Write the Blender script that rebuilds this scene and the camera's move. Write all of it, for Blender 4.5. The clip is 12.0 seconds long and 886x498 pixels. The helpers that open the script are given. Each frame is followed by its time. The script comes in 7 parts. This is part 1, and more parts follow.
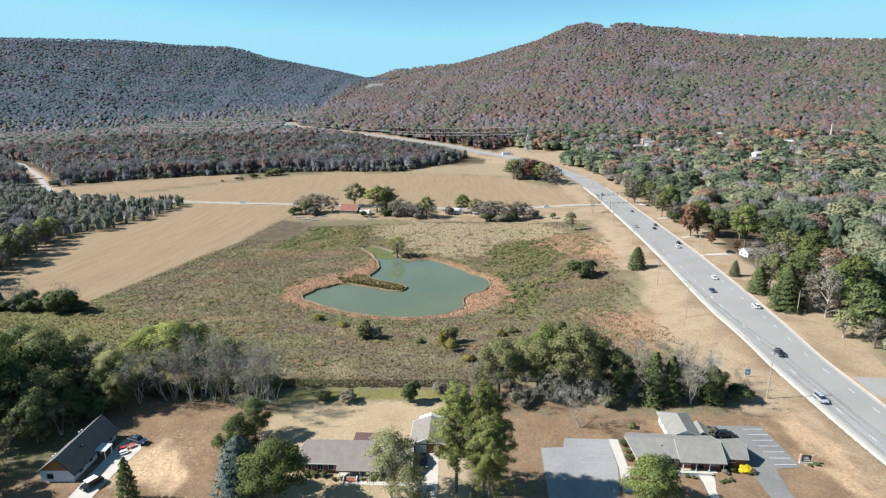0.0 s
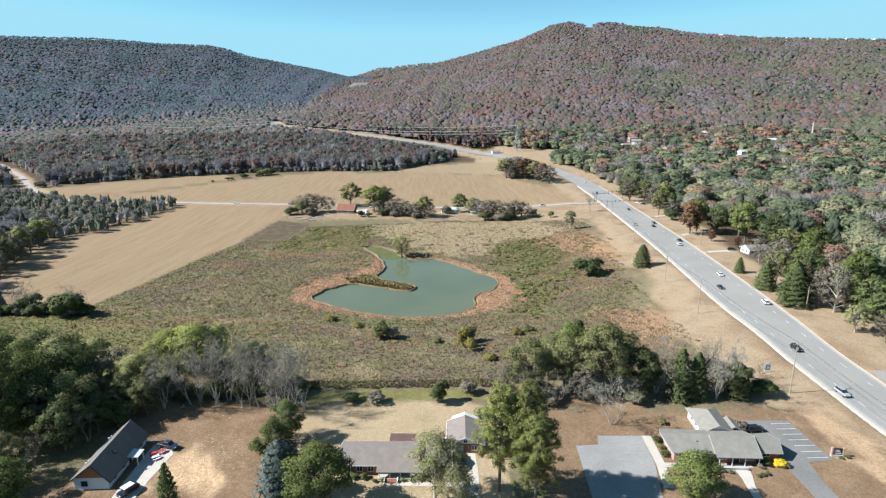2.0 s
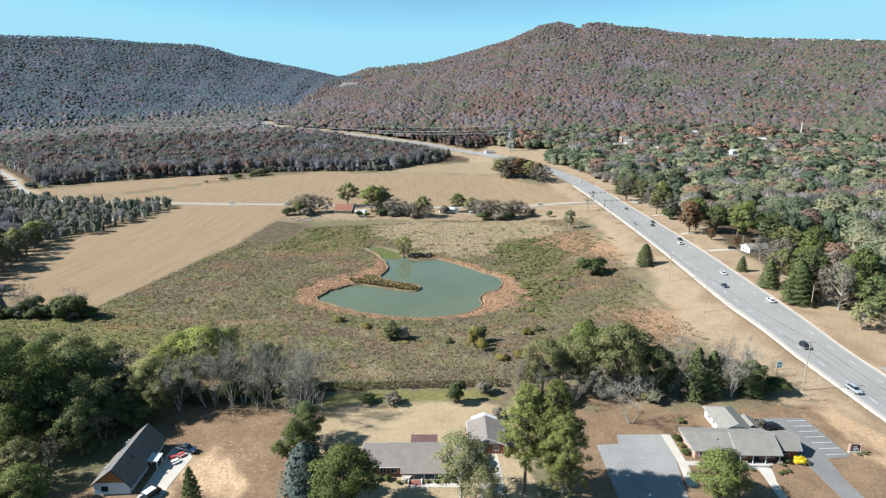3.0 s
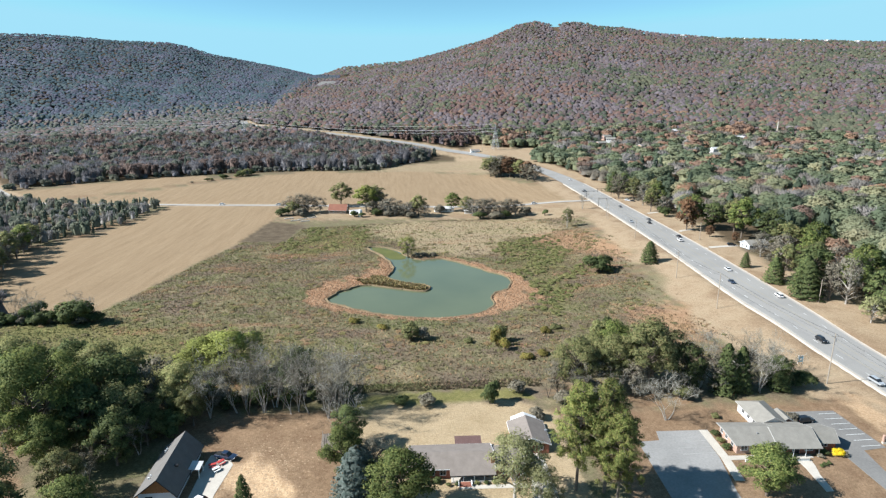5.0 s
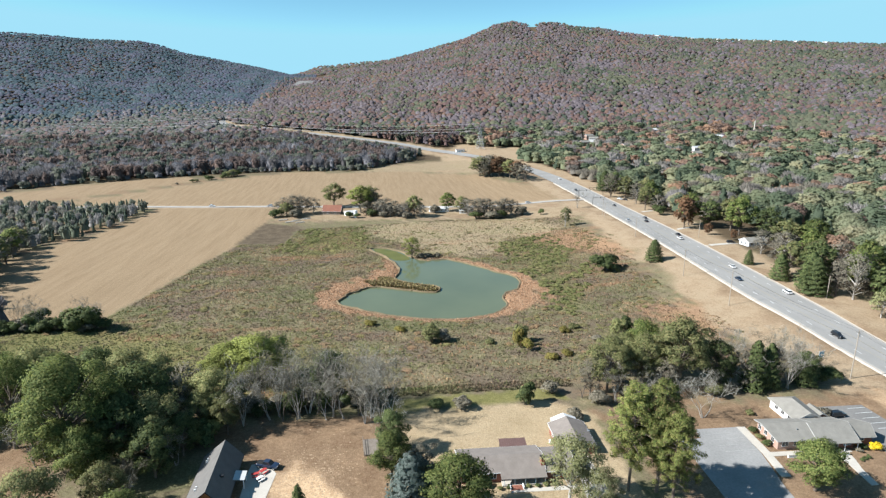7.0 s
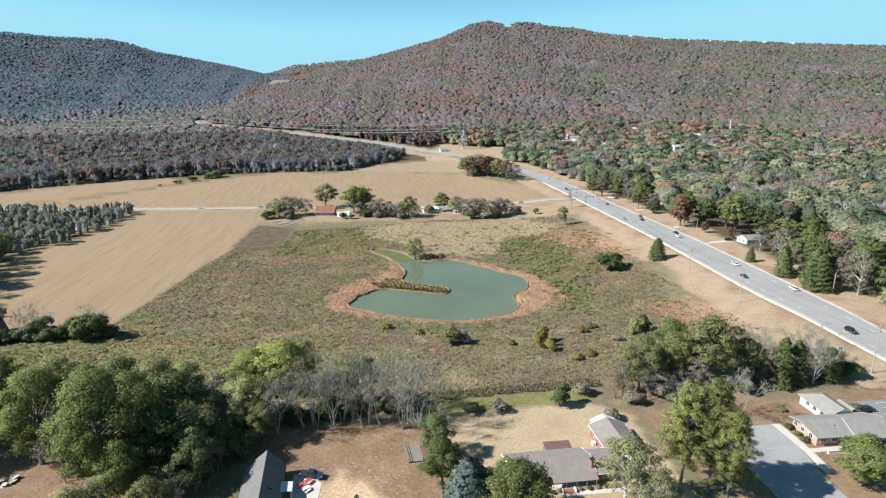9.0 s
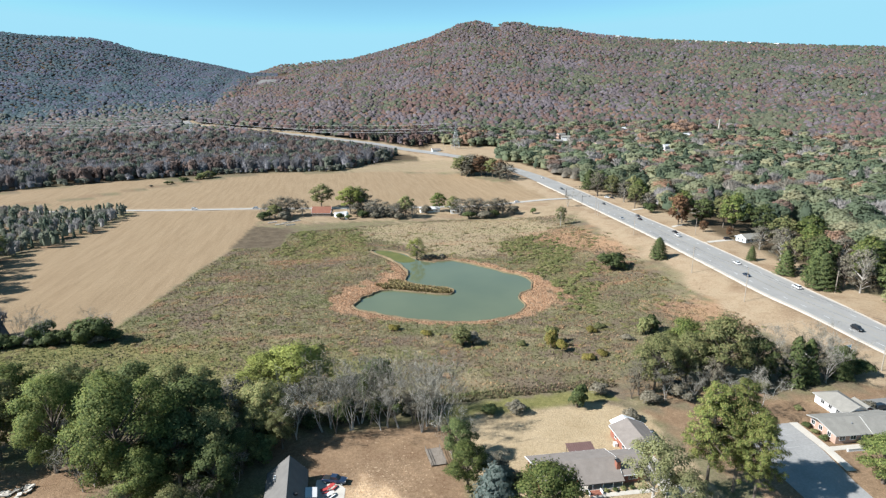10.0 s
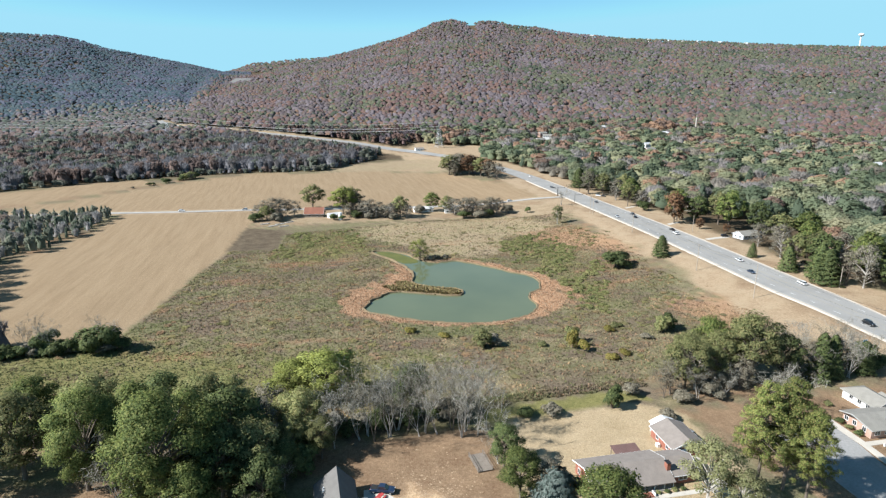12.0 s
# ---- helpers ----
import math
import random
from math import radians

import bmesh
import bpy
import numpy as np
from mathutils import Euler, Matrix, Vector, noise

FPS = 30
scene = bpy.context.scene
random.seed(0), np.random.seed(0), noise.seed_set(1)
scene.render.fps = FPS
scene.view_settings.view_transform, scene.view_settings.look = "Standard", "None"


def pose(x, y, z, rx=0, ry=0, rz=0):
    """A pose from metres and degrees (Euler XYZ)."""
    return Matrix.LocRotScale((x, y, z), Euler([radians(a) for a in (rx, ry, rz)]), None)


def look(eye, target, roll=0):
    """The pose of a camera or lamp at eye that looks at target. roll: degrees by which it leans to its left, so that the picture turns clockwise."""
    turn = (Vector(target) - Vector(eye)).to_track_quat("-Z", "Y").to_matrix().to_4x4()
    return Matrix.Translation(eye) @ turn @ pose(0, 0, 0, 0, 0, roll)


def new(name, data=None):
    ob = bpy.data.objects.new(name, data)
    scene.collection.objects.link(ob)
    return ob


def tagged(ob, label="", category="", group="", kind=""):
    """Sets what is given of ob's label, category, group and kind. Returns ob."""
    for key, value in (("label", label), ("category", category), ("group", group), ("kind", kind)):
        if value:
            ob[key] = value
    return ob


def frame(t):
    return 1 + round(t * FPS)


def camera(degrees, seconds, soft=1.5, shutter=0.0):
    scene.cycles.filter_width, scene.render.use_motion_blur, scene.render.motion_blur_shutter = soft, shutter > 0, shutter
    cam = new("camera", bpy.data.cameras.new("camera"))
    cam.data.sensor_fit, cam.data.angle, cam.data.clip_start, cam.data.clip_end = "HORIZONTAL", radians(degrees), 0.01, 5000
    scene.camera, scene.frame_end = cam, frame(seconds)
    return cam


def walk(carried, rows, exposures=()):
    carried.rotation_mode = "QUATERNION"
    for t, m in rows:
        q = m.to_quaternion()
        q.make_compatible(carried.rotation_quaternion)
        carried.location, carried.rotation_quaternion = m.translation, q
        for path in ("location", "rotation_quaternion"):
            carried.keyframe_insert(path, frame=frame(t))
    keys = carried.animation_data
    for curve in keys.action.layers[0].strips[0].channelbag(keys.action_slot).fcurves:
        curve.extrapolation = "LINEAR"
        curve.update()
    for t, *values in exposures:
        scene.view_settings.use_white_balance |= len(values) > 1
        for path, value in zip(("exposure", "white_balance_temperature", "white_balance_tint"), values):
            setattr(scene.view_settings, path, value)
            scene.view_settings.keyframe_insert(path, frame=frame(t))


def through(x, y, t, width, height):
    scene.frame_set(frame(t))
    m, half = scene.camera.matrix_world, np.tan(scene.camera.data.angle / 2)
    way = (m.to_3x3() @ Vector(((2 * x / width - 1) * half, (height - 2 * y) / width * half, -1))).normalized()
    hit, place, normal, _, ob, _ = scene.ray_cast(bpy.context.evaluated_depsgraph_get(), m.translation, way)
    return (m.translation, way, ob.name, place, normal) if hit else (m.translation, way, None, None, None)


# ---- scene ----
cam = camera(73.8, 12.0, soft=1.3)
METRES, EYE, TILT, LEAN, TURN = 95.0, 88.35, -14.5, 0.0, 0.0
ROWS = [
    (0.0, 0.0, 0.0, 0.0, 0.0, 0.0, -0.0),
    (0.5, -0.0292, 0.0003, 0.0002, -0.36, -0.02, 0.11),
    (1.0, -0.0623, 0.0013, 0.0005, -0.77, -0.04, 0.21),
    (1.5, -0.0985, 0.003, 0.0011, -1.22, -0.06, 0.34),
    (2.0, -0.1372, 0.0053, 0.0018, -1.71, -0.09, 0.47),
    (2.5, -0.1778, 0.0088, 0.0026, -2.24, -0.1, 0.58),
    (3.0, -0.2192, 0.0128, 0.0038, -2.77, -0.12, 0.71),
    (5.0, -0.3882, 0.0351, 0.0093, -5.05, -0.25, 1.32),
    (5.5, -0.4308, 0.0429, 0.0114, -5.62, -0.26, 1.47),
    (6.0, -0.473, 0.0515, 0.014, -6.19, -0.28, 1.62),
    (6.5, -0.515, 0.0606, 0.0163, -6.77, -0.32, 1.75),
    (7.0, -0.5571, 0.0705, 0.0189, -7.36, -0.35, 1.9),
    (9.0, -0.7252, 0.1181, 0.0329, -9.81, -0.5, 2.49),
    (9.5, -0.7667, 0.1315, 0.0366, -10.42, -0.56, 2.63),
    (10.0, -0.8079, 0.1461, 0.041, -11.03, -0.58, 2.78),
    (10.5, -0.8493, 0.1611, 0.0451, -11.66, -0.65, 2.94),
    (11.0, -0.8907, 0.177, 0.0497, -12.28, -0.7, 3.1),
    (11.5, -0.9315, 0.1936, 0.0544, -12.89, -0.75, 3.26),
    (12.0, -0.9689, 0.2091, 0.0595, -13.49, -0.83, 3.43),
]
EXPOSURE, KELVIN, TINT = 1.0, 5950, 9
walk(cam, [(t, pose(0, 0, EYE, TILT, LEAN, TURN) @ pose(METRES * x, METRES * y, METRES * z, 90 + pitch, roll, yaw)) for t, x, y, z, yaw, pitch, roll in ROWS],
     exposures=[(0.0, EXPOSURE, KELVIN, TINT), (12.0, EXPOSURE, KELVIN, TINT)])

# ---- daylight ----
SUN_ELEVATION, SUN_BEARING = 39.0, 266.0
world = bpy.data.worlds.new("world")
scene.world = world
world.use_nodes = True
sky = world.node_tree.nodes.new("ShaderNodeTexSky")
sky.sky_type = "NISHITA"
sky.sun_disc = False
sky.sun_elevation, sky.sun_rotation = radians(SUN_ELEVATION), radians(SUN_BEARING)
sky.altitude = 3000
sky.air_density, sky.dust_density, sky.ozone_density = 1.0, 0.0, 1.2
world.node_tree.nodes["Background"].inputs["Strength"].default_value = 0.073
tone = world.node_tree.nodes.new("ShaderNodeMix")
tone.data_type, tone.blend_type = "RGBA", "MULTIPLY"
tone.inputs[0].default_value, tone.inputs[7].default_value = 1.0, (0.86, 1.15, 1.0, 1)
world.node_tree.links.new(sky.outputs[0], tone.inputs[6])
even = world.node_tree.nodes.new("ShaderNodeMix")
even.data_type, even.blend_type = "RGBA", "DARKEN"
even.inputs[0].default_value, even.inputs[7].default_value = 1.0, (2.8, 5.2, 6.0, 1)
world.node_tree.links.new(tone.outputs[2], even.inputs[6])
world.node_tree.links.new(even.outputs[2], world.node_tree.nodes["Background"].inputs["Color"])
sun_way = Vector((math.sin(radians(SUN_BEARING)) * math.cos(radians(SUN_ELEVATION)),
                  math.cos(radians(SUN_BEARING)) * math.cos(radians(SUN_ELEVATION)), math.sin(radians(SUN_ELEVATION))))
sun = new("sun", bpy.data.lights.new("sun", "SUN"))
sun.data.energy, sun.data.angle, sun.data.color = 5.0, radians(0.53), (1.0, 0.955, 0.88)
sun.matrix_world = look(sun_way * 500, (0, 0, 0))


# ---- materials ----
def shader(name, rough=0.8, metal=0.0, spec=0.3):
    m = bpy.data.materials.new(name)
    m.use_nodes = True
    t = m.node_tree
    b = t.nodes["Principled BSDF"]
    b.inputs["Roughness"].default_value, b.inputs["Metallic"].default_value = rough, metal
    b.inputs["Specular IOR Level"].default_value = spec
    return m, t, b


def node(t, kind, **values):
    n = t.nodes.new(kind)
    for k, v in values.items():
        if k in n.inputs:
            n.inputs[k].default_value = v
    return n


def noise_of(t, scale, detail=4.0, rough=0.55, where=None):
    n = node(t, "ShaderNodeTexNoise", Scale=scale, Detail=detail, Roughness=rough)
    g = where or t.nodes.new("ShaderNodeNewGeometry").outputs["Position"]
    t.links.new(g, n.inputs["Vector"])
    return n.outputs["Fac"]


def ramp_of(t, fac, stops):
    r = t.nodes.new("ShaderNodeValToRGB")
    while len(r.color_ramp.elements) < len(stops):
        r.color_ramp.elements.new(0.5)
    for e, (p, c) in zip(r.color_ramp.elements, stops):
        e.position, e.color = p, (*c, 1)
    t.links.new(fac, r.inputs[0])
    return r.outputs[0]


def mix_of(t, fac, a, b, mode="MIX"):
    n = t.nodes.new("ShaderNodeMix")
    n.data_type, n.blend_type = "RGBA", mode
    for s, v in ((0, fac), (6, a), (7, b)):
        if isinstance(v, (int, float)):
            n.inputs[s].default_value = v
        elif isinstance(v, tuple):
            n.inputs[s].default_value = (*v, 1)
        else:
            t.links.new(v, n.inputs[s])
    return n.outputs[2]


def bump_of(t, b, fac, strength=0.4, depth=0.05):
    n = node(t, "ShaderNodeBump", Strength=strength, Distance=depth)
    t.links.new(fac, n.inputs["Height"])
    t.links.new(n.outputs[0], b.inputs["Normal"])


def surface(name, dark, light, scale=2.0, fine=25.0, rough=0.85, metal=0.0, bump=0.3, spec=0.3, local=True):
    """A plain worn surface: two scales of variation between two colours, and a fine relief."""
    m, t, b = shader(name, rough, metal, spec)
    where = t.nodes.new("ShaderNodeTexCoord").outputs["Object"] if local else None
    big, small = noise_of(t, scale, where=where), noise_of(t, fine, where=where)
    c = mix_of(t, 0.5, ramp_of(t, big, [(0.3, dark), (0.7, light)]), ramp_of(t, small, [(0.3, dark), (0.7, light)]))
    t.links.new(c, b.inputs["Base Color"])
    bump_of(t, b, small, bump, 0.02)
    return m


def rounded(t, b, out, flat, up):
    """Leaves scatter light as the whole crown does: each spray's normal leans out from its crown, and up."""
    own, turn = t.nodes.new("ShaderNodeAttribute"), t.nodes.new("ShaderNodeVectorTransform")
    own.attribute_name = "out"
    turn.vector_type, turn.convert_from, turn.convert_to = "VECTOR", "OBJECT", "WORLD"
    t.links.new(own.outputs["Vector"], turn.inputs[0])
    a, c, unit = (t.nodes.new("ShaderNodeVectorMath") for _ in range(3))
    a.operation = c.operation = "MULTIPLY_ADD"
    unit.operation = "NORMALIZE"
    t.links.new(t.nodes.new("ShaderNodeNewGeometry").outputs["Normal"], a.inputs[0])
    a.inputs[1].default_value, a.inputs[2].default_value = (flat,) * 3, (0, 0, up)
    t.links.new(turn.outputs[0], c.inputs[0])
    c.inputs[1].default_value = (out,) * 3
    t.links.new(a.outputs[0], c.inputs[2])
    t.links.new(c.outputs[0], unit.inputs[0])
    t.links.new(unit.outputs[0], b.inputs["Normal"])


def leafage(name, colours, spread=0.6, through=0.35, rough=0.75):
    """Leaves: a colour of its own for each tuft, another shift for each plant."""
    m, t, b = shader(name, rough, 0, 0.2)
    r = t.nodes.new("ShaderNodeNewGeometry").outputs["Random Per Island"]
    o = t.nodes.new("ShaderNodeObjectInfo").outputs["Random"]
    n = len(colours)
    c = ramp_of(t, r, [(i / max(1, n - 1), k) for i, k in enumerate(colours)])
    hsv = node(t, "ShaderNodeHueSaturation")
    v = node(t, "ShaderNodeMapRange")
    t.links.new(o, v.inputs[0])
    v.inputs[3].default_value, v.inputs[4].default_value = 1 - spread * 0.5, 1 + spread * 0.5
    t.links.new(v.outputs[0], hsv.inputs["Value"])
    t.links.new(c, hsv.inputs["Color"])
    t.links.new(hsv.outputs[0], b.inputs["Base Color"])
    rounded(t, b, 0.9, 0.5, 0.0)
    tr = node(t, "ShaderNodeBsdfTranslucent")
    t.links.new(hsv.outputs[0], tr.inputs[0])
    mx = node(t, "ShaderNodeMixShader", Fac=through)
    t.links.new(b.outputs[0], mx.inputs[1])
    t.links.new(tr.outputs[0], mx.inputs[2])
    t.links.new(mx.outputs[0], t.nodes["Material Output"].inputs[0])
    return m


def woodland(name, stops, patch=0.006, stretch=0.5, flicker=0.22, through=0.18, soft=0.7, range_=0.18, leafy=0.0, out=0.0, mute=0.0):
    """Woods: each tree has its own autumn tint, with drifts of colour over the land and a flicker from spray to spray."""
    m, t, b = shader(name, 0.9, 0, 0.1)
    own = t.nodes.new("ShaderNodeAttribute")
    own.attribute_name = "tint"
    value = own.outputs["Fac"]
    if stretch < 1:
        f = node(t, "ShaderNodeMath")
        f.operation = "MULTIPLY_ADD"
        t.links.new(value, f.inputs[0])
        f.inputs[1].default_value = stretch
        mr = node(t, "ShaderNodeMapRange")
        t.links.new(noise_of(t, patch, 3), mr.inputs[0])
        mr.inputs[1].default_value, mr.inputs[2].default_value = 0.5 - range_, 0.5 + range_
        mr.inputs[3].default_value, mr.inputs[4].default_value = 0.0, 1 - stretch
        t.links.new(mr.outputs[0], f.inputs[2])
        value = f.outputs[0]
    c = ramp_of(t, value, [(p, tuple(v + (sum(k) / 3 - v) * mute for v in k)) for p, k in stops])
    spray = ramp_of(t, t.nodes.new("ShaderNodeNewGeometry").outputs["Random Per Island"], [(0.0, (1 - flicker,) * 3), (1.0, (1 + flicker,) * 3)])
    c = mix_of(t, 1.0, c, spray, "MULTIPLY")
    if leafy:
        c = mix_of(t, 1.0, c, ramp_of(t, noise_of(t, leafy, 4, 0.7), [(0.3, (0.55,) * 3), (0.5, (1.0,) * 3), (0.7, (1.4,) * 3)]), "MULTIPLY")
    t.links.new(c, b.inputs["Base Color"])
    rounded(t, b, out, 1.0 - 0.6 * out, soft)
    tr = node(t, "ShaderNodeBsdfTranslucent")
    t.links.new(c, tr.inputs[0])
    mx = node(t, "ShaderNodeMixShader", Fac=through)
    t.links.new(b.outputs[0], mx.inputs[1])
    t.links.new(tr.outputs[0], mx.inputs[2])
    t.links.new(mx.outputs[0], t.nodes["Material Output"].inputs[0])
    return m


ASPHALT = surface("asphalt", (0.215, 0.205, 0.19), (0.31, 0.296, 0.275), 0.05, 3.0, 0.9, bump=0.2, local=False)
LOT = surface("parking_asphalt", (0.135, 0.13, 0.122), (0.225, 0.215, 0.2), 0.12, 2.0, 0.92, local=False)
LOT_PALE = surface("worn_parking_asphalt", (0.2, 0.195, 0.185), (0.31, 0.3, 0.285), 0.12, 2.0, 0.92, local=False)
KERB = surface("worn_kerb", (0.34, 0.3, 0.25), (0.46, 0.41, 0.35), 0.3, 4.0, 0.92, local=False)
LANE = surface("worn_lane", (0.28, 0.255, 0.225), (0.4, 0.37, 0.33), 0.1, 2.0, 0.92, local=False)
TWIG_MID = leafage("twigs_olive_grey", [(0.1, 0.085, 0.06), (0.17, 0.15, 0.11), (0.25, 0.225, 0.175)], 0.3, 0.0, 0.95)
CONCRETE = surface("concrete", (0.38, 0.34, 0.29), (0.54, 0.5, 0.43), 0.3, 5.0, 0.9, local=False)
CLAY_EDGE = surface("clay_bank", (0.1, 0.073, 0.042), (0.235, 0.175, 0.1), 0.15, 1.2, 0.95, local=False)
PAINT_WHITE = surface("road_paint_white", (0.5, 0.5, 0.48), (0.75, 0.75, 0.72), 0.5, 6, 0.8, local=False)
PAINT_WORN = surface("road_paint_worn", (0.3, 0.29, 0.27), (0.42, 0.41, 0.38), 0.5, 6, 0.85, local=False)
PAINT_YELLOW = surface("road_paint_yellow", (0.27, 0.24, 0.17), (0.36, 0.31, 0.2), 0.5, 6, 0.8, local=False)
SHINGLE_GREY = surface("shingles_grey", (0.175, 0.163, 0.142), (0.275, 0.258, 0.225), 0.6, 9, 0.95, bump=0.6)
SHINGLE_DARK = surface("shingles_charcoal", (0.115, 0.108, 0.1), (0.17, 0.16, 0.148), 0.6, 9, 0.92, bump=0.5)
SHINGLE_BROWN = surface("shingles_brown", (0.17, 0.145, 0.125), (0.265, 0.228, 0.2), 0.6, 9, 0.95, bump=0.6)
ROOF_RED = surface("roof_rust", (0.17, 0.065, 0.04), (0.27, 0.115, 0.07), 0.5, 4, 0.7)
TRIM_GREY = surface("weathered_trim", (0.3, 0.29, 0.27), (0.42, 0.41, 0.385), 0.7, 8, 0.8, bump=0.1)
ROOF_MAROON = surface("roof_maroon_metal", (0.12, 0.07, 0.06), (0.18, 0.11, 0.095), 0.5, 4, 0.5, spec=0.5)
ROOF_PALE_WIRE_GLINT = surface("roof_pale_wire_glint", (0.45, 0.45, 0.44), (0.62, 0.61, 0.6), 0.5, 4, 0.7)
WHITE = surface("white_paint", (0.66, 0.66, 0.64), (0.82, 0.81, 0.79), 0.7, 8, 0.6, bump=0.1)
SIDING = surface("pale_grey_siding", (0.50, 0.53, 0.56), (0.62, 0.65, 0.68), 0.5, 8, 0.6, bump=0.1)
BRICK = surface("brick_red", (0.20, 0.075, 0.05), (0.36, 0.155, 0.105), 0.8, 14, 0.9, bump=0.6)
BRICK_PALE = surface("brick_pale", (0.33, 0.2, 0.15), (0.48, 0.34, 0.27), 0.8, 14, 0.9, bump=0.6)
CEDAR_WOOD = surface("cedar_boards", (0.20, 0.085, 0.03), (0.36, 0.17, 0.07), 1.2, 12, 0.7)
OLD_WOOD = surface("weathered_wood", (0.14, 0.115, 0.09), (0.27, 0.23, 0.19), 1.2, 12, 0.9)
POLE_WOOD = surface("pole_wood", (0.26, 0.22, 0.17), (0.42, 0.36, 0.30), 0.7, 8, 0.9)
STEEL = surface("galvanised_steel", (0.32, 0.33, 0.34), (0.48, 0.49, 0.5), 1.0, 8, 0.5, 0.6, 0.1)
DARK_METAL = surface("dark_metal", (0.02, 0.02, 0.022), (0.05, 0.05, 0.05), 1.0, 8, 0.5, 0.4, 0.1)
BARK = surface("bark", (0.09, 0.07, 0.055), (0.2, 0.165, 0.13), 0.8, 7, 0.95, bump=0.8)
BARK_PALE = surface("bark_pale", (0.27, 0.245, 0.21), (0.5, 0.46, 0.41), 0.8, 7, 0.95, bump=0.6)
RUBBER = surface("rubber", (0.012, 0.012, 0.012), (0.03, 0.03, 0.03), 2, 20, 0.9)
RED_FABRIC = surface("red_fabric", (0.3, 0.03, 0.03), (0.45, 0.07, 0.06), 2, 20, 0.9)
SIGN_BLUE = surface("sign_blue", (0.03, 0.25, 0.42), (0.05, 0.33, 0.52), 2, 20, 0.5)
glass_m, glass_t, glass_b = shader("window_glass", 0.06, 0, 0.6)
glass_b.inputs["Base Color"].default_value = (0.02, 0.025, 0.03, 1)
GLASS = glass_m


def car_paint(name, colour, metal=0.0):
    m, t, b = shader(name, 0.28, metal, 0.5)
    c = mix_of(t, noise_of(t, 1.2), tuple(k * 0.88 for k in colour), colour)
    t.links.new(c, b.inputs["Base Color"])
    b.inputs["Coat Weight"].default_value = 0.5
    return m


LEAF_GREEN = leafage("leaves_green", [(0.053, 0.075, 0.022), (0.102, 0.13, 0.037), (0.16, 0.188, 0.055), (0.24, 0.24, 0.08)])
LEAF_OLIVE = leafage("leaves_olive", [(0.0982, 0.11, 0.0439), (0.162, 0.173, 0.0693), (0.231, 0.237, 0.0982), (0.3, 0.254, 0.116)])
LEAF_LIME = leafage("leaves_lime", [(0.15, 0.172, 0.045), (0.225, 0.245, 0.065), (0.32, 0.33, 0.095)])
LEAF_RUST = leafage("leaves_rust", [(0.1, 0.052, 0.03), (0.155, 0.085, 0.045), (0.2, 0.125, 0.07)])
LEAF_DARK = leafage("leaves_evergreen", [(0.055, 0.075, 0.03), (0.1, 0.125, 0.046), (0.165, 0.185, 0.068)])
LEAF_BLUE = leafage("leaves_blue_spruce", [(0.075, 0.1, 0.085), (0.13, 0.16, 0.14), (0.2, 0.225, 0.2)])
LEAF_PINE = leafage("leaves_pine", [(0.1, 0.128, 0.04), (0.175, 0.212, 0.06), (0.26, 0.275, 0.08), (0.31, 0.26, 0.1)])
LEAF_PALE = leafage("leaves_pale", [(0.146, 0.157, 0.0672), (0.246, 0.246, 0.112), (0.314, 0.302, 0.157)])
LEAF_GOLD = leafage("leaves_gold", [(0.13, 0.13, 0.03), (0.21, 0.19, 0.045), (0.29, 0.24, 0.07), (0.2, 0.13, 0.05)])
LEAF_YELLOW = leafage("leaves_yellow", [(0.5, 0.38, 0.01), (0.65, 0.5, 0.02), (0.75, 0.6, 0.04)])
TWIG = leafage("twigs_grey", [(0.104, 0.0902, 0.06), (0.16, 0.139, 0.1), (0.224, 0.201, 0.152)], 0.3, 0.0, 0.95)
TWIG_PALE = leafage("twigs_pale", [(0.15, 0.135, 0.105), (0.225, 0.205, 0.165), (0.34, 0.32, 0.275)], 0.3, 0.0, 0.95)
# tints run: evergreen, green, olive, yellowing | brown, grey twigs, mauve | rust, orange; far palettes also hold
# painted haze
# mountain colours turned bluish and greyer to stand in for haze
WOODS_EAST = woodland("woods_mountain", [(0.0, (0.0492, 0.0608, 0.046)), (0.18, (0.0785, 0.0855, 0.056)), (0.34, (0.116, 0.114, 0.073)), (0.42, (0.106, 0.0855, 0.073)), (0.55, (0.0998, 0.0808, 0.0859)), (0.68, (0.143, 0.121, 0.127)), (0.74, (0.116, 0.0808, 0.076)), (0.86, (0.135, 0.0836, 0.068)), (1.0, (0.165, 0.109, 0.075))], stretch=1.0, flicker=0.1, through=0.0, soft=1.7, leafy=0.28, out=0.4)
# distance haze painted in: every tint of the ridge is shifted to blue
WOODS_WEST_HAZED = woodland("woods_ridge_hazed", [(0.0, (0.036, 0.058, 0.069)), (0.18, (0.0528, 0.0761, 0.0875)), (0.34, (0.076, 0.0979, 0.101)), (0.42, (0.0656, 0.0725, 0.0905)), (0.55, (0.0688, 0.0716, 0.0988)), (0.68, (0.0944, 0.102, 0.133)), (0.74, (0.08, 0.0761, 0.0957)), (1.0, (0.102, 0.0852, 0.0926))], stretch=1.0, flicker=0.1, through=0.0, soft=1.7, leafy=0.24, out=0.4)
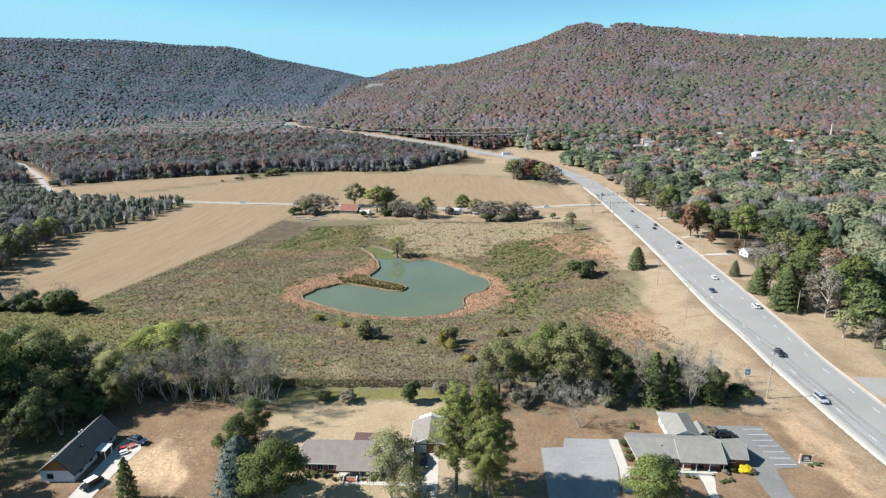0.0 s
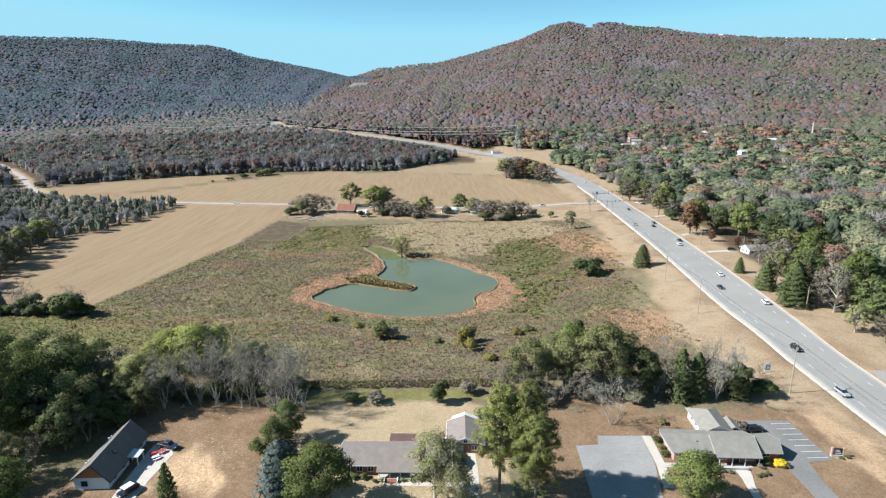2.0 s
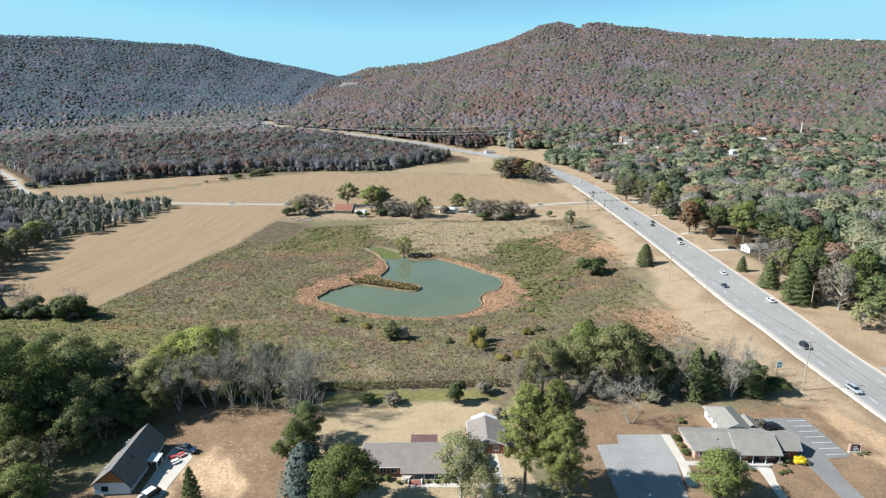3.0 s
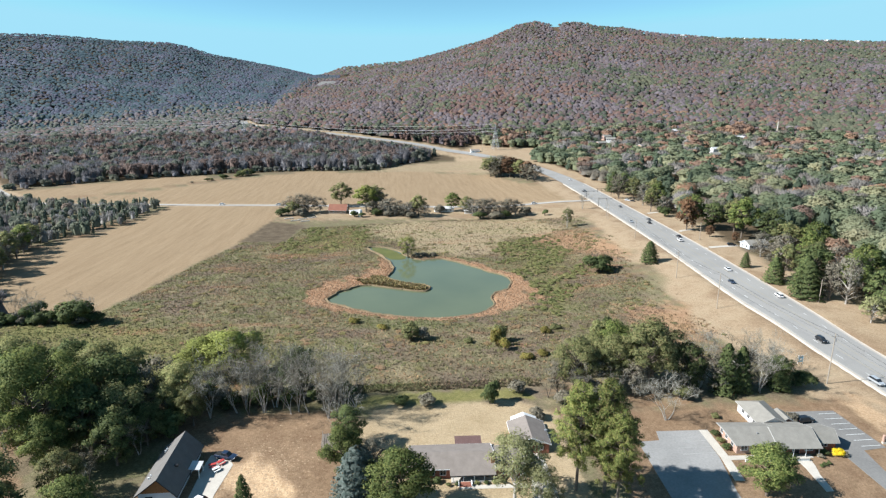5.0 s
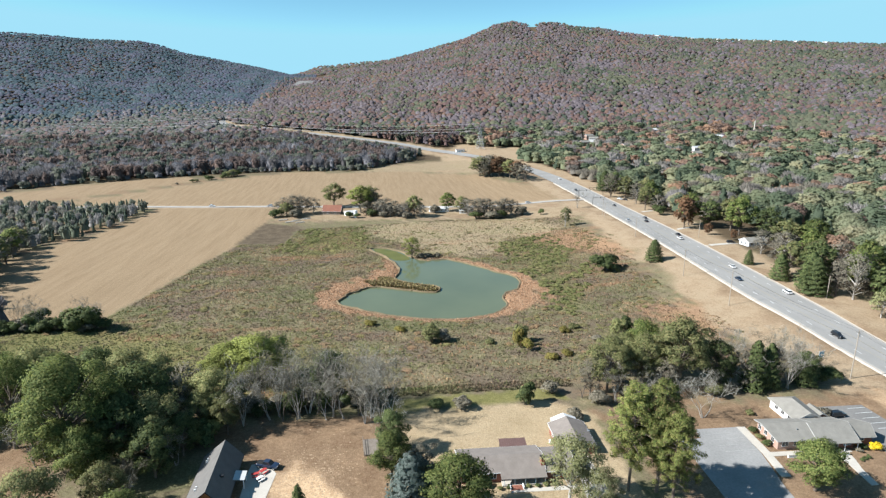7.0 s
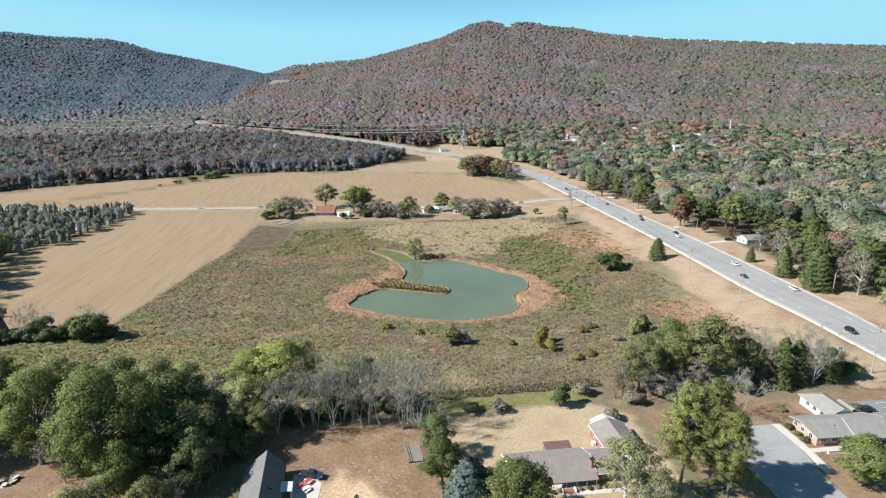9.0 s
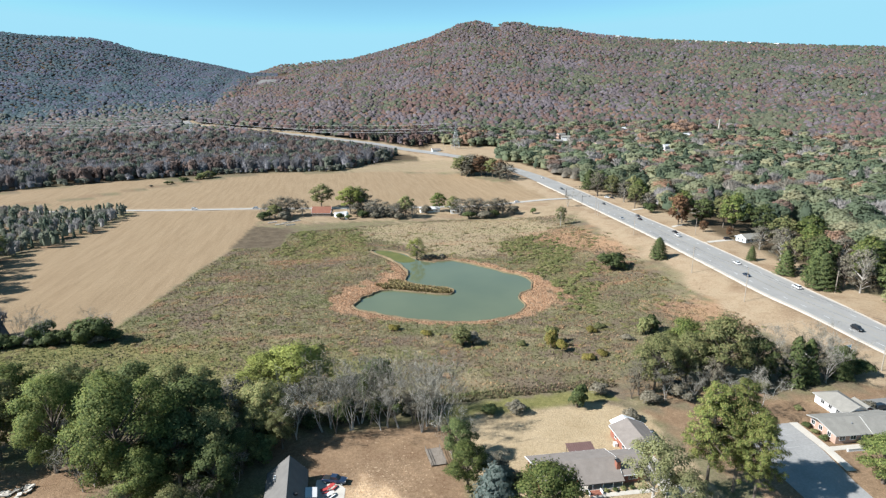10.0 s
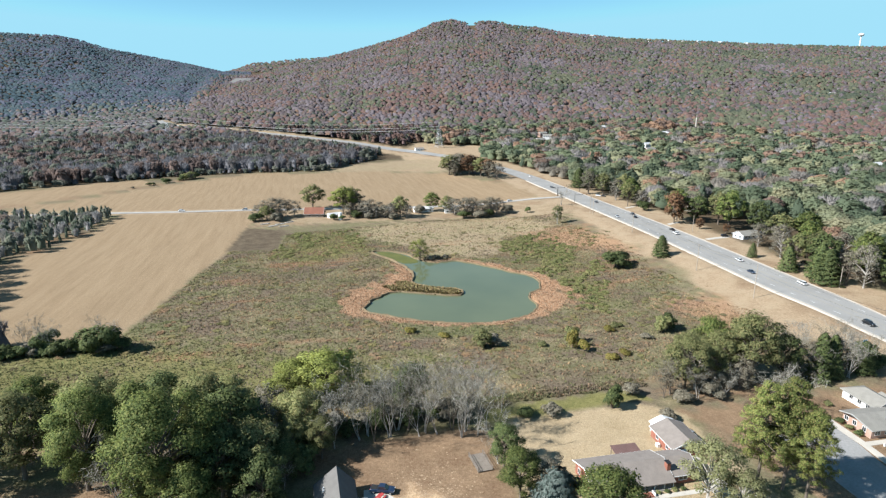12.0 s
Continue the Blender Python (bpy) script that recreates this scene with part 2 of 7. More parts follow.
WOODS_VALLEY = woodland("woods_valley", [(0.0, (0.0814, 0.117, 0.0651)), (0.12, (0.106, 0.145, 0.0725)), (0.25, (0.17, 0.206, 0.0898)), (0.36, (0.244, 0.256, 0.116)), (0.42, (0.319, 0.296, 0.123)), (0.46, (0.271, 0.228, 0.152)), (0.58, (0.291, 0.256, 0.217)), (0.7, (0.366, 0.324, 0.297)), (0.75, (0.231, 0.145, 0.101)), (0.86, (0.306, 0.166, 0.0941)), (1.0, (0.42, 0.228, 0.101))], stretch=1.0, flicker=0.12, through=0.34, soft=0.25, out=0.9, mute=0.34)
# next three palettes: blue raised a little, haze put into the colour
WOODS_PINE = woodland("woods_young", [(0.0, (0.0926, 0.126, 0.0862)), (0.2, (0.146, 0.18, 0.115)), (0.42, (0.212, 0.22, 0.154)), (0.58, (0.252, 0.235, 0.201)), (0.72, (0.331, 0.31, 0.293)), (1.0, (0.265, 0.193, 0.138))], stretch=1.0, flicker=0.16, through=0.4, soft=0.3, out=0.7, mute=0.2)
WOODS_BARE = woodland("woods_foothill", [(0.0, (0.0617, 0.082, 0.0598)), (0.2, (0.095, 0.105, 0.0747)), (0.42, (0.119, 0.105, 0.092)), (0.56, (0.123, 0.108, 0.12)), (0.7, (0.171, 0.155, 0.178)), (0.76, (0.128, 0.088, 0.0805)), (1.0, (0.171, 0.11, 0.0862))], stretch=1.0, flicker=0.1, through=0.0, soft=1.7, leafy=0.35, out=0.4, mute=0.25)
WOODS_CREEK = woodland("woods_creek", [(0.0, (0.0855, 0.115, 0.0784)), (0.2, (0.136, 0.165, 0.102)), (0.4, (0.201, 0.204, 0.137)), (0.48, (0.166, 0.143, 0.131)), (0.6, (0.191, 0.176, 0.19)), (0.72, (0.262, 0.253, 0.274)), (0.77, (0.166, 0.11, 0.0914)), (1.0, (0.252, 0.154, 0.111))], stretch=1.0, flicker=0.16, through=0.4, soft=0.4, out=0.65, mute=0.4)


def marsh_cover(t):
    """The marsh's own patchwork: olive grass, mauve-brown dock, straw and rusty bluestem, in drifts and swathes."""
    pos = t.nodes.new("ShaderNodeNewGeometry").outputs["Position"]
    lie = t.nodes.new("ShaderNodeMapping")
    lie.inputs["Scale"].default_value = (0.017, 0.05, 0.05)
    lie.inputs["Rotation"].default_value = (0, 0, radians(-8))
    t.links.new(pos, lie.inputs[0])
    swathe, blotch, patch = noise_of(t, 1.0, 6, 0.65, lie.outputs[0]), noise_of(t, 0.04, 5, 0.62), noise_of(t, 0.11, 5, 0.65)
    c = ramp_of(t, patch, [(0.32, (0.1, 0.078, 0.05)), (0.44, (0.155, 0.122, 0.078)), (0.54, (0.15, 0.142, 0.072)), (0.66, (0.25, 0.205, 0.12))])
    c = mix_of(t, ramp_of(t, blotch, [(0.5, (0, 0, 0)), (0.6, (0.85,) * 3)]), c, (0.142, 0.106, 0.08))
    c = mix_of(t, ramp_of(t, swathe, [(0.52, (0, 0, 0)), (0.62, (0.85,) * 3)]), c, (0.125, 0.134, 0.058))
    c = mix_of(t, ramp_of(t, swathe, [(0.36, (0.8,) * 3), (0.43, (0, 0, 0))]), c, (0.27, 0.155, 0.09))
    return mix_of(t, ramp_of(t, blotch, [(0.33, (0.7,) * 3), (0.42, (0, 0, 0))]), c, (0.26, 0.212, 0.128))


def marsh_growth():
    """Weeds that take the marsh's colour where they stand, each lighter or darker; greener or rustier by their tint."""
    m, t, b = shader("marsh_growth", 0.95, 0, 0.1)
    own = t.nodes.new("ShaderNodeAttribute")
    own.attribute_name = "tint"
    c = marsh_cover(t)
    c = mix_of(t, ramp_of(t, own.outputs["Fac"], [(0.0, (0.8,) * 3), (0.3, (0, 0, 0))]), c, (0.12, 0.132, 0.05))
    c = mix_of(t, ramp_of(t, own.outputs["Fac"], [(0.88, (0, 0, 0)), (1.0, (0.65,) * 3)]), c, (0.27, 0.165, 0.1))
    c = mix_of(t, 1.0, c, ramp_of(t, t.nodes.new("ShaderNodeNewGeometry").outputs["Random Per Island"], [(0.0, (0.85,) * 3), (0.7, (1.45,) * 3), (1.0, (2.1, 2.05, 1.9))]), "MULTIPLY")
    t.links.new(c, b.inputs["Base Color"])
    rounded(t, b, 0.0, 0.6, 1.0)
    tr = node(t, "ShaderNodeBsdfTranslucent")
    t.links.new(c, tr.inputs[0])
    mx = node(t, "ShaderNodeMixShader", Fac=0.3)
    t.links.new(b.outputs[0], mx.inputs[1])
    t.links.new(tr.outputs[0], mx.inputs[2])
    t.links.new(mx.outputs[0], t.nodes["Material Output"].inputs[0])
    return m


MARSH = marsh_growth()
GREEN_BRUSH = woodland("green_brush", [(0.0, (0.11, 0.125, 0.048)), (0.6, (0.19, 0.185, 0.073)), (1.0, (0.27, 0.235, 0.11))], 0.03, 0.6, 0.25)
BRUSH = woodland("marsh_brush", [(0.0, (0.111, 0.115, 0.0405)), (0.3, (0.17, 0.14, 0.0765)), (0.5, (0.204, 0.187, 0.0765)), (0.75, (0.255, 0.162, 0.0945)), (1.0, (0.289, 0.23, 0.135))], 0.03, 0.5, 0.15)


# ---- building helpers ----
def mesh_np(name, verts, faces, material=None, smooth=False):
    """A mesh from an array of points and an array of faces that all have three or four corners."""
    verts, faces = np.asarray(verts, np.float32), np.asarray(faces, np.int32)
    me = bpy.data.meshes.new(name)
    n, k = faces.shape
    me.vertices.add(len(verts))
    me.vertices.foreach_set("co", verts.ravel())
    me.loops.add(n * k)
    me.loops.foreach_set("vertex_index", faces.ravel())
    me.polygons.add(n)
    me.polygons.foreach_set("loop_start", np.arange(0, n * k, k, dtype=np.int32))
    me.polygons.foreach_set("use_smooth", np.full(n, smooth))
    me.update(calc_edges=True)
    if material:
        me.materials.append(material)
    return me


def part(name, bm, material, parent=None, label=""):
    """Links a bmesh (or a mesh) as one object under a thing or a part."""
    if isinstance(bm, bpy.types.Mesh):
        me = bm
    else:
        bmesh.ops.recalc_face_normals(bm, faces=bm.faces)
        me = bpy.data.meshes.new(name)
        bm.to_mesh(me)
        bm.free()
    if material and not me.materials:
        me.materials.append(material)
    ob = new(name, me)
    if parent:
        ob.parent = parent
    return tagged(ob, label)


def thing(name, m, label, category, group="", kind=""):
    ob = new(name)
    ob.empty_display_size = 0.5
    ob.matrix_basis = m
    return tagged(ob, label, category, group, kind)


def block(bm, x0, x1, y0, y1, z0, z1, bevel=0.0, m=None):
    """Adds a box, with its edges rounded off, to a bmesh."""
    one = bmesh.new()
    bmesh.ops.create_cube(one, size=1)
    for v in one.verts:
        v.co = Vector(((x0 + x1) / 2 + v.co.x * (x1 - x0), (y0 + y1) / 2 + v.co.y * (y1 - y0), (z0 + z1) / 2 + v.co.z * (z1 - z0)))
    if bevel:
        bmesh.ops.bevel(one, geom=one.edges[:], offset=bevel, segments=1, affect="EDGES")
    if m:
        one.transform(m)
    join(bm, one)
    return bm


def join(bm, other):
    tmp = bpy.data.meshes.new("tmp")
    other.to_mesh(tmp)
    other.free()
    bm.from_mesh(tmp)
    bpy.data.meshes.remove(tmp)
    return bm


def boxed(*a, **k):
    return block(bmesh.new(), *a, **k)


def rod(bm, a, b, r0, r1=None, sides=8):
    """Adds a tapered round rod from a to b."""
    a, b = Vector(a), Vector(b)
    one = bmesh.new()
    bmesh.ops.create_cone(one, cap_ends=True, segments=sides, radius1=r0, radius2=r0 if r1 is None else r1, depth=(b - a).length)
    one.transform(Matrix.Translation((a + b) / 2) @ (b - a).to_track_quat("Z", "Y").to_matrix().to_4x4())
    return join(bm, one)


# ---- the lie of the land ----
POND = [(-66.4, 264.8), (-62.2, 275.7), (-56.4, 282.0), (-49.5, 286.6), (-41.0, 282.9), (-32.0, 278.4), (-23.2, 274.6), (-19.2, 275.4), (-18.0, 280.2),
        (-21.5, 285.4), (-30.1, 289.5), (-38.5, 298.0), (-35.5, 313.0), (-38.0, 331.0), (-44.0, 346.0), (-51.0, 361.5), (-42.0, 362.0), (-33.0, 352.0),
        (-26.4, 337.0), (-20.5, 331.5), (-11.2, 332.3), (-5.2, 330.3), (5.1, 318.9), (15.5, 304.4), (22.3, 295.6), (23.3, 286.0), (19.6, 275.2), (12.5, 270.0),
        (9.8, 265.0), (9.9, 258.0), (8.0, 251.2), (1.0, 243.9), (-7.0, 240.6), (-18.8, 239.3), (-32.0, 242.0), (-45.0, 247.4), (-58.5, 257.0)]
WATER = -4.2
ROAD = [(116.6, -250), (116.6, 58), (116.4, 126), (116.2, 165), (116.7, 182), (119.4, 205), (123.2, 235), (128.0, 275), (132.6, 315), (138.0, 365), (145, 432), (151.5, 500), (156.5, 560), (159, 620), (158.4, 675), (155, 726), (147, 798), (130, 873), (104, 945), (63, 1012), (17, 1092), (-37, 1153), (-96, 1214), (-162, 1280), (-230, 1330), (-305, 1385), (-372, 1480), (-400, 1560)]
CROSS = [(156, 507), (135, 507), (106, 511), (34, 517), (-42, 525), (-133, 539.5), (-200, 546.5), (-265, 556), (-330, 562), (-380, 585), (-440, 650), (-500, 730), (-560, 800), (-640, 890), (-760, 960)]
# crests of the ridges: bearing in degrees, height above the plain
EAST_CREST = [(-16, -60), (-14.1, -8), (-12.4, 36), (-9.8, 77), (-6.2, 130), (-3.4, 175), (0, 220), (3.5, 262), (6.0, 298), (8.6, 334), (10.1, 368), (11.2, 394), (13.0, 411),
              (14.3, 394), (15.0, 393), (15.6, 404), (16.9, 400), (18.7, 381), (20.6, 374), (22.6, 352), (25, 337), (28.5, 319), (33, 304), (37.4, 288), (41.6, 272), (47.6, 253), (75, 215), (100, 200)]
WEST_CREST = [(-120, 300), (-60, 330), (-35.4, 350), (-27.9, 362), (-25.4, 357), (-23.2, 347), (-19.1, 346), (-17.6, 328), (-15.8, 292), (-14.5, 279), (-12.1, 251), (-9.6, 222), (-7.4, 190), (-6.4, 176), (-4, 150), (2, 100), (10, 0)]
PASS_CREST = [(-12, 60), (-7.2, 180), (-6.7, 204), (-5.5, 232), (-4.4, 262), (-1.8, 282), (0.4, 300), (6, 310), (12, 200)]


def ease(a, b, v):
    t = np.clip((v - a) / (b - a), 0, 1)
    return t * t * (3 - 2 * t)


def inside(poly, x, y):
    """How far points lie inside a polygon, in metres; minus outside it."""
    p, q = np.array(poly, float), np.roll(np.array(poly, float), -1, 0)
    best, odd = np.full(np.shape(x), 1e9), np.zeros(np.shape(x), bool)
    for (ax, ay), (bx, by) in zip(p, q):
        dx, dy = bx - ax, by - ay
        s = np.clip(((x - ax) * dx + (y - ay) * dy) / (dx * dx + dy * dy), 0, 1)
        best = np.minimum(best, np.hypot(x - ax - s * dx, y - ay - s * dy))
        cut = ((ay > y) != (by > y)) & (x < (bx - ax) * (y - ay) / (by - ay + 1e-12) + ax)
        odd ^= cut
    return np.where(odd, best, -best)


def from_line(line, x, y):
    best = np.full(np.shape(x), 1e9)
    for (ax, ay), (bx, by) in zip(line, line[1:]):
        dx, dy = bx - ax, by - ay
        s = np.clip(((x - ax) * dx + (y - ay) * dy) / (dx * dx + dy * dy), 0, 1)
        best = np.minimum(best, np.hypot(x - ax - s * dx, y - ay - s * dy))
    return best


def smooth_line(points, step=6.0, closed=False):
    """A curve through points, as evenly spaced points."""
    p = np.array(points, float)
    n = len(p)
    out = []
    for i in range(n if closed else n - 1):
        a, b, c, d = (p[(i + k) % n] if closed else p[min(max(i + k, 0), n - 1)] for k in (-1, 0, 1, 2))
        for s in np.arange(0, 1, 1 / max(1, int(np.hypot(*(c - b)) / step))):
            out.append(0.5 * (2 * b + (c - a) * s + (2 * a - 5 * b + 4 * c - d) * s * s + (3 * b - a - 3 * c + d) * s ** 3))
    if not closed:
        out.append(p[-1])
    return np.array(out)


POND_EDGE = smooth_line(POND, 2.0, True)
ROAD_LINE = smooth_line(ROAD, 6.0)
CROSS_LINE = smooth_line(CROSS, 8.0)


def plain(x, y):
    """The valley floor before ponds and roads are cut in."""
    z = -8.5 * ease(140, 470, y) * (1 - 0.55 * ease(40, 150, x)) + 4.2 * ease(60, 125, x) * ease(135, 215, y) * (1 - ease(330, 600, y))
    z = z + 2.8 * (1 - ease(150, 235, y))
    return z + 0.052 * np.clip(y - 930, 0, 900) * ease(-1100, -300, x)


def waves(x, y, scale, seed):
    """Cheap rolling unevenness, about -1 to 1."""
    a = np.random.RandomState(seed)
    z = 0
    for k in range(6):
        t, p, f = a.uniform(0, 6.28), a.uniform(0, 6.28), a.uniform(0.6, 1.9) / scale
        z = z + np.sin((x * np.cos(t) + y * np.sin(t)) * f * 6.28 + p) / 2.6
    return z


def road_wide(y):
    """Width factor fitted to the highway's edges in the camera's view; it broadens towards the junction."""
    return 0.95 + 0.2 * ease(185, 245, y) - 0.15 * ease(640, 760, y)


def land(x, y):
    x, y = np.asarray(x, float), np.asarray(y, float)
    z = plain(x, y)
    r, az = np.hypot(x, y), np.degrees(np.arctan2(x, y))
    gully = 9 * waves(az * 40, r * 0.25, 160, 5)
    for crest, r0, r1, power in ((EAST_CREST, 1180, 2950, 1.35), (WEST_CREST, 1850, 3600, 1.25), (PASS_CREST, 3300, 4300, 1.0)):
        k = np.array(crest, float)
        top = np.interp(az, k[:, 0], k[:, 1])
        u = np.clip((r - r0) / (r1 - r0), 0, 1)
        drop = np.clip((r - r1) / 1400, 0, 1) ** 1.5
        hill = z + (top - z) * u ** power * (1 - drop) + gully * u * (1 - u) * 2.4
        z = np.where((r > r0) & (np.abs(az) < 110), np.maximum(z, hill), z)
    near = (np.abs(x + 20) < 160) & (np.abs(y - 300) < 160)
    if near.any():
        d = -inside(POND_EDGE[::2], x[near], y[near])
        bank = WATER + 0.55 + 0.02 * np.clip(d, 0, 60)
        zn = z[near] + (bank - z[near]) * np.exp(-np.clip(d, 0, 200) / 28)
        z[near] = np.where(d > 0, zn, zn - 2.2 * ease(0, 3, -d)) - 0.9 * ease(2.4, 0.4, d) * (d > -1)
    z = z + 0.1 * waves(x, y, 55, 7) * ease(165, 230, y) * ease(1300, 900, y)
    close = from_line(ROAD[::1], x, y)
    z = np.where(close < 60, z + (plain(x, y) - z) * ease(26, 13, close), z)
    z = z - 0.6 * ease(11.2, 9.8, close / road_wide(y))
    other = from_line(CROSS, x, y)
    return z - 0.25 * ease(5.2, 3.9, other)


def on_land(x, y):
    return float(land(np.array([x]), np.array([y]))[0])


# ---- ground: one sheet out to the horizon, finest where the flight passes ----
HUB = (-45.0, 0.0)
bearings = np.radians(np.concatenate([np.linspace(-45, 60, 340), np.linspace(60, 315, 50)[1:-1]]))
radii = np.concatenate([[0.01, 15, 35], np.geomspace(60, 600, 265), np.geomspace(600, 4750, 90)[1:]])
B, R = np.meshgrid(bearings, radii, indexing="ij")
GX, GY = HUB[0] + R * np.sin(B), HUB[1] + R * np.cos(B)
GZ = land(GX.ravel(), GY.ravel()).reshape(GX.shape)
nb, nr = B.shape
ids = np.arange(nb * nr).reshape(nb, nr)
nxt = np.roll(ids, -1, 0)
quads = np.stack([ids[:, :-1], ids[:, 1:], nxt[:, 1:], nxt[:, :-1]], -1).reshape(-1, 4)
ground_mesh = mesh_np("ground", np.stack([GX, GY, GZ], -1).reshape(-1, 3), quads[:, ::-1], smooth=True)

FIELD_WEST = [(-163, 252), (-156, 290), (-148, 342), (-136.5, 393), (-131, 446), (-127.5, 500), (-129, 536), (-182, 543), (-234, 548), (-234, 530), (-236, 496), (-243, 448), (-254, 416), (-264, 388), (-262, 350), (-244, 310), (-222, 266), (-190, 252)]
FIELD_NORTH = [(-354, 580), (-239, 557), (-135, 545), (8, 524), (111, 515), (137, 530), (140, 560), (122, 610), (107, 632), (80, 722), (12, 760), (-61, 764), (-137, 779), (-200, 736), (-231, 701), (-273, 655), (-311, 604)]
FIELD_STRIP = [(-440, 620), (-400, 660), (-343, 716), (-264, 756), (-242, 716), (-282, 660), (-325, 608), (-377, 582)]
WEEDY = [(-62, 774), (-19, 838), (60, 880), (120, 890), (110, 800), (84, 726), (12, 768)]
GARDEN = [(-138, 397), (-131, 468), (-102, 452), (-107, 391)]
LUSH = [(-104, 368), (-93, 420), (-78, 437), (-52, 410), (-54, 366), (-84, 352)]
MOWN = [(-50.4, 156.6), (-41.8, 162.8), (-1, 163.3), (3.9, 156.6), (-27.1, 155.1)]
ORANGE_STRIP = [(58, 400), (88, 392), (108, 340), (96, 312), (60, 360)]
RED_WEED = [(62, 236), (96, 236), (99.1, 203.1), (65.2, 195.5)]
YARD_DIRT = [(-98.1, 149.3), (-69.1, 155.3), (-46.8, 153.3), (-49.7, 132.8), (-47.7, 97), (-102, 97), (-100, 116.4), (-82.6, 135.7)]
SAND = [(-76, 128.5), (-71.5, 132), (-64, 127.8), (-60, 119.5), (-64.5, 115), (-73.5, 118.5)]
FARM_YARD = [(-126, 470), (-128, 533), (-40, 523), (60, 513), (136, 503), (126, 440), (95, 430), (70, 460), (-50, 470)]
DIRT_STRIP = [(93.8, 147), (98.4, 146), (99.5, 132), (97.0, 112), (90.5, 112), (91.5, 128), (90.5, 138)]
YARD_WEST = [(-178, 156), (-134, 151), (-127, 134), (-116, 118), (-110, 95), (-178, 95)]
LAWN = [(-47.7, 145.5), (-41, 154.9), (-1.2, 155.4), (7.4, 145.5), (4.5, 97.1), (-45.8, 97.1), (-45.8, 116.5)]
OFFICE_LAWN = [(7.7, 149.2), (29.1, 147.2), (96.8, 147.2), (100.7, 38.7), (9.7, 38.7), (13.6, 116.2)]
GREEN_BAND = [(32, 377), (66, 383), (66, 329), (48, 272), (37, 235), (27, 243), (35, 310)]
STRAW = [(-52, 445), (-20, 458), (70, 456), (92, 415), (72, 394), (40, 387), (28, 345), (5, 337), (-15, 345), (-32, 375), (-50, 410)]
GREENER = [(-260, 250), (-160, 250), (-120, 227.9), (-59.8, 203.2), (-69.2, 163.5), (-157, 170.8), (-257.4, 197.8)]


def soft(poly, x, y, width, wobble=1.5, seed=3):
    return ease(-width, width, inside(poly, x, y) + wobble * waves(x, y, 9, seed))


def rim_of(x, y, deep):
    """Where rusty growth rims the pond: widest at its two near shoulders and on the spit."""
    wide = 5 + 15 * np.exp(-((x - 24) ** 2 + (y - 262) ** 2) / 420) + 11 * np.exp(-((x + 62) ** 2 + (y - 286) ** 2) / 700) + 9 * np.exp(-((x + 42) ** 2 + (y - 305) ** 2) / 300)
    return ease(-1.25, -0.75, deep / wide + 0.3 * waves(x, y, 13, 12)) * ease(350, 320, y)


gx, gy = GX.ravel(), GY.ravel()
mid = (np.abs(gx + 60) < 520) & (gy > 0) & (gy < 1000)
zones = np.zeros((3, len(gx), 4), np.float32)
zones[..., 3] = 1
mx, my = gx[mid], gy[mid]
to_road, to_cross, pond_in = from_line(ROAD, mx, my), from_line(CROSS, mx, my), inside(POND_EDGE[::2], mx, my)
verge = np.maximum(ease(38, 30, to_road + 4 * waves(mx, my, 40, 9)), ease(10, 6, to_cross))
crop = np.max([soft(p, mx, my, 1.2, 0.8) for p in (FIELD_WEST, FIELD_NORTH, FIELD_STRIP)], 0)
near_lawn = soft(LAWN, mx, my, 1.5, 1)
dirt = np.max([soft(YARD_DIRT, mx, my, 2, 1), soft(YARD_WEST, mx, my, 3, 2), soft(OFFICE_LAWN, mx, my, 3, 2)], 0)
rim = rim_of(mx, my, pond_in)
verge = np.max([verge, 0.8 * soft(FARM_YARD, mx, my, 7, 4), 0.6 * soft(WEEDY, mx, my, 5, 3)], 0)
dirt = np.max([dirt, 0.45 * soft(FARM_YARD, mx, my, 7, 5) * ease(-0.1, 0.7, waves(mx, my, 30, 17)), 0.8 * ease(4.5, 2.5, from_line([(-350, 596), (-285, 655), (-207, 755)], mx, my))], 0)
dirt = np.maximum(dirt, 0.6 * ease(19, 13, to_road + 4 * waves(mx, my, 26, 15)) * ease(0.1, 0.7, 0.6 + 0.5 * waves(mx, my, 38, 16)))
zones[0, mid, 0], zones[0, mid, 1], zones[0, mid, 2] = crop, dirt, verge
zones[1, mid, 0] = np.max([near_lawn, 0.2 * soft(WEEDY, mx, my, 6, 3), 0.62 * soft(STRAW, mx, my, 9, 6)], 0)
zones[1, mid, 1] = np.max([soft(LUSH, mx, my, 7, 5), soft(MOWN, mx, my, 1.5, 1), 0.8 * soft(GREENER, mx, my, 16, 9), 0.5 * soft(GREEN_BAND, mx, my, 8, 6)], 0)
zones[1, mid, 2] = np.max([rim, 0.8 * soft(ORANGE_STRIP, mx, my, 9, 6), 0.7 * soft(RED_WEED, mx, my, 9, 6)], 0)
zones[2, mid, 0] = soft(GARDEN, mx, my, 1.2, 0.6)
zones[2, mid, 1] = np.maximum(soft(SAND, mx, my, 4, 3), 0.65 * soft(DIRT_STRIP, mx, my, 3, 3))
far_gap = np.full(len(gx), 999.0)
far_side = ~mid & (gy > 900) & (gy < 1700) & (gx > -500) & (gx < 300)
far_gap[far_side] = from_line(ROAD, gx[far_side], gy[far_side])
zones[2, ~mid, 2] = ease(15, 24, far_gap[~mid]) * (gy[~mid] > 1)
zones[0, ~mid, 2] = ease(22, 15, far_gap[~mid])
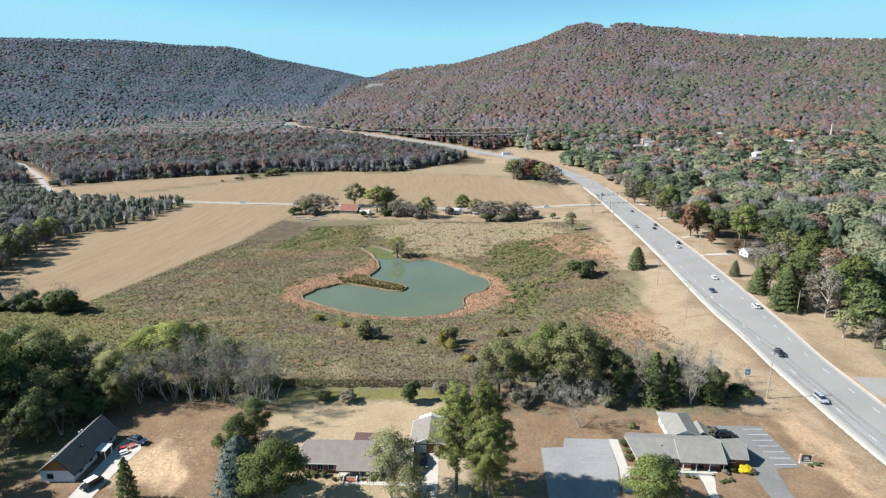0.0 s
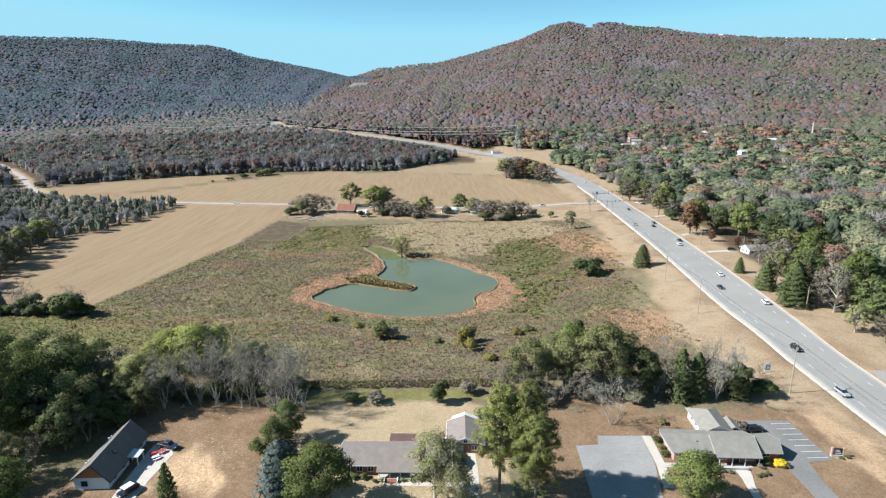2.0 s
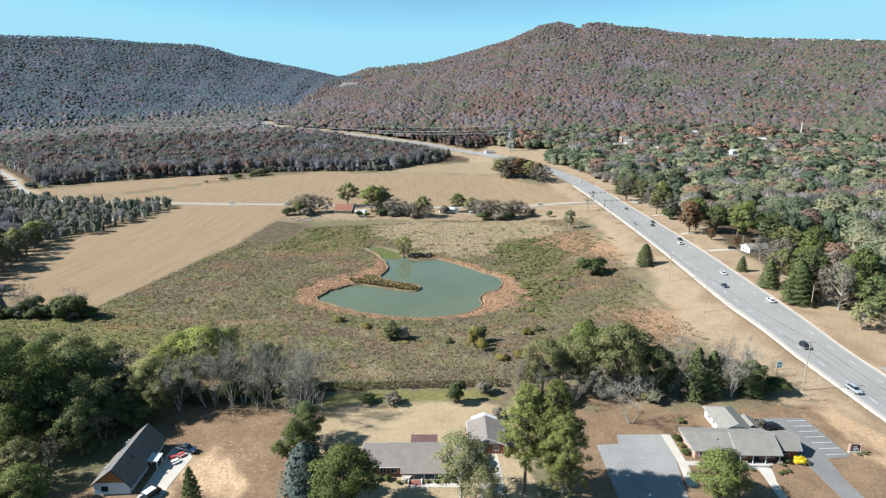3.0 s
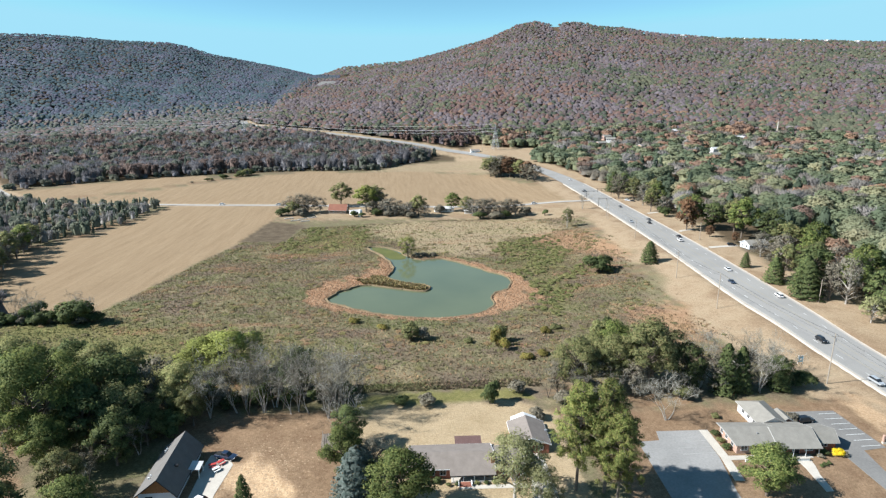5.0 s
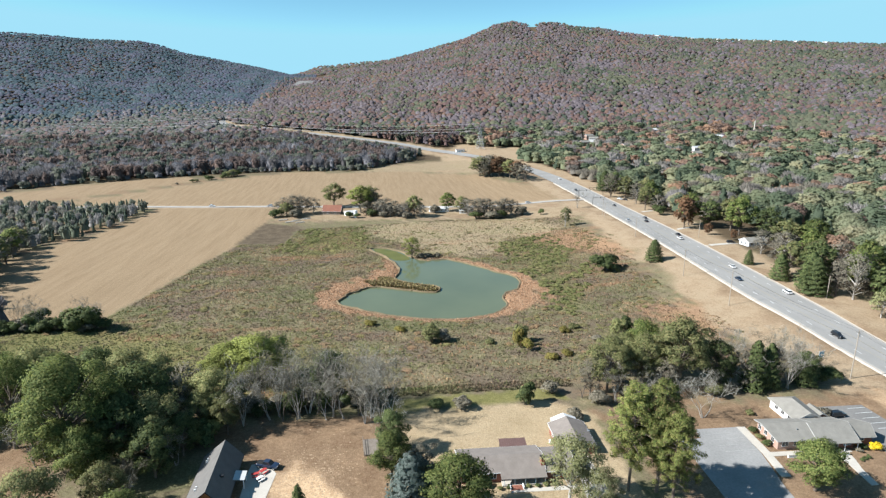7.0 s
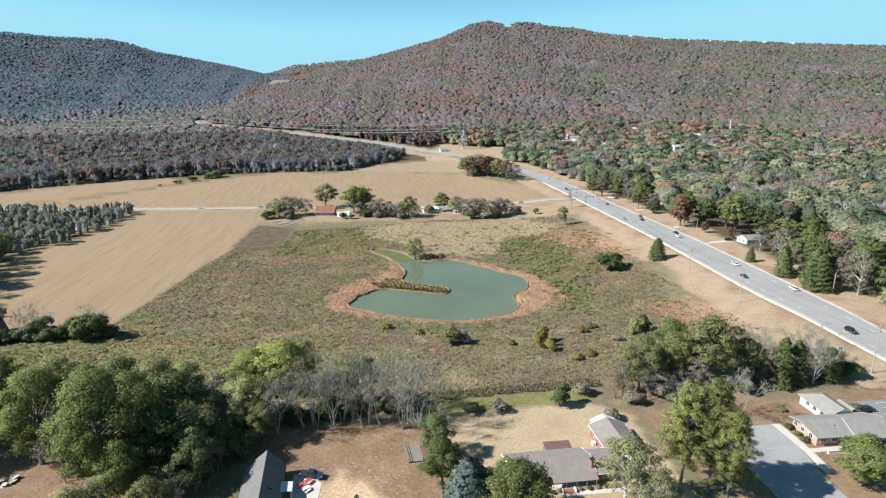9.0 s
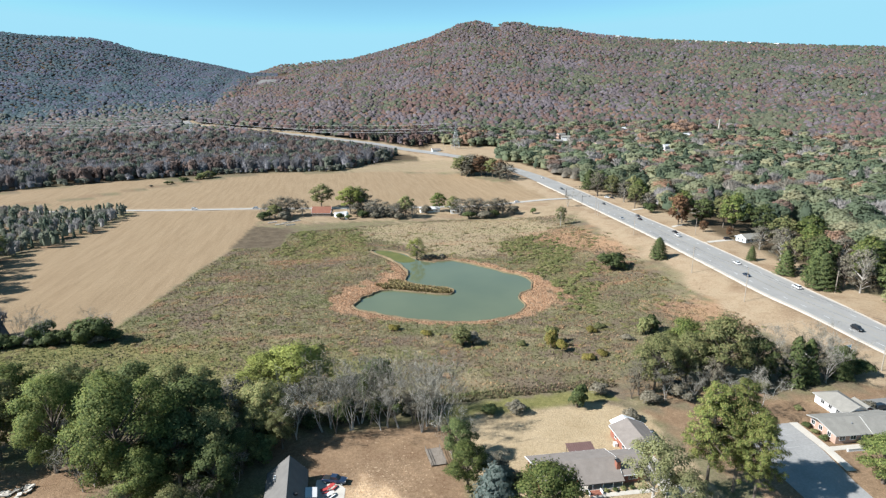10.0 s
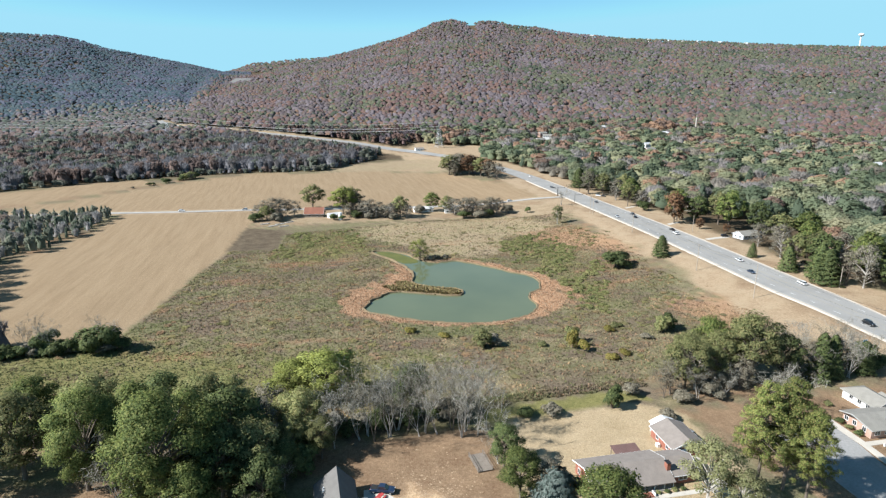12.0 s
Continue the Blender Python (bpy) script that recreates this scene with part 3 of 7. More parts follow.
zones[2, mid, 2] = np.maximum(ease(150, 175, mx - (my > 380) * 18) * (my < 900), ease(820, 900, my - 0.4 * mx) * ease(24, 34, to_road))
clearing = soft([(60, 880), (85, 985), (112, 1052), (150, 1040), (235, 985), (225, 900), (190, 850)], gx, gy, 6, 4) * (gy > 700)
zones[2, :, 2] *= 1 - clearing
zones[0, :, 2] = np.maximum(zones[0, :, 2], clearing)
for k, name in enumerate(("cover_a", "cover_b", "cover_c")):
    ground_mesh.color_attributes.new(name, "FLOAT_COLOR", "POINT").data.foreach_set("color", zones[k].ravel())


def ground_material():
    m, t, b = shader("ground_cover", 0.97, 0, 0.1)
    pos = t.nodes.new("ShaderNodeNewGeometry").outputs["Position"]

    def masks(name):
        a = t.nodes.new("ShaderNodeVertexColor")
        a.layer_name = name
        s = t.nodes.new("ShaderNodeSeparateColor")
        t.links.new(a.outputs[0], s.inputs[0])
        return s.outputs

    a, b2, c = masks("cover_a"), masks("cover_b"), masks("cover_c")
    big, mid_n, fine = noise_of(t, 0.018, 4), noise_of(t, 0.14, 6, 0.65), noise_of(t, 1.1, 6, 0.7)
    stretched = t.nodes.new("ShaderNodeMapping")
    stretched.inputs["Scale"].default_value = (0.3, 0.022, 0.1)
    stretched.inputs["Rotation"].default_value = (0, 0, radians(30))
    t.links.new(pos, stretched.inputs[0])
    drift = noise_of(t, 1.0, 5, 0.6, stretched.outputs[0])
    marsh = mix_of(t, 0.35, marsh_cover(t), ramp_of(t, fine, [(0.3, (0.0641, 0.0498, 0.0302)), (0.5, (0.17, 0.132, 0.08)), (0.7, (0.34, 0.275, 0.18))]))
    # drilled rows run along the field
    rows = node(t, "ShaderNodeTexWave", Scale=0.3, Distortion=2.5, Detail=3.0)
    rows.inputs["Detail Scale"].default_value = 0.6
    turned = t.nodes.new("ShaderNodeMapping")
    turned.inputs["Rotation"].default_value = (0, 0, radians(30))
    t.links.new(pos, turned.inputs[0])
    t.links.new(turned.outputs[0], rows.inputs[0])
    field = mix_of(t, 0.22, ramp_of(t, drift, [(0.3, (0.21, 0.145, 0.0864)), (0.55, (0.28, 0.203, 0.125)), (0.75, (0.321, 0.236, 0.149))]), ramp_of(t, rows.outputs["Fac"], [(0.2, (0.188, 0.121, 0.0669)), (0.8, (0.334, 0.249, 0.157))]))
    field = mix_of(t, 0.3, field, ramp_of(t, fine, [(0.3, (0.167, 0.111, 0.0596)), (0.7, (0.348, 0.258, 0.153))]))
    bare = mix_of(t, 0.5, ramp_of(t, mid_n, [(0.3, (0.143, 0.0817, 0.045)), (0.5, (0.21, 0.138, 0.081)), (0.7, (0.302, 0.198, 0.117))]), ramp_of(t, fine, [(0.3, (0.118, 0.0731, 0.0405)), (0.7, (0.319, 0.224, 0.144))]))
    dry = mix_of(t, 0.5, ramp_of(t, mid_n, [(0.3, (0.225, 0.142, 0.083)), (0.5, (0.325, 0.232, 0.145)), (0.7, (0.375, 0.288, 0.188))]), ramp_of(t, fine, [(0.3, (0.213, 0.155, 0.0912)), (0.7, (0.436, 0.34, 0.228))]))
    lawn = mix_of(t, 0.5, ramp_of(t, mid_n, [(0.35, (0.325, 0.235, 0.135)), (0.65, (0.46, 0.345, 0.215))]), ramp_of(t, fine, [(0.3, (0.244, 0.183, 0.1)), (0.7, (0.418, 0.339, 0.22))]))
    lush = mix_of(t, 0.5, ramp_of(t, mid_n, [(0.3, (0.095, 0.0978, 0.0315)), (0.7, (0.247, 0.221, 0.081))]), ramp_of(t, fine, [(0.3, (0.0855, 0.085, 0.027)), (0.7, (0.257, 0.221, 0.09))]))
    rusty = mix_of(t, 0.5, ramp_of(t, mid_n, [(0.3, (0.28, 0.16, 0.088)), (0.7, (0.44, 0.285, 0.175))]), ramp_of(t, fine, [(0.3, (0.23, 0.12, 0.062)), (0.7, (0.46, 0.28, 0.165))]))
    tilled = ramp_of(t, mid_n, [(0.3, (0.07, 0.052, 0.035)), (0.7, (0.15, 0.115, 0.075))])
    sand = ramp_of(t, fine, [(0.3, (0.36, 0.225, 0.122)), (0.6, (0.58, 0.415, 0.255))])
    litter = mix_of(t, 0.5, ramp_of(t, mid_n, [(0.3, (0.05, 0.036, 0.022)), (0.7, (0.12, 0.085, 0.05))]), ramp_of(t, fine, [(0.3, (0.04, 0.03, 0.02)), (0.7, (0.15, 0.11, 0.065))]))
    out = marsh
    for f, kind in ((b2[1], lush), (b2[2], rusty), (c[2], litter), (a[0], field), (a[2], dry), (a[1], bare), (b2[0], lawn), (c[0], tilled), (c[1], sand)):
        out = mix_of(t, f, out, kind)
    grain = noise_of(t, 3.4, 5, 0.75)
    out = mix_of(t, 0.75, out, ramp_of(t, grain, [(0.3, (0.55, 0.55, 0.55)), (0.5, (1.0, 1.0, 1.0)), (0.7, (1.5, 1.5, 1.5))]), "MULTIPLY")
    t.links.new(out, b.inputs["Base Color"])
    bump_of(t, b, mix_of(t, 0.5, fine, grain), 0.9, 0.3)
    return m


ground_mesh.materials.append(ground_material())
tagged(new("ground", ground_mesh), "valley floor of dry fields, weedy marsh and wooded slopes", "ground", kind="structure")


# ---- pond ----
def ribbon(line, offsets, lifts, closed=False, spread=None):
    """Points and faces of a strip along a line, at sideways offsets and heights over the land (or as given by a function)."""
    p = np.asarray(line)
    d = (np.roll(p, -1, 0) - np.roll(p, 1, 0)) if closed else np.gradient(p, axis=0)
    d /= np.hypot(d[:, 0], d[:, 1])[:, None]
    side = np.stack([d[:, 1], -d[:, 0]], -1)
    n, k = len(p), len(offsets)
    wide = np.ones(n) if spread is None else spread(p[:, 1])
    xy = p[:, None, :] + side[:, None, :] * np.asarray(offsets, float)[None, :, None] * wide[:, None, None]
    z = lifts(xy[..., 0], xy[..., 1]) if callable(lifts) else np.broadcast_to(lifts, xy.shape[:2])
    v = np.concatenate([xy, np.asarray(z)[..., None]], -1).reshape(-1, 3)
    i = np.arange(n * k).reshape(n, k)
    j = np.roll(i, -1, 0) if closed else i[1:]
    i = i if closed else i[:-1]
    return v, np.stack([i[:, :-1], j[:, :-1], j[:, 1:], i[:, 1:]], -1).reshape(-1, 4)


water_m, water_t, water_b = shader("pond_water", 0.06, 0, 0.35)
murk = ramp_of(water_t, noise_of(water_t, 0.03, 3), [(0.3, (0.1, 0.117, 0.066)), (0.7, (0.122, 0.138, 0.076))])
water_t.links.new(murk, water_b.inputs["Base Color"])
bump_of(water_t, water_b, noise_of(water_t, 1.3, 4, 0.6), 0.10, 0.05)
bm = bmesh.new()
bm.faces.new([bm.verts.new((x, y, WATER)) for x, y in POND_EDGE])
bmesh.ops.triangulate(bm, faces=bm.faces[:])
tagged(part("water", bm, water_m), "still murky green pond water", "pond", kind="structure")
edge = POND_EDGE + 0.5 * np.stack([waves(POND_EDGE[:, 0], POND_EDGE[:, 1], 7, 31), waves(POND_EDGE[:, 0], POND_EDGE[:, 1], 6, 32)], -1)
way = np.roll(edge, -1, 0) - np.roll(edge, 1, 0)
steep = 1.0 * np.clip(np.sign(inside(POND_EDGE, *(edge + np.stack([way[:, 1], -way[:, 0]], -1) * 0.3).T)) * way[:, 1] / np.hypot(way[:, 0], way[:, 1]), 0, 1) ** 0.7
v1, f1 = ribbon(edge, [-1.2, -0.45, -0.1, 0.0, 0.9], lambda x, y: np.stack([land(x[:, 0], y[:, 0]) - 0.15, WATER + 0.56 + 0.35 * steep, WATER + 0.46 + 0.3 * steep, np.full(len(x), WATER + 0.02), np.full(len(x), WATER - 0.9)], -1), True)
tagged(part("pond_bank", mesh_np("pond_bank", v1, f1, CLAY_EDGE, True), None), "bare tan clay bank round the pond", "bank", kind="structure")
algae_m = surface("algae", (0.075, 0.085, 0.02), (0.14, 0.135, 0.035), 0.15, 1.5, 0.6, local=False)
scum = smooth_line([(-49, 360), (-43, 361), (-34.5, 352), (-28.5, 339), (-29, 334), (-33.5, 333), (-37, 334), (-43, 346)], 2.0, True)
bm = bmesh.new()
bm.faces.new([bm.verts.new((x, y, WATER + 0.012)) for x, y in scum])
bmesh.ops.triangulate(bm, faces=bm.faces[:])
tagged(part("algae", bm, algae_m), "green algae mat on the shallow water", "algae", kind="structure")


# ---- roads ----
def road_z(lift):
    return lambda x, y: plain(x, y) + lift


v, f = ribbon(ROAD_LINE, [-9.6, -5, 0, 5, 9.6], road_z(0.06), spread=road_wide)
tagged(part("road", mesh_np("road", v, f, ASPHALT, True), None), "five-lane grey asphalt highway", "road", kind="structure")
for name, s in (("kerb_west", -1), ("kerb_east", 1)):
    o = [s * 8.95, s * 9.95, s * 9.97, s * 10.18, s * 10.2, s * 10.28, s * 10.9]
    lift = np.array([0.07, 0.064, 0.2, 0.2, 0.14, 0.1, -0.5])
    v, f = ribbon(ROAD_LINE[:140], o, lambda x, y: plain(x, y) + lift, spread=road_wide)
    tagged(part(name, mesh_np(name, v, f, KERB), None), "pale concrete kerb and gutter beside the highway", "kerb", kind="structure")
v, f = ribbon(CROSS_LINE[1:], [-3.3, 0, 3.3], road_z(0.04))
tagged(part("side_road", mesh_np("side_road", v, f, LANE, True), None), "narrow pale asphalt country road between fields", "road", kind="structure")
SIDE = smooth_line([(126.9, 161.7), (145, 160.2), (185, 160.7), (255, 165)], 5)
v, f = ribbon(SIDE, [-6, 0, 6], lambda x, y: land(x, y) + 0.12)
tagged(part("side_street", mesh_np("side_street", v, f, ASPHALT, True), None), "grey asphalt side street", "road", kind="structure")
for name, off, mat_line, label in (("centre_line_west", -1.9, PAINT_YELLOW, "worn double yellow line on asphalt"), ("centre_line_east", 1.9, PAINT_YELLOW, "worn double yellow line on asphalt"),
                                   ("edge_line_west", -8.7, PAINT_WORN, "worn white edge line on asphalt"), ("edge_line_east", 8.7, PAINT_WORN, "worn white edge line on asphalt")):
    v, f = ribbon(ROAD_LINE[:130], [off - 0.09, off + 0.09], road_z(0.075), spread=road_wide)
    tagged(part(name, mesh_np(name, v, f, mat_line), None), label, "road marking", kind="structure")
fine_road = smooth_line(ROAD[1:16], 3.0)
for name, off in (("lane_dashes_west", -5.5), ("lane_dashes_east", 5.5)):
    vs, fs = [], []
    for i in range(0, len(fine_road) - 2, 4):
        v, f = ribbon(fine_road[i:i + 2], [off - 0.09, off + 0.09], road_z(0.076), spread=road_wide)
        fs.append(f + sum(len(a) for a in vs))
        vs.append(v)
    tagged(part(name, mesh_np(name, np.concatenate(vs), np.concatenate(fs), PAINT_WHITE), None), "broken white lane line on asphalt", "road marking", kind="structure")


# the highway's pale embankment at the pass, placed and raised to fit the camera's view
bm = bmesh.new()
base = float(land(np.array([-272.0]), np.array([2530.0]))[0])
low = [bm.verts.new(p) for p in ((-330, 2500, base - 6), (-214, 2490, base - 6), (-214, 2575, base - 6), (-330, 2585, base - 6))]
top = [bm.verts.new(p) for p in ((-300, 2524, base + 13.5), (-248, 2516, base + 15), (-248, 2540, base + 15), (-300, 2548, base + 13.5))]
bm.faces.new(top)
for i in range(4):
    bm.faces.new((low[i], low[(i + 1) % 4], top[(i + 1) % 4], top[i]))
bmesh.ops.recalc_face_normals(bm, faces=bm.faces)
tagged(part("road_embankment", bm, LOT, None), "pale stone embankment of the highway at the pass", "embankment", kind="structure")


# ---- trees ----
def tubes(paths, sides=4):
    """Tapered tubes: each path is a list of (point, radius)."""
    vs, fs, k = [], [], 0
    ang = np.arange(sides) / sides * 2 * np.pi
    for path in paths:
        n = len(path)
        for i, (p, r) in enumerate(path):
            p = np.asarray(p, float)
            d = np.asarray(path[min(i + 1, n - 1)][0], float) - np.asarray(path[max(i - 1, 0)][0], float)
            d /= np.linalg.norm(d) + 1e-9
            a = np.cross(d, (0.31, 0.87, 0.37))
            a /= np.linalg.norm(a) + 1e-9
            b = np.cross(d, a)
            vs.append(p + r * (np.cos(ang)[:, None] * a + np.sin(ang)[:, None] * b))
        for i in range(n - 1):
            for s in range(sides):
                t = (s + 1) % sides
                fs.append((k + i * sides + s, k + i * sides + t, k + (i + 1) * sides + t, k + (i + 1) * sides + s))
        k += n * sides
    return np.concatenate(vs), np.array(fs)


def grow(rnd, start, way, length, radius, depth, forks, spread, paths, tips, bend=0.12, lift=0.1, shrink=0.62):
    """A limb that bends and forks."""
    p, d = np.array(start, float), np.array(way, float)
    path, n = [(p.copy(), radius)], (4 if depth > 1 else 2)
    kids = []
    for i in range(n):
        d = d + rnd.normal(0, bend, 3) + (0, 0, lift / n)
        d /= np.linalg.norm(d)
        p = p + d * length / n
        path.append((p.copy(), radius * (1 - 0.72 * (i + 1) / n)))
        kids.append((p.copy(), d.copy(), radius * (1 - 0.72 * (i + 1) / n)))
    paths.append(path)
    if depth == 0:
        tips.append((p, d))
        return
    for k in range(forks):
        q, e, r = kids[min(n - 1, int(rnd.uniform(0.9, n)))] if k else kids[-1]
        a = rnd.normal(0, 1, 3)
        a -= a.dot(e) * e
        a /= np.linalg.norm(a)
        w = e * math.cos(spread) + a * math.sin(spread)
        grow(rnd, q, w, length * shrink * rnd.uniform(0.75, 1.2), max(0.018, r * 0.72), depth - 1, forks, spread, paths, tips, bend, lift, shrink)


def leaf_cards(rnd, centres, sizes, droop=0.0, outward=None, rise=0.35, loose=0.42):
    """A three-cornered leaf spray at each centre, turned at random or more or less flat to the crown's surface."""
    n = len(centres)
    a, up = rnd.normal(0, 1, (n, 3)), rnd.normal(0, 1, (n, 3))
    if outward is not None:
        up = outward * 1.1 + up * loose + (0, 0, rise)
    up /= np.linalg.norm(up, axis=1)[:, None]
    a -= up * np.sum(a * up, 1)[:, None]
    a /= np.linalg.norm(a, axis=1)[:, None]
    b = np.cross(up, a)
    s = np.asarray(sizes)[:, None]
    c = np.asarray(centres)
    v = np.stack([c - a * s * 1.1 + b * s * 0.5, c - b * s * rnd.uniform(0.7, 1.2, (n, 1)) - [0, 0, droop], c + a * s * rnd.uniform(0.7, 1.3, (n, 1)) + b * s * 0.4], 1).reshape(-1, 3)
    return v, np.arange(3 * n).reshape(n, 3)


def crown_points(rnd, lobes, count, shell=0.55):
    """Points in the outer part of a heap of lobes (centre, radii), and the way out at each."""
    w = np.array([r[0] * r[1] + r[0] * r[2] for _, r in lobes], float)
    out, ways = [], []
    for (c, r), k in zip(lobes, np.maximum(2, count * w / w.sum()).astype(int)):
        d = rnd.normal(0, 1, (k, 3))
        d /= np.linalg.norm(d, axis=1)[:, None]
        d[:, 2] = np.where(d[:, 2] < -0.35, -d[:, 2] * 0.7, d[:, 2])
        out.append(np.array(c) + d * np.array(r) * rnd.uniform(shell, 1.06, (k, 1)) ** 0.7)
        ways.append(d)
    return np.concatenate(out), np.concatenate(ways)


TREE_KINDS = {}


def crown_mesh(verts, faces, material_or_out, leaf=None):
    """A crown, with the way out of it kept for each spray where it is given."""
    me = mesh_np("crown", verts, faces, leaf or material_or_out)
    if leaf:
        me.attributes.new("out", "FLOAT_VECTOR", "POINT").data.foreach_set("vector", np.repeat(material_or_out, 3, 0).astype(np.float32).ravel())
    return me


def away(centres, ways, heart):
    """The way out at each spray: from its own bough and from the heart of the crown."""
    d = np.asarray(centres) - heart
    d = d / (np.linalg.norm(d, axis=1)[:, None] + 1e-6) * 0.7 + np.asarray(ways) * 0.6
    return d / (np.linalg.norm(d, axis=1)[:, None] + 1e-6)


def keep_tree(name, trunk, crown, bark, leaf, label, category="tree", thing_name="tree"):
    """A model tree of about 10 m, put away far below until it is copied."""
    TREE_KINDS.setdefault(name, []).append((mesh_np("trunk", *trunk, bark, True), crown_mesh(*crown, leaf) if crown else None, label, category, thing_name))


def broadleaf(seed, leaf, name, label, bark=BARK, cards=5200, size=0.19, wide=1.0, open_=0.55, low=0.2, fine=(2.1, 0.67)):
    rnd = np.random.RandomState(seed)
    paths, tips = [], []
    top = np.array([rnd.normal(0, 0.25), rnd.normal(0, 0.25), 6.2])
    paths.append([((0, 0, -0.3), 0.24), ((0.03, 0, 1.2), 0.19), (top * 0.5, 0.14), (top, 0.05)])
    lobes = [(top + [0, 0, 1.6], (1.7 * wide, 1.7 * wide, 2.0))]
    n = 27
    for k in range(n):
        h = low * 10 + (7.2 - low * 10) * (k / n) ** 0.85 + rnd.uniform(-0.3, 0.3)
        a = k * 2.4 + rnd.uniform(-0.4, 0.4)
        reach = wide * (2.9 - 0.17 * abs(h - 4.4) ** 1.5) * rnd.uniform(0.55, 1.14)
        end = np.array([math.cos(a) * reach, math.sin(a) * reach, h + 0.9])
        s = top * min(0.95, h / 8.5)
        paths.append([(s, 0.09), ((s + end) / 2 + (0, 0, 0.15), 0.055), (end, 0.018)])
        r = rnd.uniform(0.65, 1.2) * wide
        lobes.append((end, (r, r, r * rnd.uniform(0.6, 0.85))))
    wood_part = tubes(paths, 6)
    for suffix, count, leaf_size in (("", int(cards * fine[0]), size * fine[1]), ("_far", int(cards * 0.36), size * 1.55)):
        c, o = crown_points(rnd, lobes, count, open_)
        c = c + rnd.normal(0, 0.16, c.shape)
        keep_tree(name + suffix, wood_part, (*leaf_cards(rnd, c, rnd.uniform(0.6, 1.25, len(c)) * leaf_size, 0, o), away(c, o, (0, 0, 4.4))), bark, leaf, label)


def bare_tree(seed, name, label, pale=True, spread=0.5):
    rnd = np.random.RandomState(seed)
    paths, tips = [], []
    for k in range(rnd.randint(2, 4)):
        w = np.array([rnd.normal(0, 0.15), rnd.normal(0, 0.15), 1.0])
        grow(rnd, (rnd.normal(0, 0.15), rnd.normal(0, 0.15), -0.2), w / np.linalg.norm(w), 4.2, 0.1, 4, 3, spread * 0.8, paths, tips, 0.07, 0.3, 0.66)
    v, f = tubes(paths, 3)
    k = 10.0 / v[:, 2].max()
    big = [q for q in paths if q[0][1] > 0.03]
    small = [q for q in paths if q[0][1] <= 0.03]
    va, fa = tubes(big, 5)
    vb, fb = tubes(small, 3)
    tw = np.array([p for p, _ in tips])
    n = len(tw)
    tw = np.repeat(tw, 2, 0) + rnd.normal(0, 0.18, (n * 2, 3))
    va, vb, tw = va * k, vb * k, tw * k
    e = rnd.normal(0, 1, tw.shape) * (1, 1, 0.8) + (0, 0, 0.5)
    e *= rnd.uniform(0.25, 0.6, (len(tw), 1)) / np.linalg.norm(e, axis=1)[:, None]
    sd = np.cross(e, rnd.normal(0, 1, tw.shape))
    sd *= 0.016 / np.linalg.norm(sd, axis=1)[:, None]
    vt = np.stack([tw - e - sd, tw - e + sd, tw + e + sd * 0.5, tw + e - sd * 0.5], 1).reshape(-1, 3)
    ft = np.arange(len(vt)).reshape(-1, 4)
    keep_tree(name, (va, fa), (np.concatenate([vb, vt]), np.concatenate([fb, ft + len(vb)])), BARK_PALE if pale else BARK, TWIG_PALE if pale else TWIG, label)


def pine_tree(seed, name, label):
    rnd = np.random.RandomState(seed)
    paths = [[((0, 0, -0.2), 0.15), ((0.05, 0, 3), 0.125), ((0.0, 0.08, 6.5), 0.09), ((0, 0, 9.6), 0.02)]]
    lobes = []
    for k in range(105):
        h = 2.9 + 6.7 * (k / 105) ** 0.9
        a = k * 2.4 + rnd.uniform(-0.5, 0.5)
        reach = (0.35 + 1.9 * min(1, (9.9 - h) / 3.6)) * rnd.uniform(0.55, 1.08)
        end = np.array([math.cos(a) * reach, math.sin(a) * reach, h + rnd.uniform(-0.15, 0.4)])
        paths.append([((0, 0, h - 0.15), 0.04), (end * (0.55, 0.55, 1), 0.025), (end, 0.01)])
        lobes.append((end, (rnd.uniform(0.24, 0.46),) * 2 + (rnd.uniform(0.1, 0.2),)))
        if reach > 0.9:
            lobes.append((end * (0.5, 0.5, 1) + (rnd.normal(0, 0.2), rnd.normal(0, 0.2), 0.15), (0.34, 0.34, 0.15)))
    c, o = crown_points(rnd, lobes, 25000, 0.3)
    c = c + rnd.normal(0, 0.09, c.shape)
    keep_tree(name, tubes(paths, 6), (*leaf_cards(rnd, c, rnd.uniform(0.6, 1.3, len(c)) * 0.06, 0, o), away(c, o, (0, 0, 5.5))), BARK, LEAF_PINE, label)


def conifer(seed, leaf, name, label, wide=0.3, cards=4200, base=0.06, blunt=0.85):
    rnd = np.random.RandomState(seed)
    u = rnd.uniform(0, 1, cards) ** 0.75
    h = base * 10 + (9.8 - base * 10) * (1 - u)
    rad = 10 * wide * np.clip((10 - h) / (10 - base * 10), 0, 1) ** blunt
    a = rnd.uniform(0, 6.283, cards)
    tier = 0.82 + 0.18 * np.sin(h * 5.2 + 2.0 * np.sin(a * 3)) + 0.13 * np.sin(a * 5 + h)
    q = rad * tier * rnd.uniform(0.55, 1.05, cards) ** 0.5
    c = np.stack([q * np.cos(a), q * np.sin(a), h], -1)
    o = np.stack([np.cos(a), np.sin(a), np.full(cards, 0.3)], -1)
    v, f = leaf_cards(rnd, c, rnd.uniform(0.6, 1.3, cards) * (0.13 + 0.25 * wide), 0.06, o)
    keep_tree(name, tubes([[((0, 0, -0.2), 0.16), ((0, 0, 4), 0.1), ((0, 0, 9.4), 0.02)]], 6), (v, f, o / np.linalg.norm(o, axis=1)[:, None]), BARK, leaf, label, "conifer", "conifer")


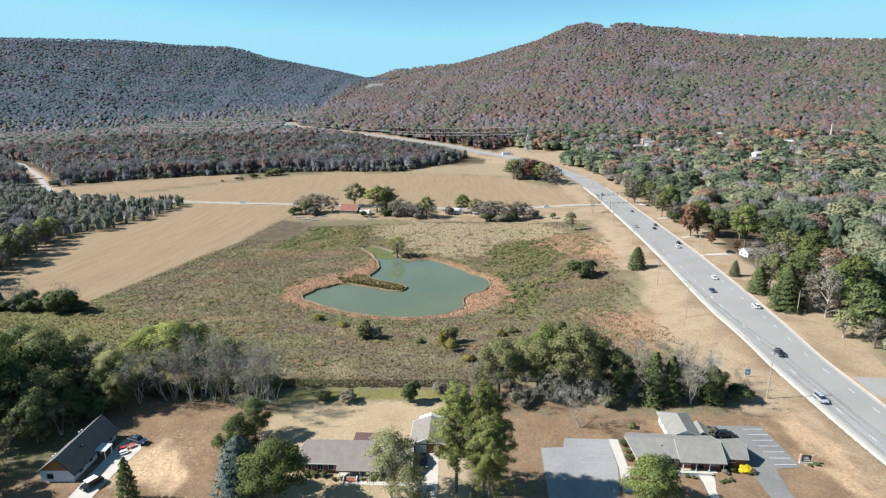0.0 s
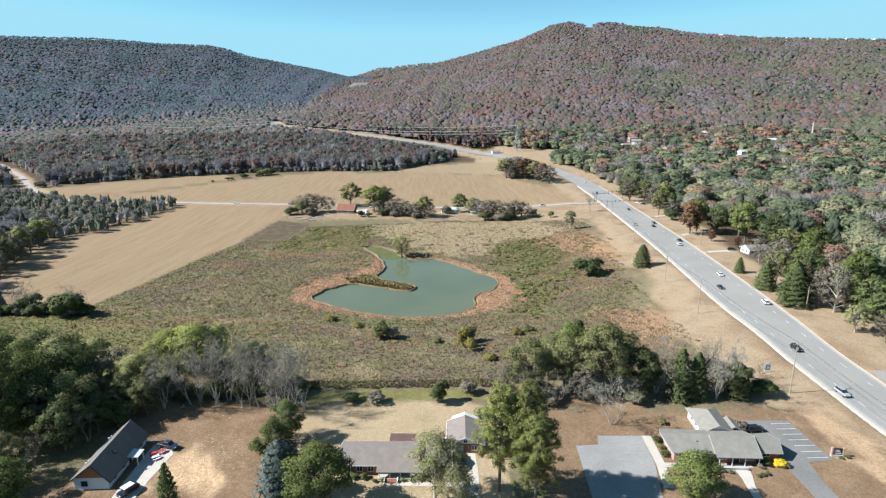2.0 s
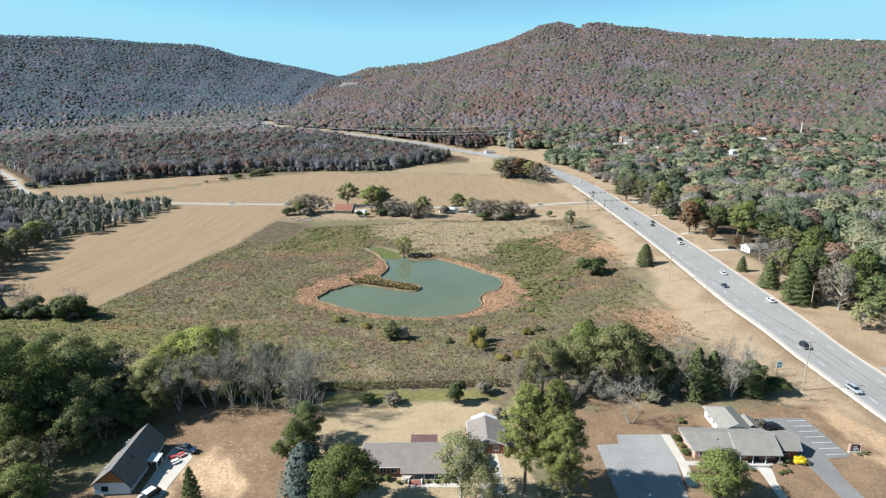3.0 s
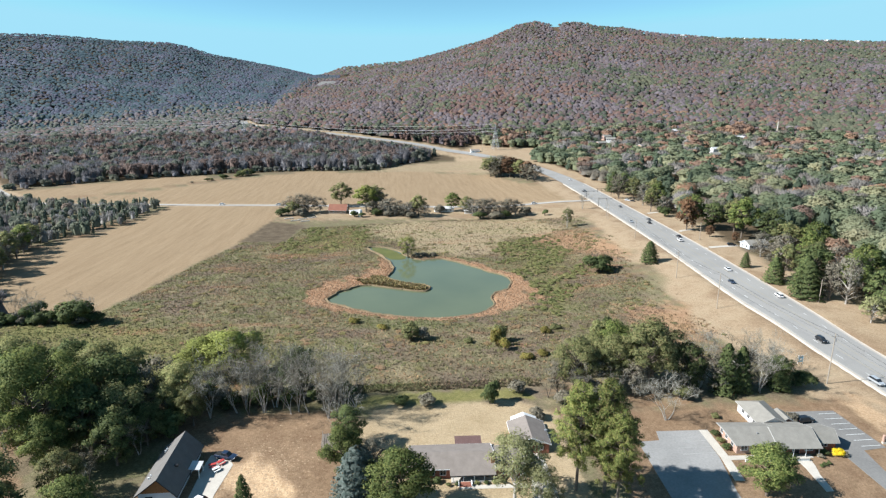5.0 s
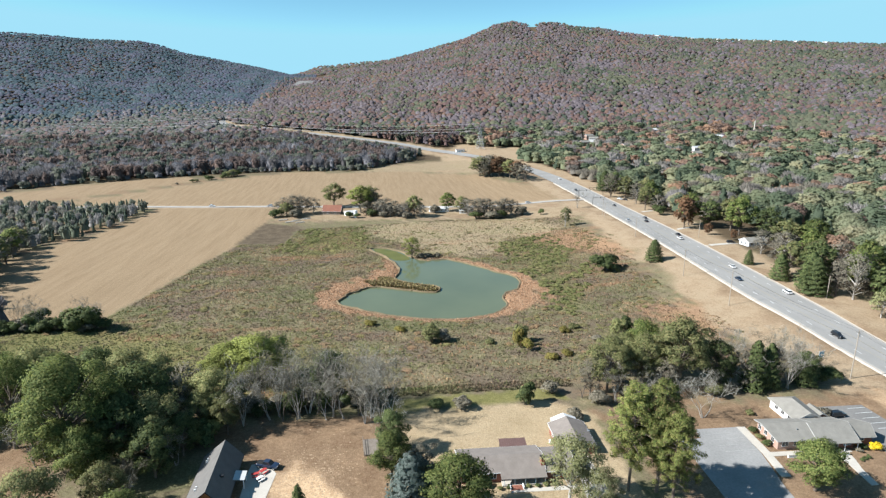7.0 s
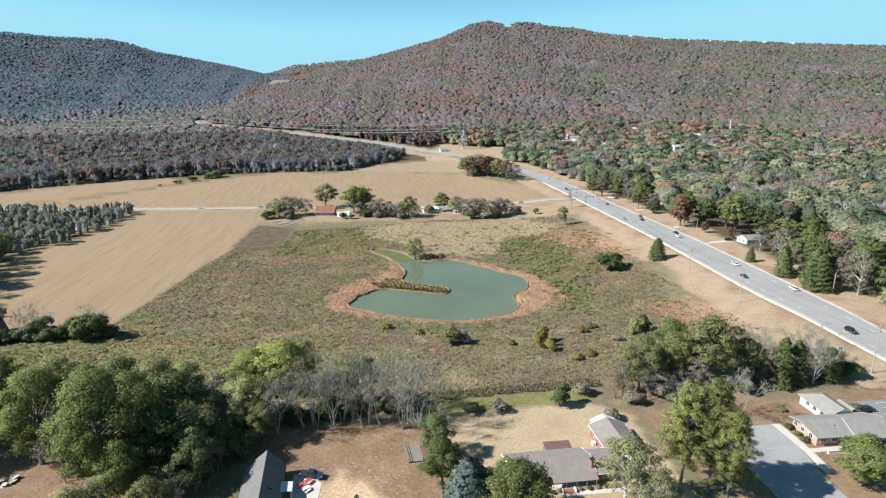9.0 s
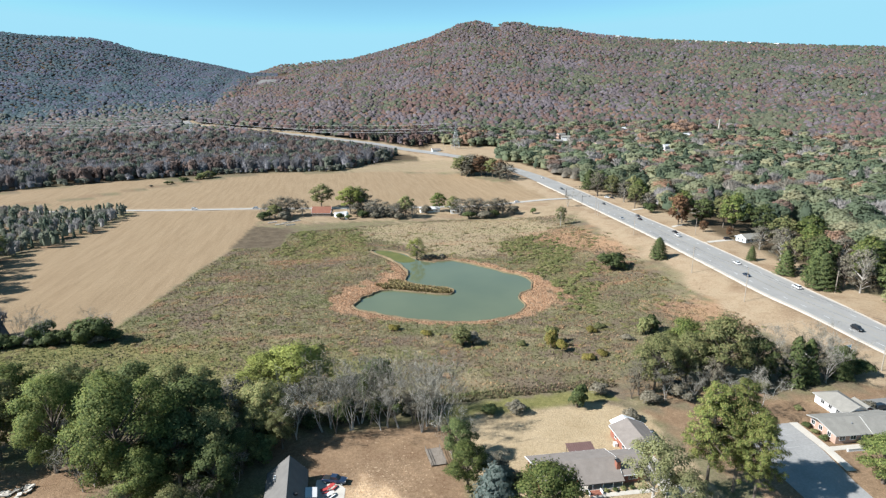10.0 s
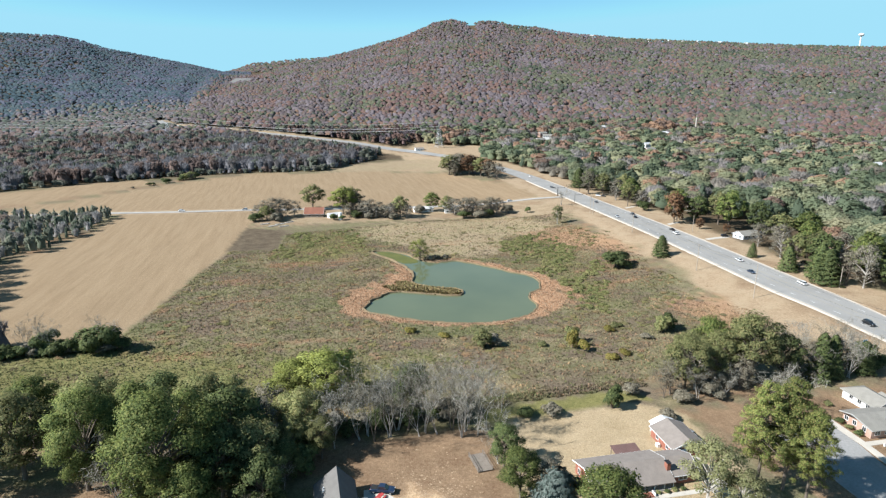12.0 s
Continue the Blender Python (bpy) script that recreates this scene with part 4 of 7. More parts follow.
def bush(seed, leaf, name, label, flat=0.8, cards=1700):
    rnd = np.random.RandomState(seed)
    lobes = [((0, 0, 4.2), (3.2, 3.2, 4.2))]
    for k in range(9):
        a = k * 2.4 + rnd.uniform(-0.4, 0.4)
        r = rnd.uniform(1.6, 3.0)
        d = rnd.uniform(1.8, 3.8)
        lobes.append(((math.cos(a) * d, math.sin(a) * d, rnd.uniform(2.2, 6.0)), (r, r, r * rnd.uniform(0.8, 1.1))))
    c, o = crown_points(rnd, lobes, cards, 0.6)
    c[:, 2] = np.abs(c[:, 2])
    st = []
    for k in range(6):
        a = k * 1.05
        st.append([((0, 0, -0.3), 0.2), ((math.cos(a) * 1.2, math.sin(a) * 1.2, 3), 0.12), ((math.cos(a) * 2.4, math.sin(a) * 2.4, 6), 0.04)])
    keep_tree(name, tubes(st, 4), (*leaf_cards(rnd, c, rnd.uniform(0.6, 1.3, len(c)) * 0.5, 0, o), away(c, o, (0, 0, 3.0))), BARK, leaf, label, "shrub", "shrub")


for s in range(3):
    broadleaf(10 + s, LEAF_GREEN, "green", "broadleaf tree in green leaf, yellowing in places")
    broadleaf(20 + s, LEAF_OLIVE, "olive", "broadleaf tree in thinning olive-brown autumn leaf", open_=0.4, cards=4200)
    bare_tree(30 + s, "bare", "leafless grey tree with pale bare branches")
    pine_tree(50 + s, "pine", "tall pine with layered tufts of yellow-green needles")
for s in range(2):
    broadleaf(40 + s, LEAF_LIME, "lime", "bright yellow-green broadleaf tree", cards=4500)
    broadleaf(44 + s, LEAF_PALE, "pale", "tree in sparse pale yellow-green leaf over grey limbs", BARK_PALE, 3600, 0.17, 1.0, 0.25)
    broadleaf(52 + s, LEAF_LIME, "willow", "airy pale green willow leaning over the pond", BARK, 3000, 0.15, 1.0, 0.2, 0.12)
    broadleaf(47 + s, LEAF_RUST, "rust", "tree in rust-brown autumn leaf", cards=2600, size=0.25, low=0.1)
    broadleaf(60 + s, LEAF_DARK, "dark", "dense dark evergreen tree", cards=5000, low=0.1, fine=(1.4, 0.82))
    bare_tree(64 + s, "twiggy", "leafless brownish-grey tree with dense twigs", False, 0.6)
    conifer(70 + s, LEAF_DARK, "cedar", "dark green conical cedar tree", 0.3, 3600, 0.04, 0.55)
    bush(80 + s, LEAF_DARK, "bush_dark", "rounded dark green evergreen shrub")
    bush(84 + s, TWIG, "bush_bare", "leafless brown-grey twiggy shrub", cards=1400)
    bush(88 + s, LEAF_OLIVE, "bush_olive", "rounded olive-green leafy shrub")
for s in range(2):
    broadleaf(95 + s, TWIG_MID, "grey", "leafless tree with a dense grey crown of twigs", BARK_PALE, 2600, 0.15, 1.05, 0.2, 0.08, (1.15, 0.95))
    broadleaf(97 + s, TWIG, "brown", "leafless tree with a dense brown-grey crown of twigs", BARK, 2600, 0.15, 1.05, 0.2, 0.08, (1.15, 0.95))
for s in range(2):
    broadleaf(100 + s, LEAF_GREEN, "great", "large spreading broadleaf tree in green leaf", cards=5200, fine=(5.5, 0.42), open_=0.6, low=0.12)
conifer(75, LEAF_BLUE, "spruce", "broad blue-grey garden spruce", 0.36, 6500, 0.04, 0.42)
bush(93, LEAF_GOLD, "bush_gold", "yellow-green autumn shrub in the marsh", cards=1500)
bush(94, LEAF_GOLD, "bush_gold", "yellow-green autumn shrub in the marsh", cards=1500)
bush(92, LEAF_YELLOW, "bush_yellow", "bright yellow rounded shrub by the office")
planted = {}


def plant(kind, x, y, height, width=1.0, turn=None, group="trees", z=None):
    """Sets a tree of a kind on the land, in metres of height; width: how much broader than the model."""
    i = planted[kind] = planted.get(kind, 0) + 1
    models = TREE_KINDS.get(kind + "_far", TREE_KINDS[kind]) if y > 182 and kind not in ("willow", "grey", "brown") else TREE_KINDS[kind]
    trunk, crown, label, category, name = models[i % len(models)]
    s = height / 10.0
    rnd = random.Random(int(x * 13) * 7919 + int(y * 17))
    a = rnd.uniform(0, 360) if turn is None else turn
    m = pose(x, y, on_land(x, y) if z is None else z, 0, 0, a) @ Matrix.Diagonal((s * width, s * width, s, 1))
    ob = thing(name, m, label, category, group)
    part("trunk", trunk, None, ob)
    part("crown", crown, None, ob)
    return ob


# garden and roadside trees, one by one
for row in (("pine", 3.0, 114.0, 27, 0.95), ("pine", 9.0, 112.8, 27.5, 1.0), ("pine", 9.8, 107.5, 23, 0.95),
            ("green", -36.6, 109.4, 16, 1.3), ("pale", -11.4, 111.8, 18, 1.0), ("pale", -6.8, 106.5, 13, 1.0), ("green", 44.4, 108.6, 13, 1.4), ("cedar", -68.1, 110.2, 11.5, 0.8),
            ("spruce", -44.9, 114.5, 13.6, 1.3), ("green", -48.9, 124.1, 13, 1.1), ("brown", -42.0, 124.5, 9.5, 1.1), ("bush_bare", -43.5, 103.5, 7, 1.0), ("dark", -48.6, 135.6, 12, 1.0), ("bare", -49.6, 137.2, 17, 1.0),
            ("bush_dark", -9.7, 154.3, 7.8, 0.72), ("bush_bare", -27.4, 155.6, 4.0, 1.4), ("bush_bare", 1.7, 144.8, 4.2, 1.1), ("bush_dark", -35.2, 156.4, 3.2, 1.5),
            ("bush_dark", 73.9, 294.9, 10.5, 1.55), ("cedar", 102.4, 299.5, 12.2, 1.55), ("willow", -27, 337.5, 14.5, 1.1), ("bush_bare", -22, 337, 3.2, 1.5), ("bush_bare", -17.5, 338, 3.0, 1.7), ("bush_bare", -12.5, 337.5, 2.6, 1.7),
            ("pale", 89.8, 408.7, 15.5, 0.8), ("bare", 120.4, 468, 15, 1.3), ("bush_dark", 87, 459.7, 6.4, 0.8),
            ("lime", -87.5, 179.4, 16.5, 1.75), ("lime", -97, 181, 14, 1.6), ("bush_olive", -30.2, 209.8, 8.6, 0.9), ("bush_bare", -25.9, 210.8, 6, 1.1), ("bush_olive", 40.2, 205, 8.4, 0.8), ("bush_dark", 44, 207, 7.5, 0.9), ("bush_olive", 3, 205.3, 8, 0.8),
            ("olive", 39.6, 159.2, 23.5, 1.1), ("olive", 16.5, 158.2, 19, 1.0), ("olive", 28.2, 160.2, 18, 1.0), ("green", 32.1, 167.5, 20, 0.9), ("dark", 50.4, 157.1, 16, 1.05), ("grey", 58.2, 155.6, 13, 1.1), ("grey", 68.9, 156.6, 13.5, 1.1),
            ("bare", 55.3, 158.2, 18.5, 1.1), ("bare", 64.6, 156.1, 19, 1.2), ("twiggy", 71.8, 160.1, 18, 1.2), ("bare", 77.5, 159, 16, 1.1), ("dark", 77.5, 155, 11, 1.2), ("bare", 36.7, 140.4, 14, 1.6), ("bare", 82.6, 162.9, 16.5, 0.6),
            ("twiggy", 7.8, 156.1, 13, 1.2), ("bush_bare", 21.3, 153.1, 6, 1.3), ("olive", 44.8, 167.5, 19, 0.9), ("bush_bare", 11.6, 152.1, 5, 1.2), ("bush_olive", 46.5, 151.6, 5, 1.1), ("twiggy", 87.1, 157.8, 9, 1.3), ("bush_dark", 85.2, 155.3, 6, 1.3), ("bush_bare", 0, 159.7, 5, 1.1)):
    plant(*row)
for row in (("cedar", 60.5, 154.0, 16, 1.0), ("cedar", 65.5, 154.6, 14.5, 1.0), ("cedar", 78.0, 154.5, 11, 1.3), ("bare", 71.0, 153.0, 17, 1.25), ("bare", 16.5, 152.5, 11, 1.1), ("bare", 24.0, 151.5, 12, 1.1), ("bare", 46.0, 152.0, 11, 1.2), ("brown", 33.0, 155.0, 12, 1.0), ("brown", 11.0, 157.5, 12, 1.0), ("grey", 20.0, 158.5, 14, 1.0), ("olive", 25.0, 168.0, 16, 1.1)):
    plant(*row)
# bare creekside row
for x, y, hgt, kind in ((-86.9, 153.4, 18, "bare"), (-80.7, 155.4, 20, "bare"), (-76.8, 153.9, 19, "twiggy"), (-72.9, 154.9, 21, "bare"), (-67.6, 156.4, 18, "twiggy"), (-63.3, 154.9, 20, "bare"), (-60.8, 153.4, 19, "bare"),
                        (-56.5, 154.4, 18, "twiggy"), (-53.1, 152.9, 20, "bare"), (-50.2, 150.5, 21, "bare"), (-83.7, 159.5, 17, "twiggy"), (-69.1, 161.5, 19, "bare"), (-58.5, 161.5, 18, "bare"), (-76, 163.6, 18, "twiggy"), (-90.4, 149.5, 12, "olive"), (-94.3, 155.4, 17, "olive"), (-65.3, 165.6, 16, "dark"), (-53.6, 160.5, 15, "bare"), (-88, 157, 18, "bare"), (-78.5, 157, 19, "bare"), (-70.5, 158, 20, "bare"), (-65.5, 153.5, 18, "bare"), (-55, 150.5, 19, "bare"), (-51.5, 156, 17, "bare"), (-47.5, 152, 18, "bare")):
    plant(kind, x, y, hgt, 1.0, group="bare trees along the creek")
for x in range(-96, -48, 4):
    plant("bush_dark" if x % 8 else "bush_bare", x + 0.7, 158.5 + (x % 7), 4.5 + (x % 5) * 0.5, 1.3, group="undergrowth along the creek")
# dark wood beside the new house
for x, y, hgt, kind, w in ((-122.5, 140, 29, "great", 1.15), (-141.5, 150, 26, "great", 1.0), (-157, 158, 23, "olive", 1.1), (-111, 150, 22, "dark", 1.15), (-104, 153, 17, "brown", 0.9), (-105, 141, 18, "olive", 1.1), (-112, 139, 20, "dark", 1.0),
                           (-103, 133, 14, "dark", 1.1), (-117, 131, 16, "green", 1.0), (-104.5, 117, 10, "bare", 1.0), (-99.5, 137, 10, "bare", 1.0), (-97, 150, 13, "olive", 0.9), (-95.5, 152.5, 10, "lime", 0.8), (-107, 146, 18, "bare", 1.0), (-131, 143, 17, "bare", 1.1), (-133, 141, 13, "bare", 1.2), (-132, 158, 22, "green", 1.0), (-118, 160, 22, "olive", 1.1),
                           (-128, 168, 20, "dark", 1.0), (-145, 168, 21, "olive", 1.0), (-160, 172, 20, "green", 1.0), (-175, 160, 22, "olive", 1.0), (-182, 175, 20, "dark", 1.0), (-196, 167, 22, "green", 1.0), (-103, 162, 16, "brown", 1.0), (-95, 146, 8, "bush_dark", 1.2),
                           (-102.5, 110.5, 13, "green", 1.35), (-113, 105, 17, "dark", 1.0), (-119, 113, 18, "olive", 1.0), (-110, 98, 13, "olive", 1.1), (-96, 100, 9, "bush_olive", 1.0), (-106, 126, 9, "twiggy", 1.2), (-109, 121, 13, "olive", 1.0), (-99, 141, 12, "dark", 1.1), (-113, 168, 17, "olive", 1.0), (-98, 158, 15, "olive", 0.9), (-170, 148, 20, "green", 1.0)):
    plant(kind, x, y, hgt, w, group="wood beside the new house")
# tall trees at the edge of the west field
for x, y, hgt, kind, w in ((-238, 306, 15, "brown", 1.1), (-245, 322, 19, "olive", 1.0), (-250, 336, 17, "grey", 1.1), (-256, 350, 20, "olive", 1.1), (-259, 364, 18, "brown", 1.1), (-263, 378, 19, "green", 1.0), (-268, 390, 17, "grey", 1.1), (-272, 402, 16, "olive", 1.1), (-254, 328, 20, "green", 1.1), (-264, 345, 21, "brown", 1.2)):
    plant(kind, x, y, hgt, w, group="trees at the edge of the west field")
# tall shrubs out in the marsh
for x, y, hgt, kind, w in ((0.5, 200, 9, "bush_gold", 0.5), (3, 196, 5, "bush_gold", 0.9), (-53, 233, 2.6, "bush_gold", 2.0), (-41, 225, 2.0, "bush_gold", 2.4), (9, 186, 2.2, "bush_gold", 2.4), (15, 189, 1.9, "bush_gold", 2.4), (22, 213, 2.6, "bush_gold", 1.9), (27, 216, 2.2, "bush_olive", 2.2), (31, 201, 2.4, "bush_bare", 2.0), (-9, 205, 2.0, "bush_olive", 2.2)):
    plant(kind, x, y, hgt, w, group="shrubs in the marsh")
# scrub at the corner of the west field
for k in range(16):
    x = -235 + k * 5.0
    plant(("bush_dark", "bare", "bush_dark", "bare")[k % 4], x, 243 + 2 * math.sin(k * 2.1) - 0.04 * (x + 160), (6, 13, 8, 12)[k % 4] * (1.1 if k != 14 else 1.5), 1.2, group="scrub at the field corner")
for k in range(20):
    x = -238 + k * 4.2
    plant("bush_dark" if k % 3 else "bush_bare", x, 241.5 + 1.5 * math.sin(k * 1.7) - 0.04 * (x + 160), 4.2 + (k * 7 % 5) * 0.5, 1.5, group="scrub at the field corner")
# round the farm
for x, y, hgt, kind, w in ((-113, 499, 18, "brown", 1.49), (-106, 503, 17, "grey", 1.49), (-96, 505, 14, "grey", 1.35), (-117, 494, 12, "olive", 1.49), (-80.5, 532, 22, "olive", 1.35), (-57, 503, 24, "lime", 1.35), (-50, 512, 22, "olive", 1.2), (-49, 507, 20, "brown", 1.42), (-44, 498, 14, "grey", 1.62), (-36, 492, 15, "grey", 1.49), (-30, 486, 13, "brown", 1.62),
                           (-22, 478, 13, "grey", 1.62), (-13.6, 480, 18.5, "olive", 1.08), (-17, 486, 12, "brown", 1.62), (17, 498, 17, "green", 1.15), (31, 478, 15, "grey", 1.62), (38, 468, 17, "brown", 1.49), (45, 472, 16, "grey", 1.62), (52, 466, 15, "brown", 1.62), (60, 470, 16, "brown", 1.62), (66, 474, 13, "grey", 1.62), (5, 492, 9, "bush_bare", 1), (74, 468, 9, "bush_bare", 1.2),
                           (-52, 492, 12, "brown", 1.6), (-40, 488, 13, "grey", 1.6), (-26, 480, 11, "brown", 1.7), (-33, 482, 10, "grey", 1.6), (-48, 486, 7, "bush_dark", 1.5), (-38, 482, 6, "bush_bare", 1.6), (-20, 474, 6, "bush_bare", 1.6), (-9, 476, 12, "grey", 1.4), (35, 464, 8, "bush_dark", 1.4), (48, 462, 8, "bush_bare", 1.6), (56, 464, 8, "bush_dark", 1.3), (27, 488, 15, "olive", 1.2), (-122, 500, 13, "brown", 1.5), (-126, 490, 8, "bush_dark", 1.5), (-110, 488, 8, "bush_bare", 1.5), (-66, 482, 6, "bush_dark", 1.2), (-60, 480, 5, "bush_dark", 1.2), (93.8, 694, 27.5, "brown", 1.62), (84, 700, 25, "olive", 1.62), (104, 684, 25, "rust", 1.62), (98, 700, 25, "grey", 1.6), (110, 690, 21.25, "brown", 1.5), (88, 690, 18.75, "brown", 1.5), (113, 668, 22.5, "olive", 1.49), (123, 640, 19, "brown", 1.49), (119, 662, 21.25, "rust", 1.4), (117, 652, 20, "brown", 1.49), (90, 716, 21.25, "olive", 1.49)):
    plant(kind, x, y, hgt, w, group="trees round the farm")
# first rows east of the highway
for x, y, hgt, kind, w in ((159.2, 370.2, 23, "rust", 0.95), (167.4, 378.6, 24, "green", 1.0), (176.1, 369.2, 20, "dark", 1.1), (180.6, 342.4, 27, "green", 0.95), (184.8, 357.7, 24, "olive", 1.0), (178.6, 297.6, 20, "olive", 1.2), (188.5, 289.7, 22, "green", 1.1), (140.9, 228.6, 17, "cedar", 1.5), (147.8, 224.7, 18, "brown", 0.9), (145.3, 237.2, 17, "cedar", 1.4), (150.8, 218.7, 22, "grey", 0.85), (140.9, 251.1, 12.5, "cedar", 1.5),
                           (148.6, 255.7, 18, "olive", 1.0), (155.6, 245.8, 20, "dark", 1.1), (143.5, 278.1, 8, "cedar", 1.3), (156.7, 272.8, 15, "grey", 1.2), (164.2, 297.6, 15, "grey", 1.2), (167.4, 443.7, 20, "olive", 0.95), (173.2, 435, 15, "grey", 1.2), (168.7, 421.8, 9, "bush_dark", 1.1), (169.1, 514.5, 24, "brown", 1.1), (178.3, 504.5, 22, "olive", 1.0), (143.5, 196.9, 11.5, "pale", 1.2), (148.1, 187.7, 12, "brown", 1.0), (159.5, 211.3, 18, "dark", 1.1),
                           (153.5, 199.1, 15, "dark", 1.2), (167.1, 199.2, 20, "green", 1.1), (163, 229.2, 20, "green", 1.0), (168.6, 247.9, 20, "grey", 1.0), (166.7, 259.9, 18, "olive", 1.0), (174.2, 237.6, 22, "green", 1.0), (170.6, 287.7, 16, "grey", 1.2), (174.6, 273.8, 20, "green", 1.0), (162.8, 347.5, 8, "rust", 1.1), (169.7, 331.4, 7, "rust", 1.0), (188.5, 325.4, 22, "dark", 1.0), (175.1, 475.6, 20, "grey", 1.1), (179.9, 459.8, 22, "green", 1.0), (182.1, 536.3, 22, "dark", 1.0), (179.8, 555.6, 20, "cedar", 1.6), (188.3, 486, 22, "olive", 1)):
    plant(kind, x, y, hgt, w, group="trees east of the highway")


# ---- woods ----
def scatter(poly, gap, seed, skip=()):
    """A loose, jittered stand of points in a polygon, clear of the roads and of other polygons."""
    p = np.array(poly, float)
    x, y = np.meshgrid(np.arange(p[:, 0].min(), p[:, 0].max(), gap), np.arange(p[:, 1].min(), p[:, 1].max(), gap))
    rnd = np.random.RandomState(seed)
    x, y = (x + rnd.uniform(-0.45, 0.45, x.shape) * gap).ravel(), (y + rnd.uniform(-0.45, 0.45, y.shape) * gap).ravel()
    ok = (inside(poly, x, y) > 0) & (from_line(ROAD, x, y) > 22) & (from_line(CROSS, x, y) > 9)
    for q in skip:
        ok &= inside(q, x, y) < 1
    return x[ok], y[ok]


def mound_model(rnd, sides=6, skirt=1.55, foot=0.4, fine=False):
    """A plain uneven crown one unit wide and high, for trees too far off to show leaves."""
    a = np.arange(sides) / sides * 6.283 + rnd.uniform(0, 1)
    sx, sy, lean = rnd.uniform(0.8, 1.2), rnd.uniform(0.8, 1.2), rnd.normal(0, 0.06, 2)

    def ring(q, z):
        r = 0.5 * q * rnd.uniform(0.66, 1.3, sides)
        return np.stack([np.cos(a) * r * sx + lean[0] * z, np.sin(a) * r * sy + lean[1] * z, z + rnd.uniform(-0.09, 0.09, sides)], -1)

    rings = [ring(skirt, foot), ring(1.02, 0.68), ring(0.66, 0.88)] if fine else [ring(skirt, foot), ring(0.78, 0.8)]
    v = np.concatenate(rings + [[[lean[0], lean[1], 0.97]]])
    fs, n = [], len(rings)
    for t in range(n - 1):
        for s in range(sides):
            p, q = t * sides + s, t * sides + (s + 1) % sides
            fs += [(p, q, q + sides), (p, q + sides, p + sides)]
    fs += [((n - 1) * sides + s, (n - 1) * sides + (s + 1) % sides, n * sides) for s in range(sides)]
    return v, np.array(fs)


def unit(v):
    return v / (np.linalg.norm(v, axis=1)[:, None] + 1e-6)


def far_crown(rnd, form, count, size):
    """One tree of a wood, one unit wide and high, as sprays round a core, with the way out at each corner."""
    if form == "cone":
        h = 1 - rnd.uniform(0, 1, count) ** 0.7 * 0.9
        a = rnd.uniform(0, 6.283, count)
        q = 0.4 * (1.02 - h) ** 0.75 * (0.85 + 0.2 * np.sin(h * 26 + 2 * np.sin(3 * a)))
        c, o = np.stack([q * np.cos(a), q * np.sin(a), h], -1), np.stack([np.cos(a), np.sin(a), np.full(count, 0.45)], -1)
        core = (0.4, 0.4, 0.85)
    else:
        l = [((rnd.normal(0, 0.03), rnd.normal(0, 0.03), 0.56), (0.37, 0.37, 0.36))]
        for k in range(13):
            a, e = k * 2.4 + rnd.uniform(-0.4, 0.4), rnd.uniform(0.0, 1.25)
            r = rnd.uniform(0.11, 0.2)
            d = rnd.uniform(0.26, 0.36)
            l.append(((math.cos(a) * math.cos(e) * d, math.sin(a) * math.cos(e) * d, 0.5 + math.sin(e) * d), (r, r, r * 0.9)))
        c, o = crown_points(rnd, l, count, 0.75)
        core = (0.62, 0.62, 0.84) if form == "round" else (0.58, 0.58, 0.8)
    w = unit(unit(c - (0, 0, 0.42)) * 0.75 + unit(o) * 0.55)
    if form == "twig":
        e = unit(unit(c - (0, 0, 0.1)) + rnd.normal(0, 0.35, c.shape)) * min(2.2 * size, 0.1) * rnd.uniform(0.7, 1.3, (len(c), 1))
        q = unit(np.cross(e, rnd.normal(0, 1, c.shape))) * size * 0.26
        v, f = np.stack([c - e - q, c - e + q, c + e], 1).reshape(-1, 3), np.arange(3 * len(c)).reshape(-1, 3)
    else:
        v, f = leaf_cards(rnd, c, rnd.uniform(0.65, 1.3, len(c)) * size, 0, o, 0.1, 0.5)
    cv, cf = mound_model(rnd, 6, 1.0, 0.2)
    cv = cv * core
    return np.concatenate([v, cv]), np.concatenate([f, cf + len(v)]), np.concatenate([np.repeat(w, 3, 0), unit(cv - (0, 0, 0.3))])


def drifts(x, y, seed, scale, chances):
    """A tint for each tree: kinds gather in drifts. chances: lowest and highest tint of a kind and how common it is there."""
    rnd = np.random.RandomState(seed)
    weight = np.array([np.broadcast_to(p, x.shape) * np.exp(1.4 * waves(x, y, scale, seed + k)) for k, (_, _, p) in enumerate(chances)])
    level = np.cumsum(weight, 0) / weight.sum(0)
    pick = (rnd.uniform(0, 1, len(x))[None] > level).sum(0).clip(0, len(chances) - 1)
    low, high = np.array([c[0] for c in chances]), np.array([c[1] for c in chances])
    return low[pick] + (high - low)[pick] * rnd.uniform(0, 1, len(x))


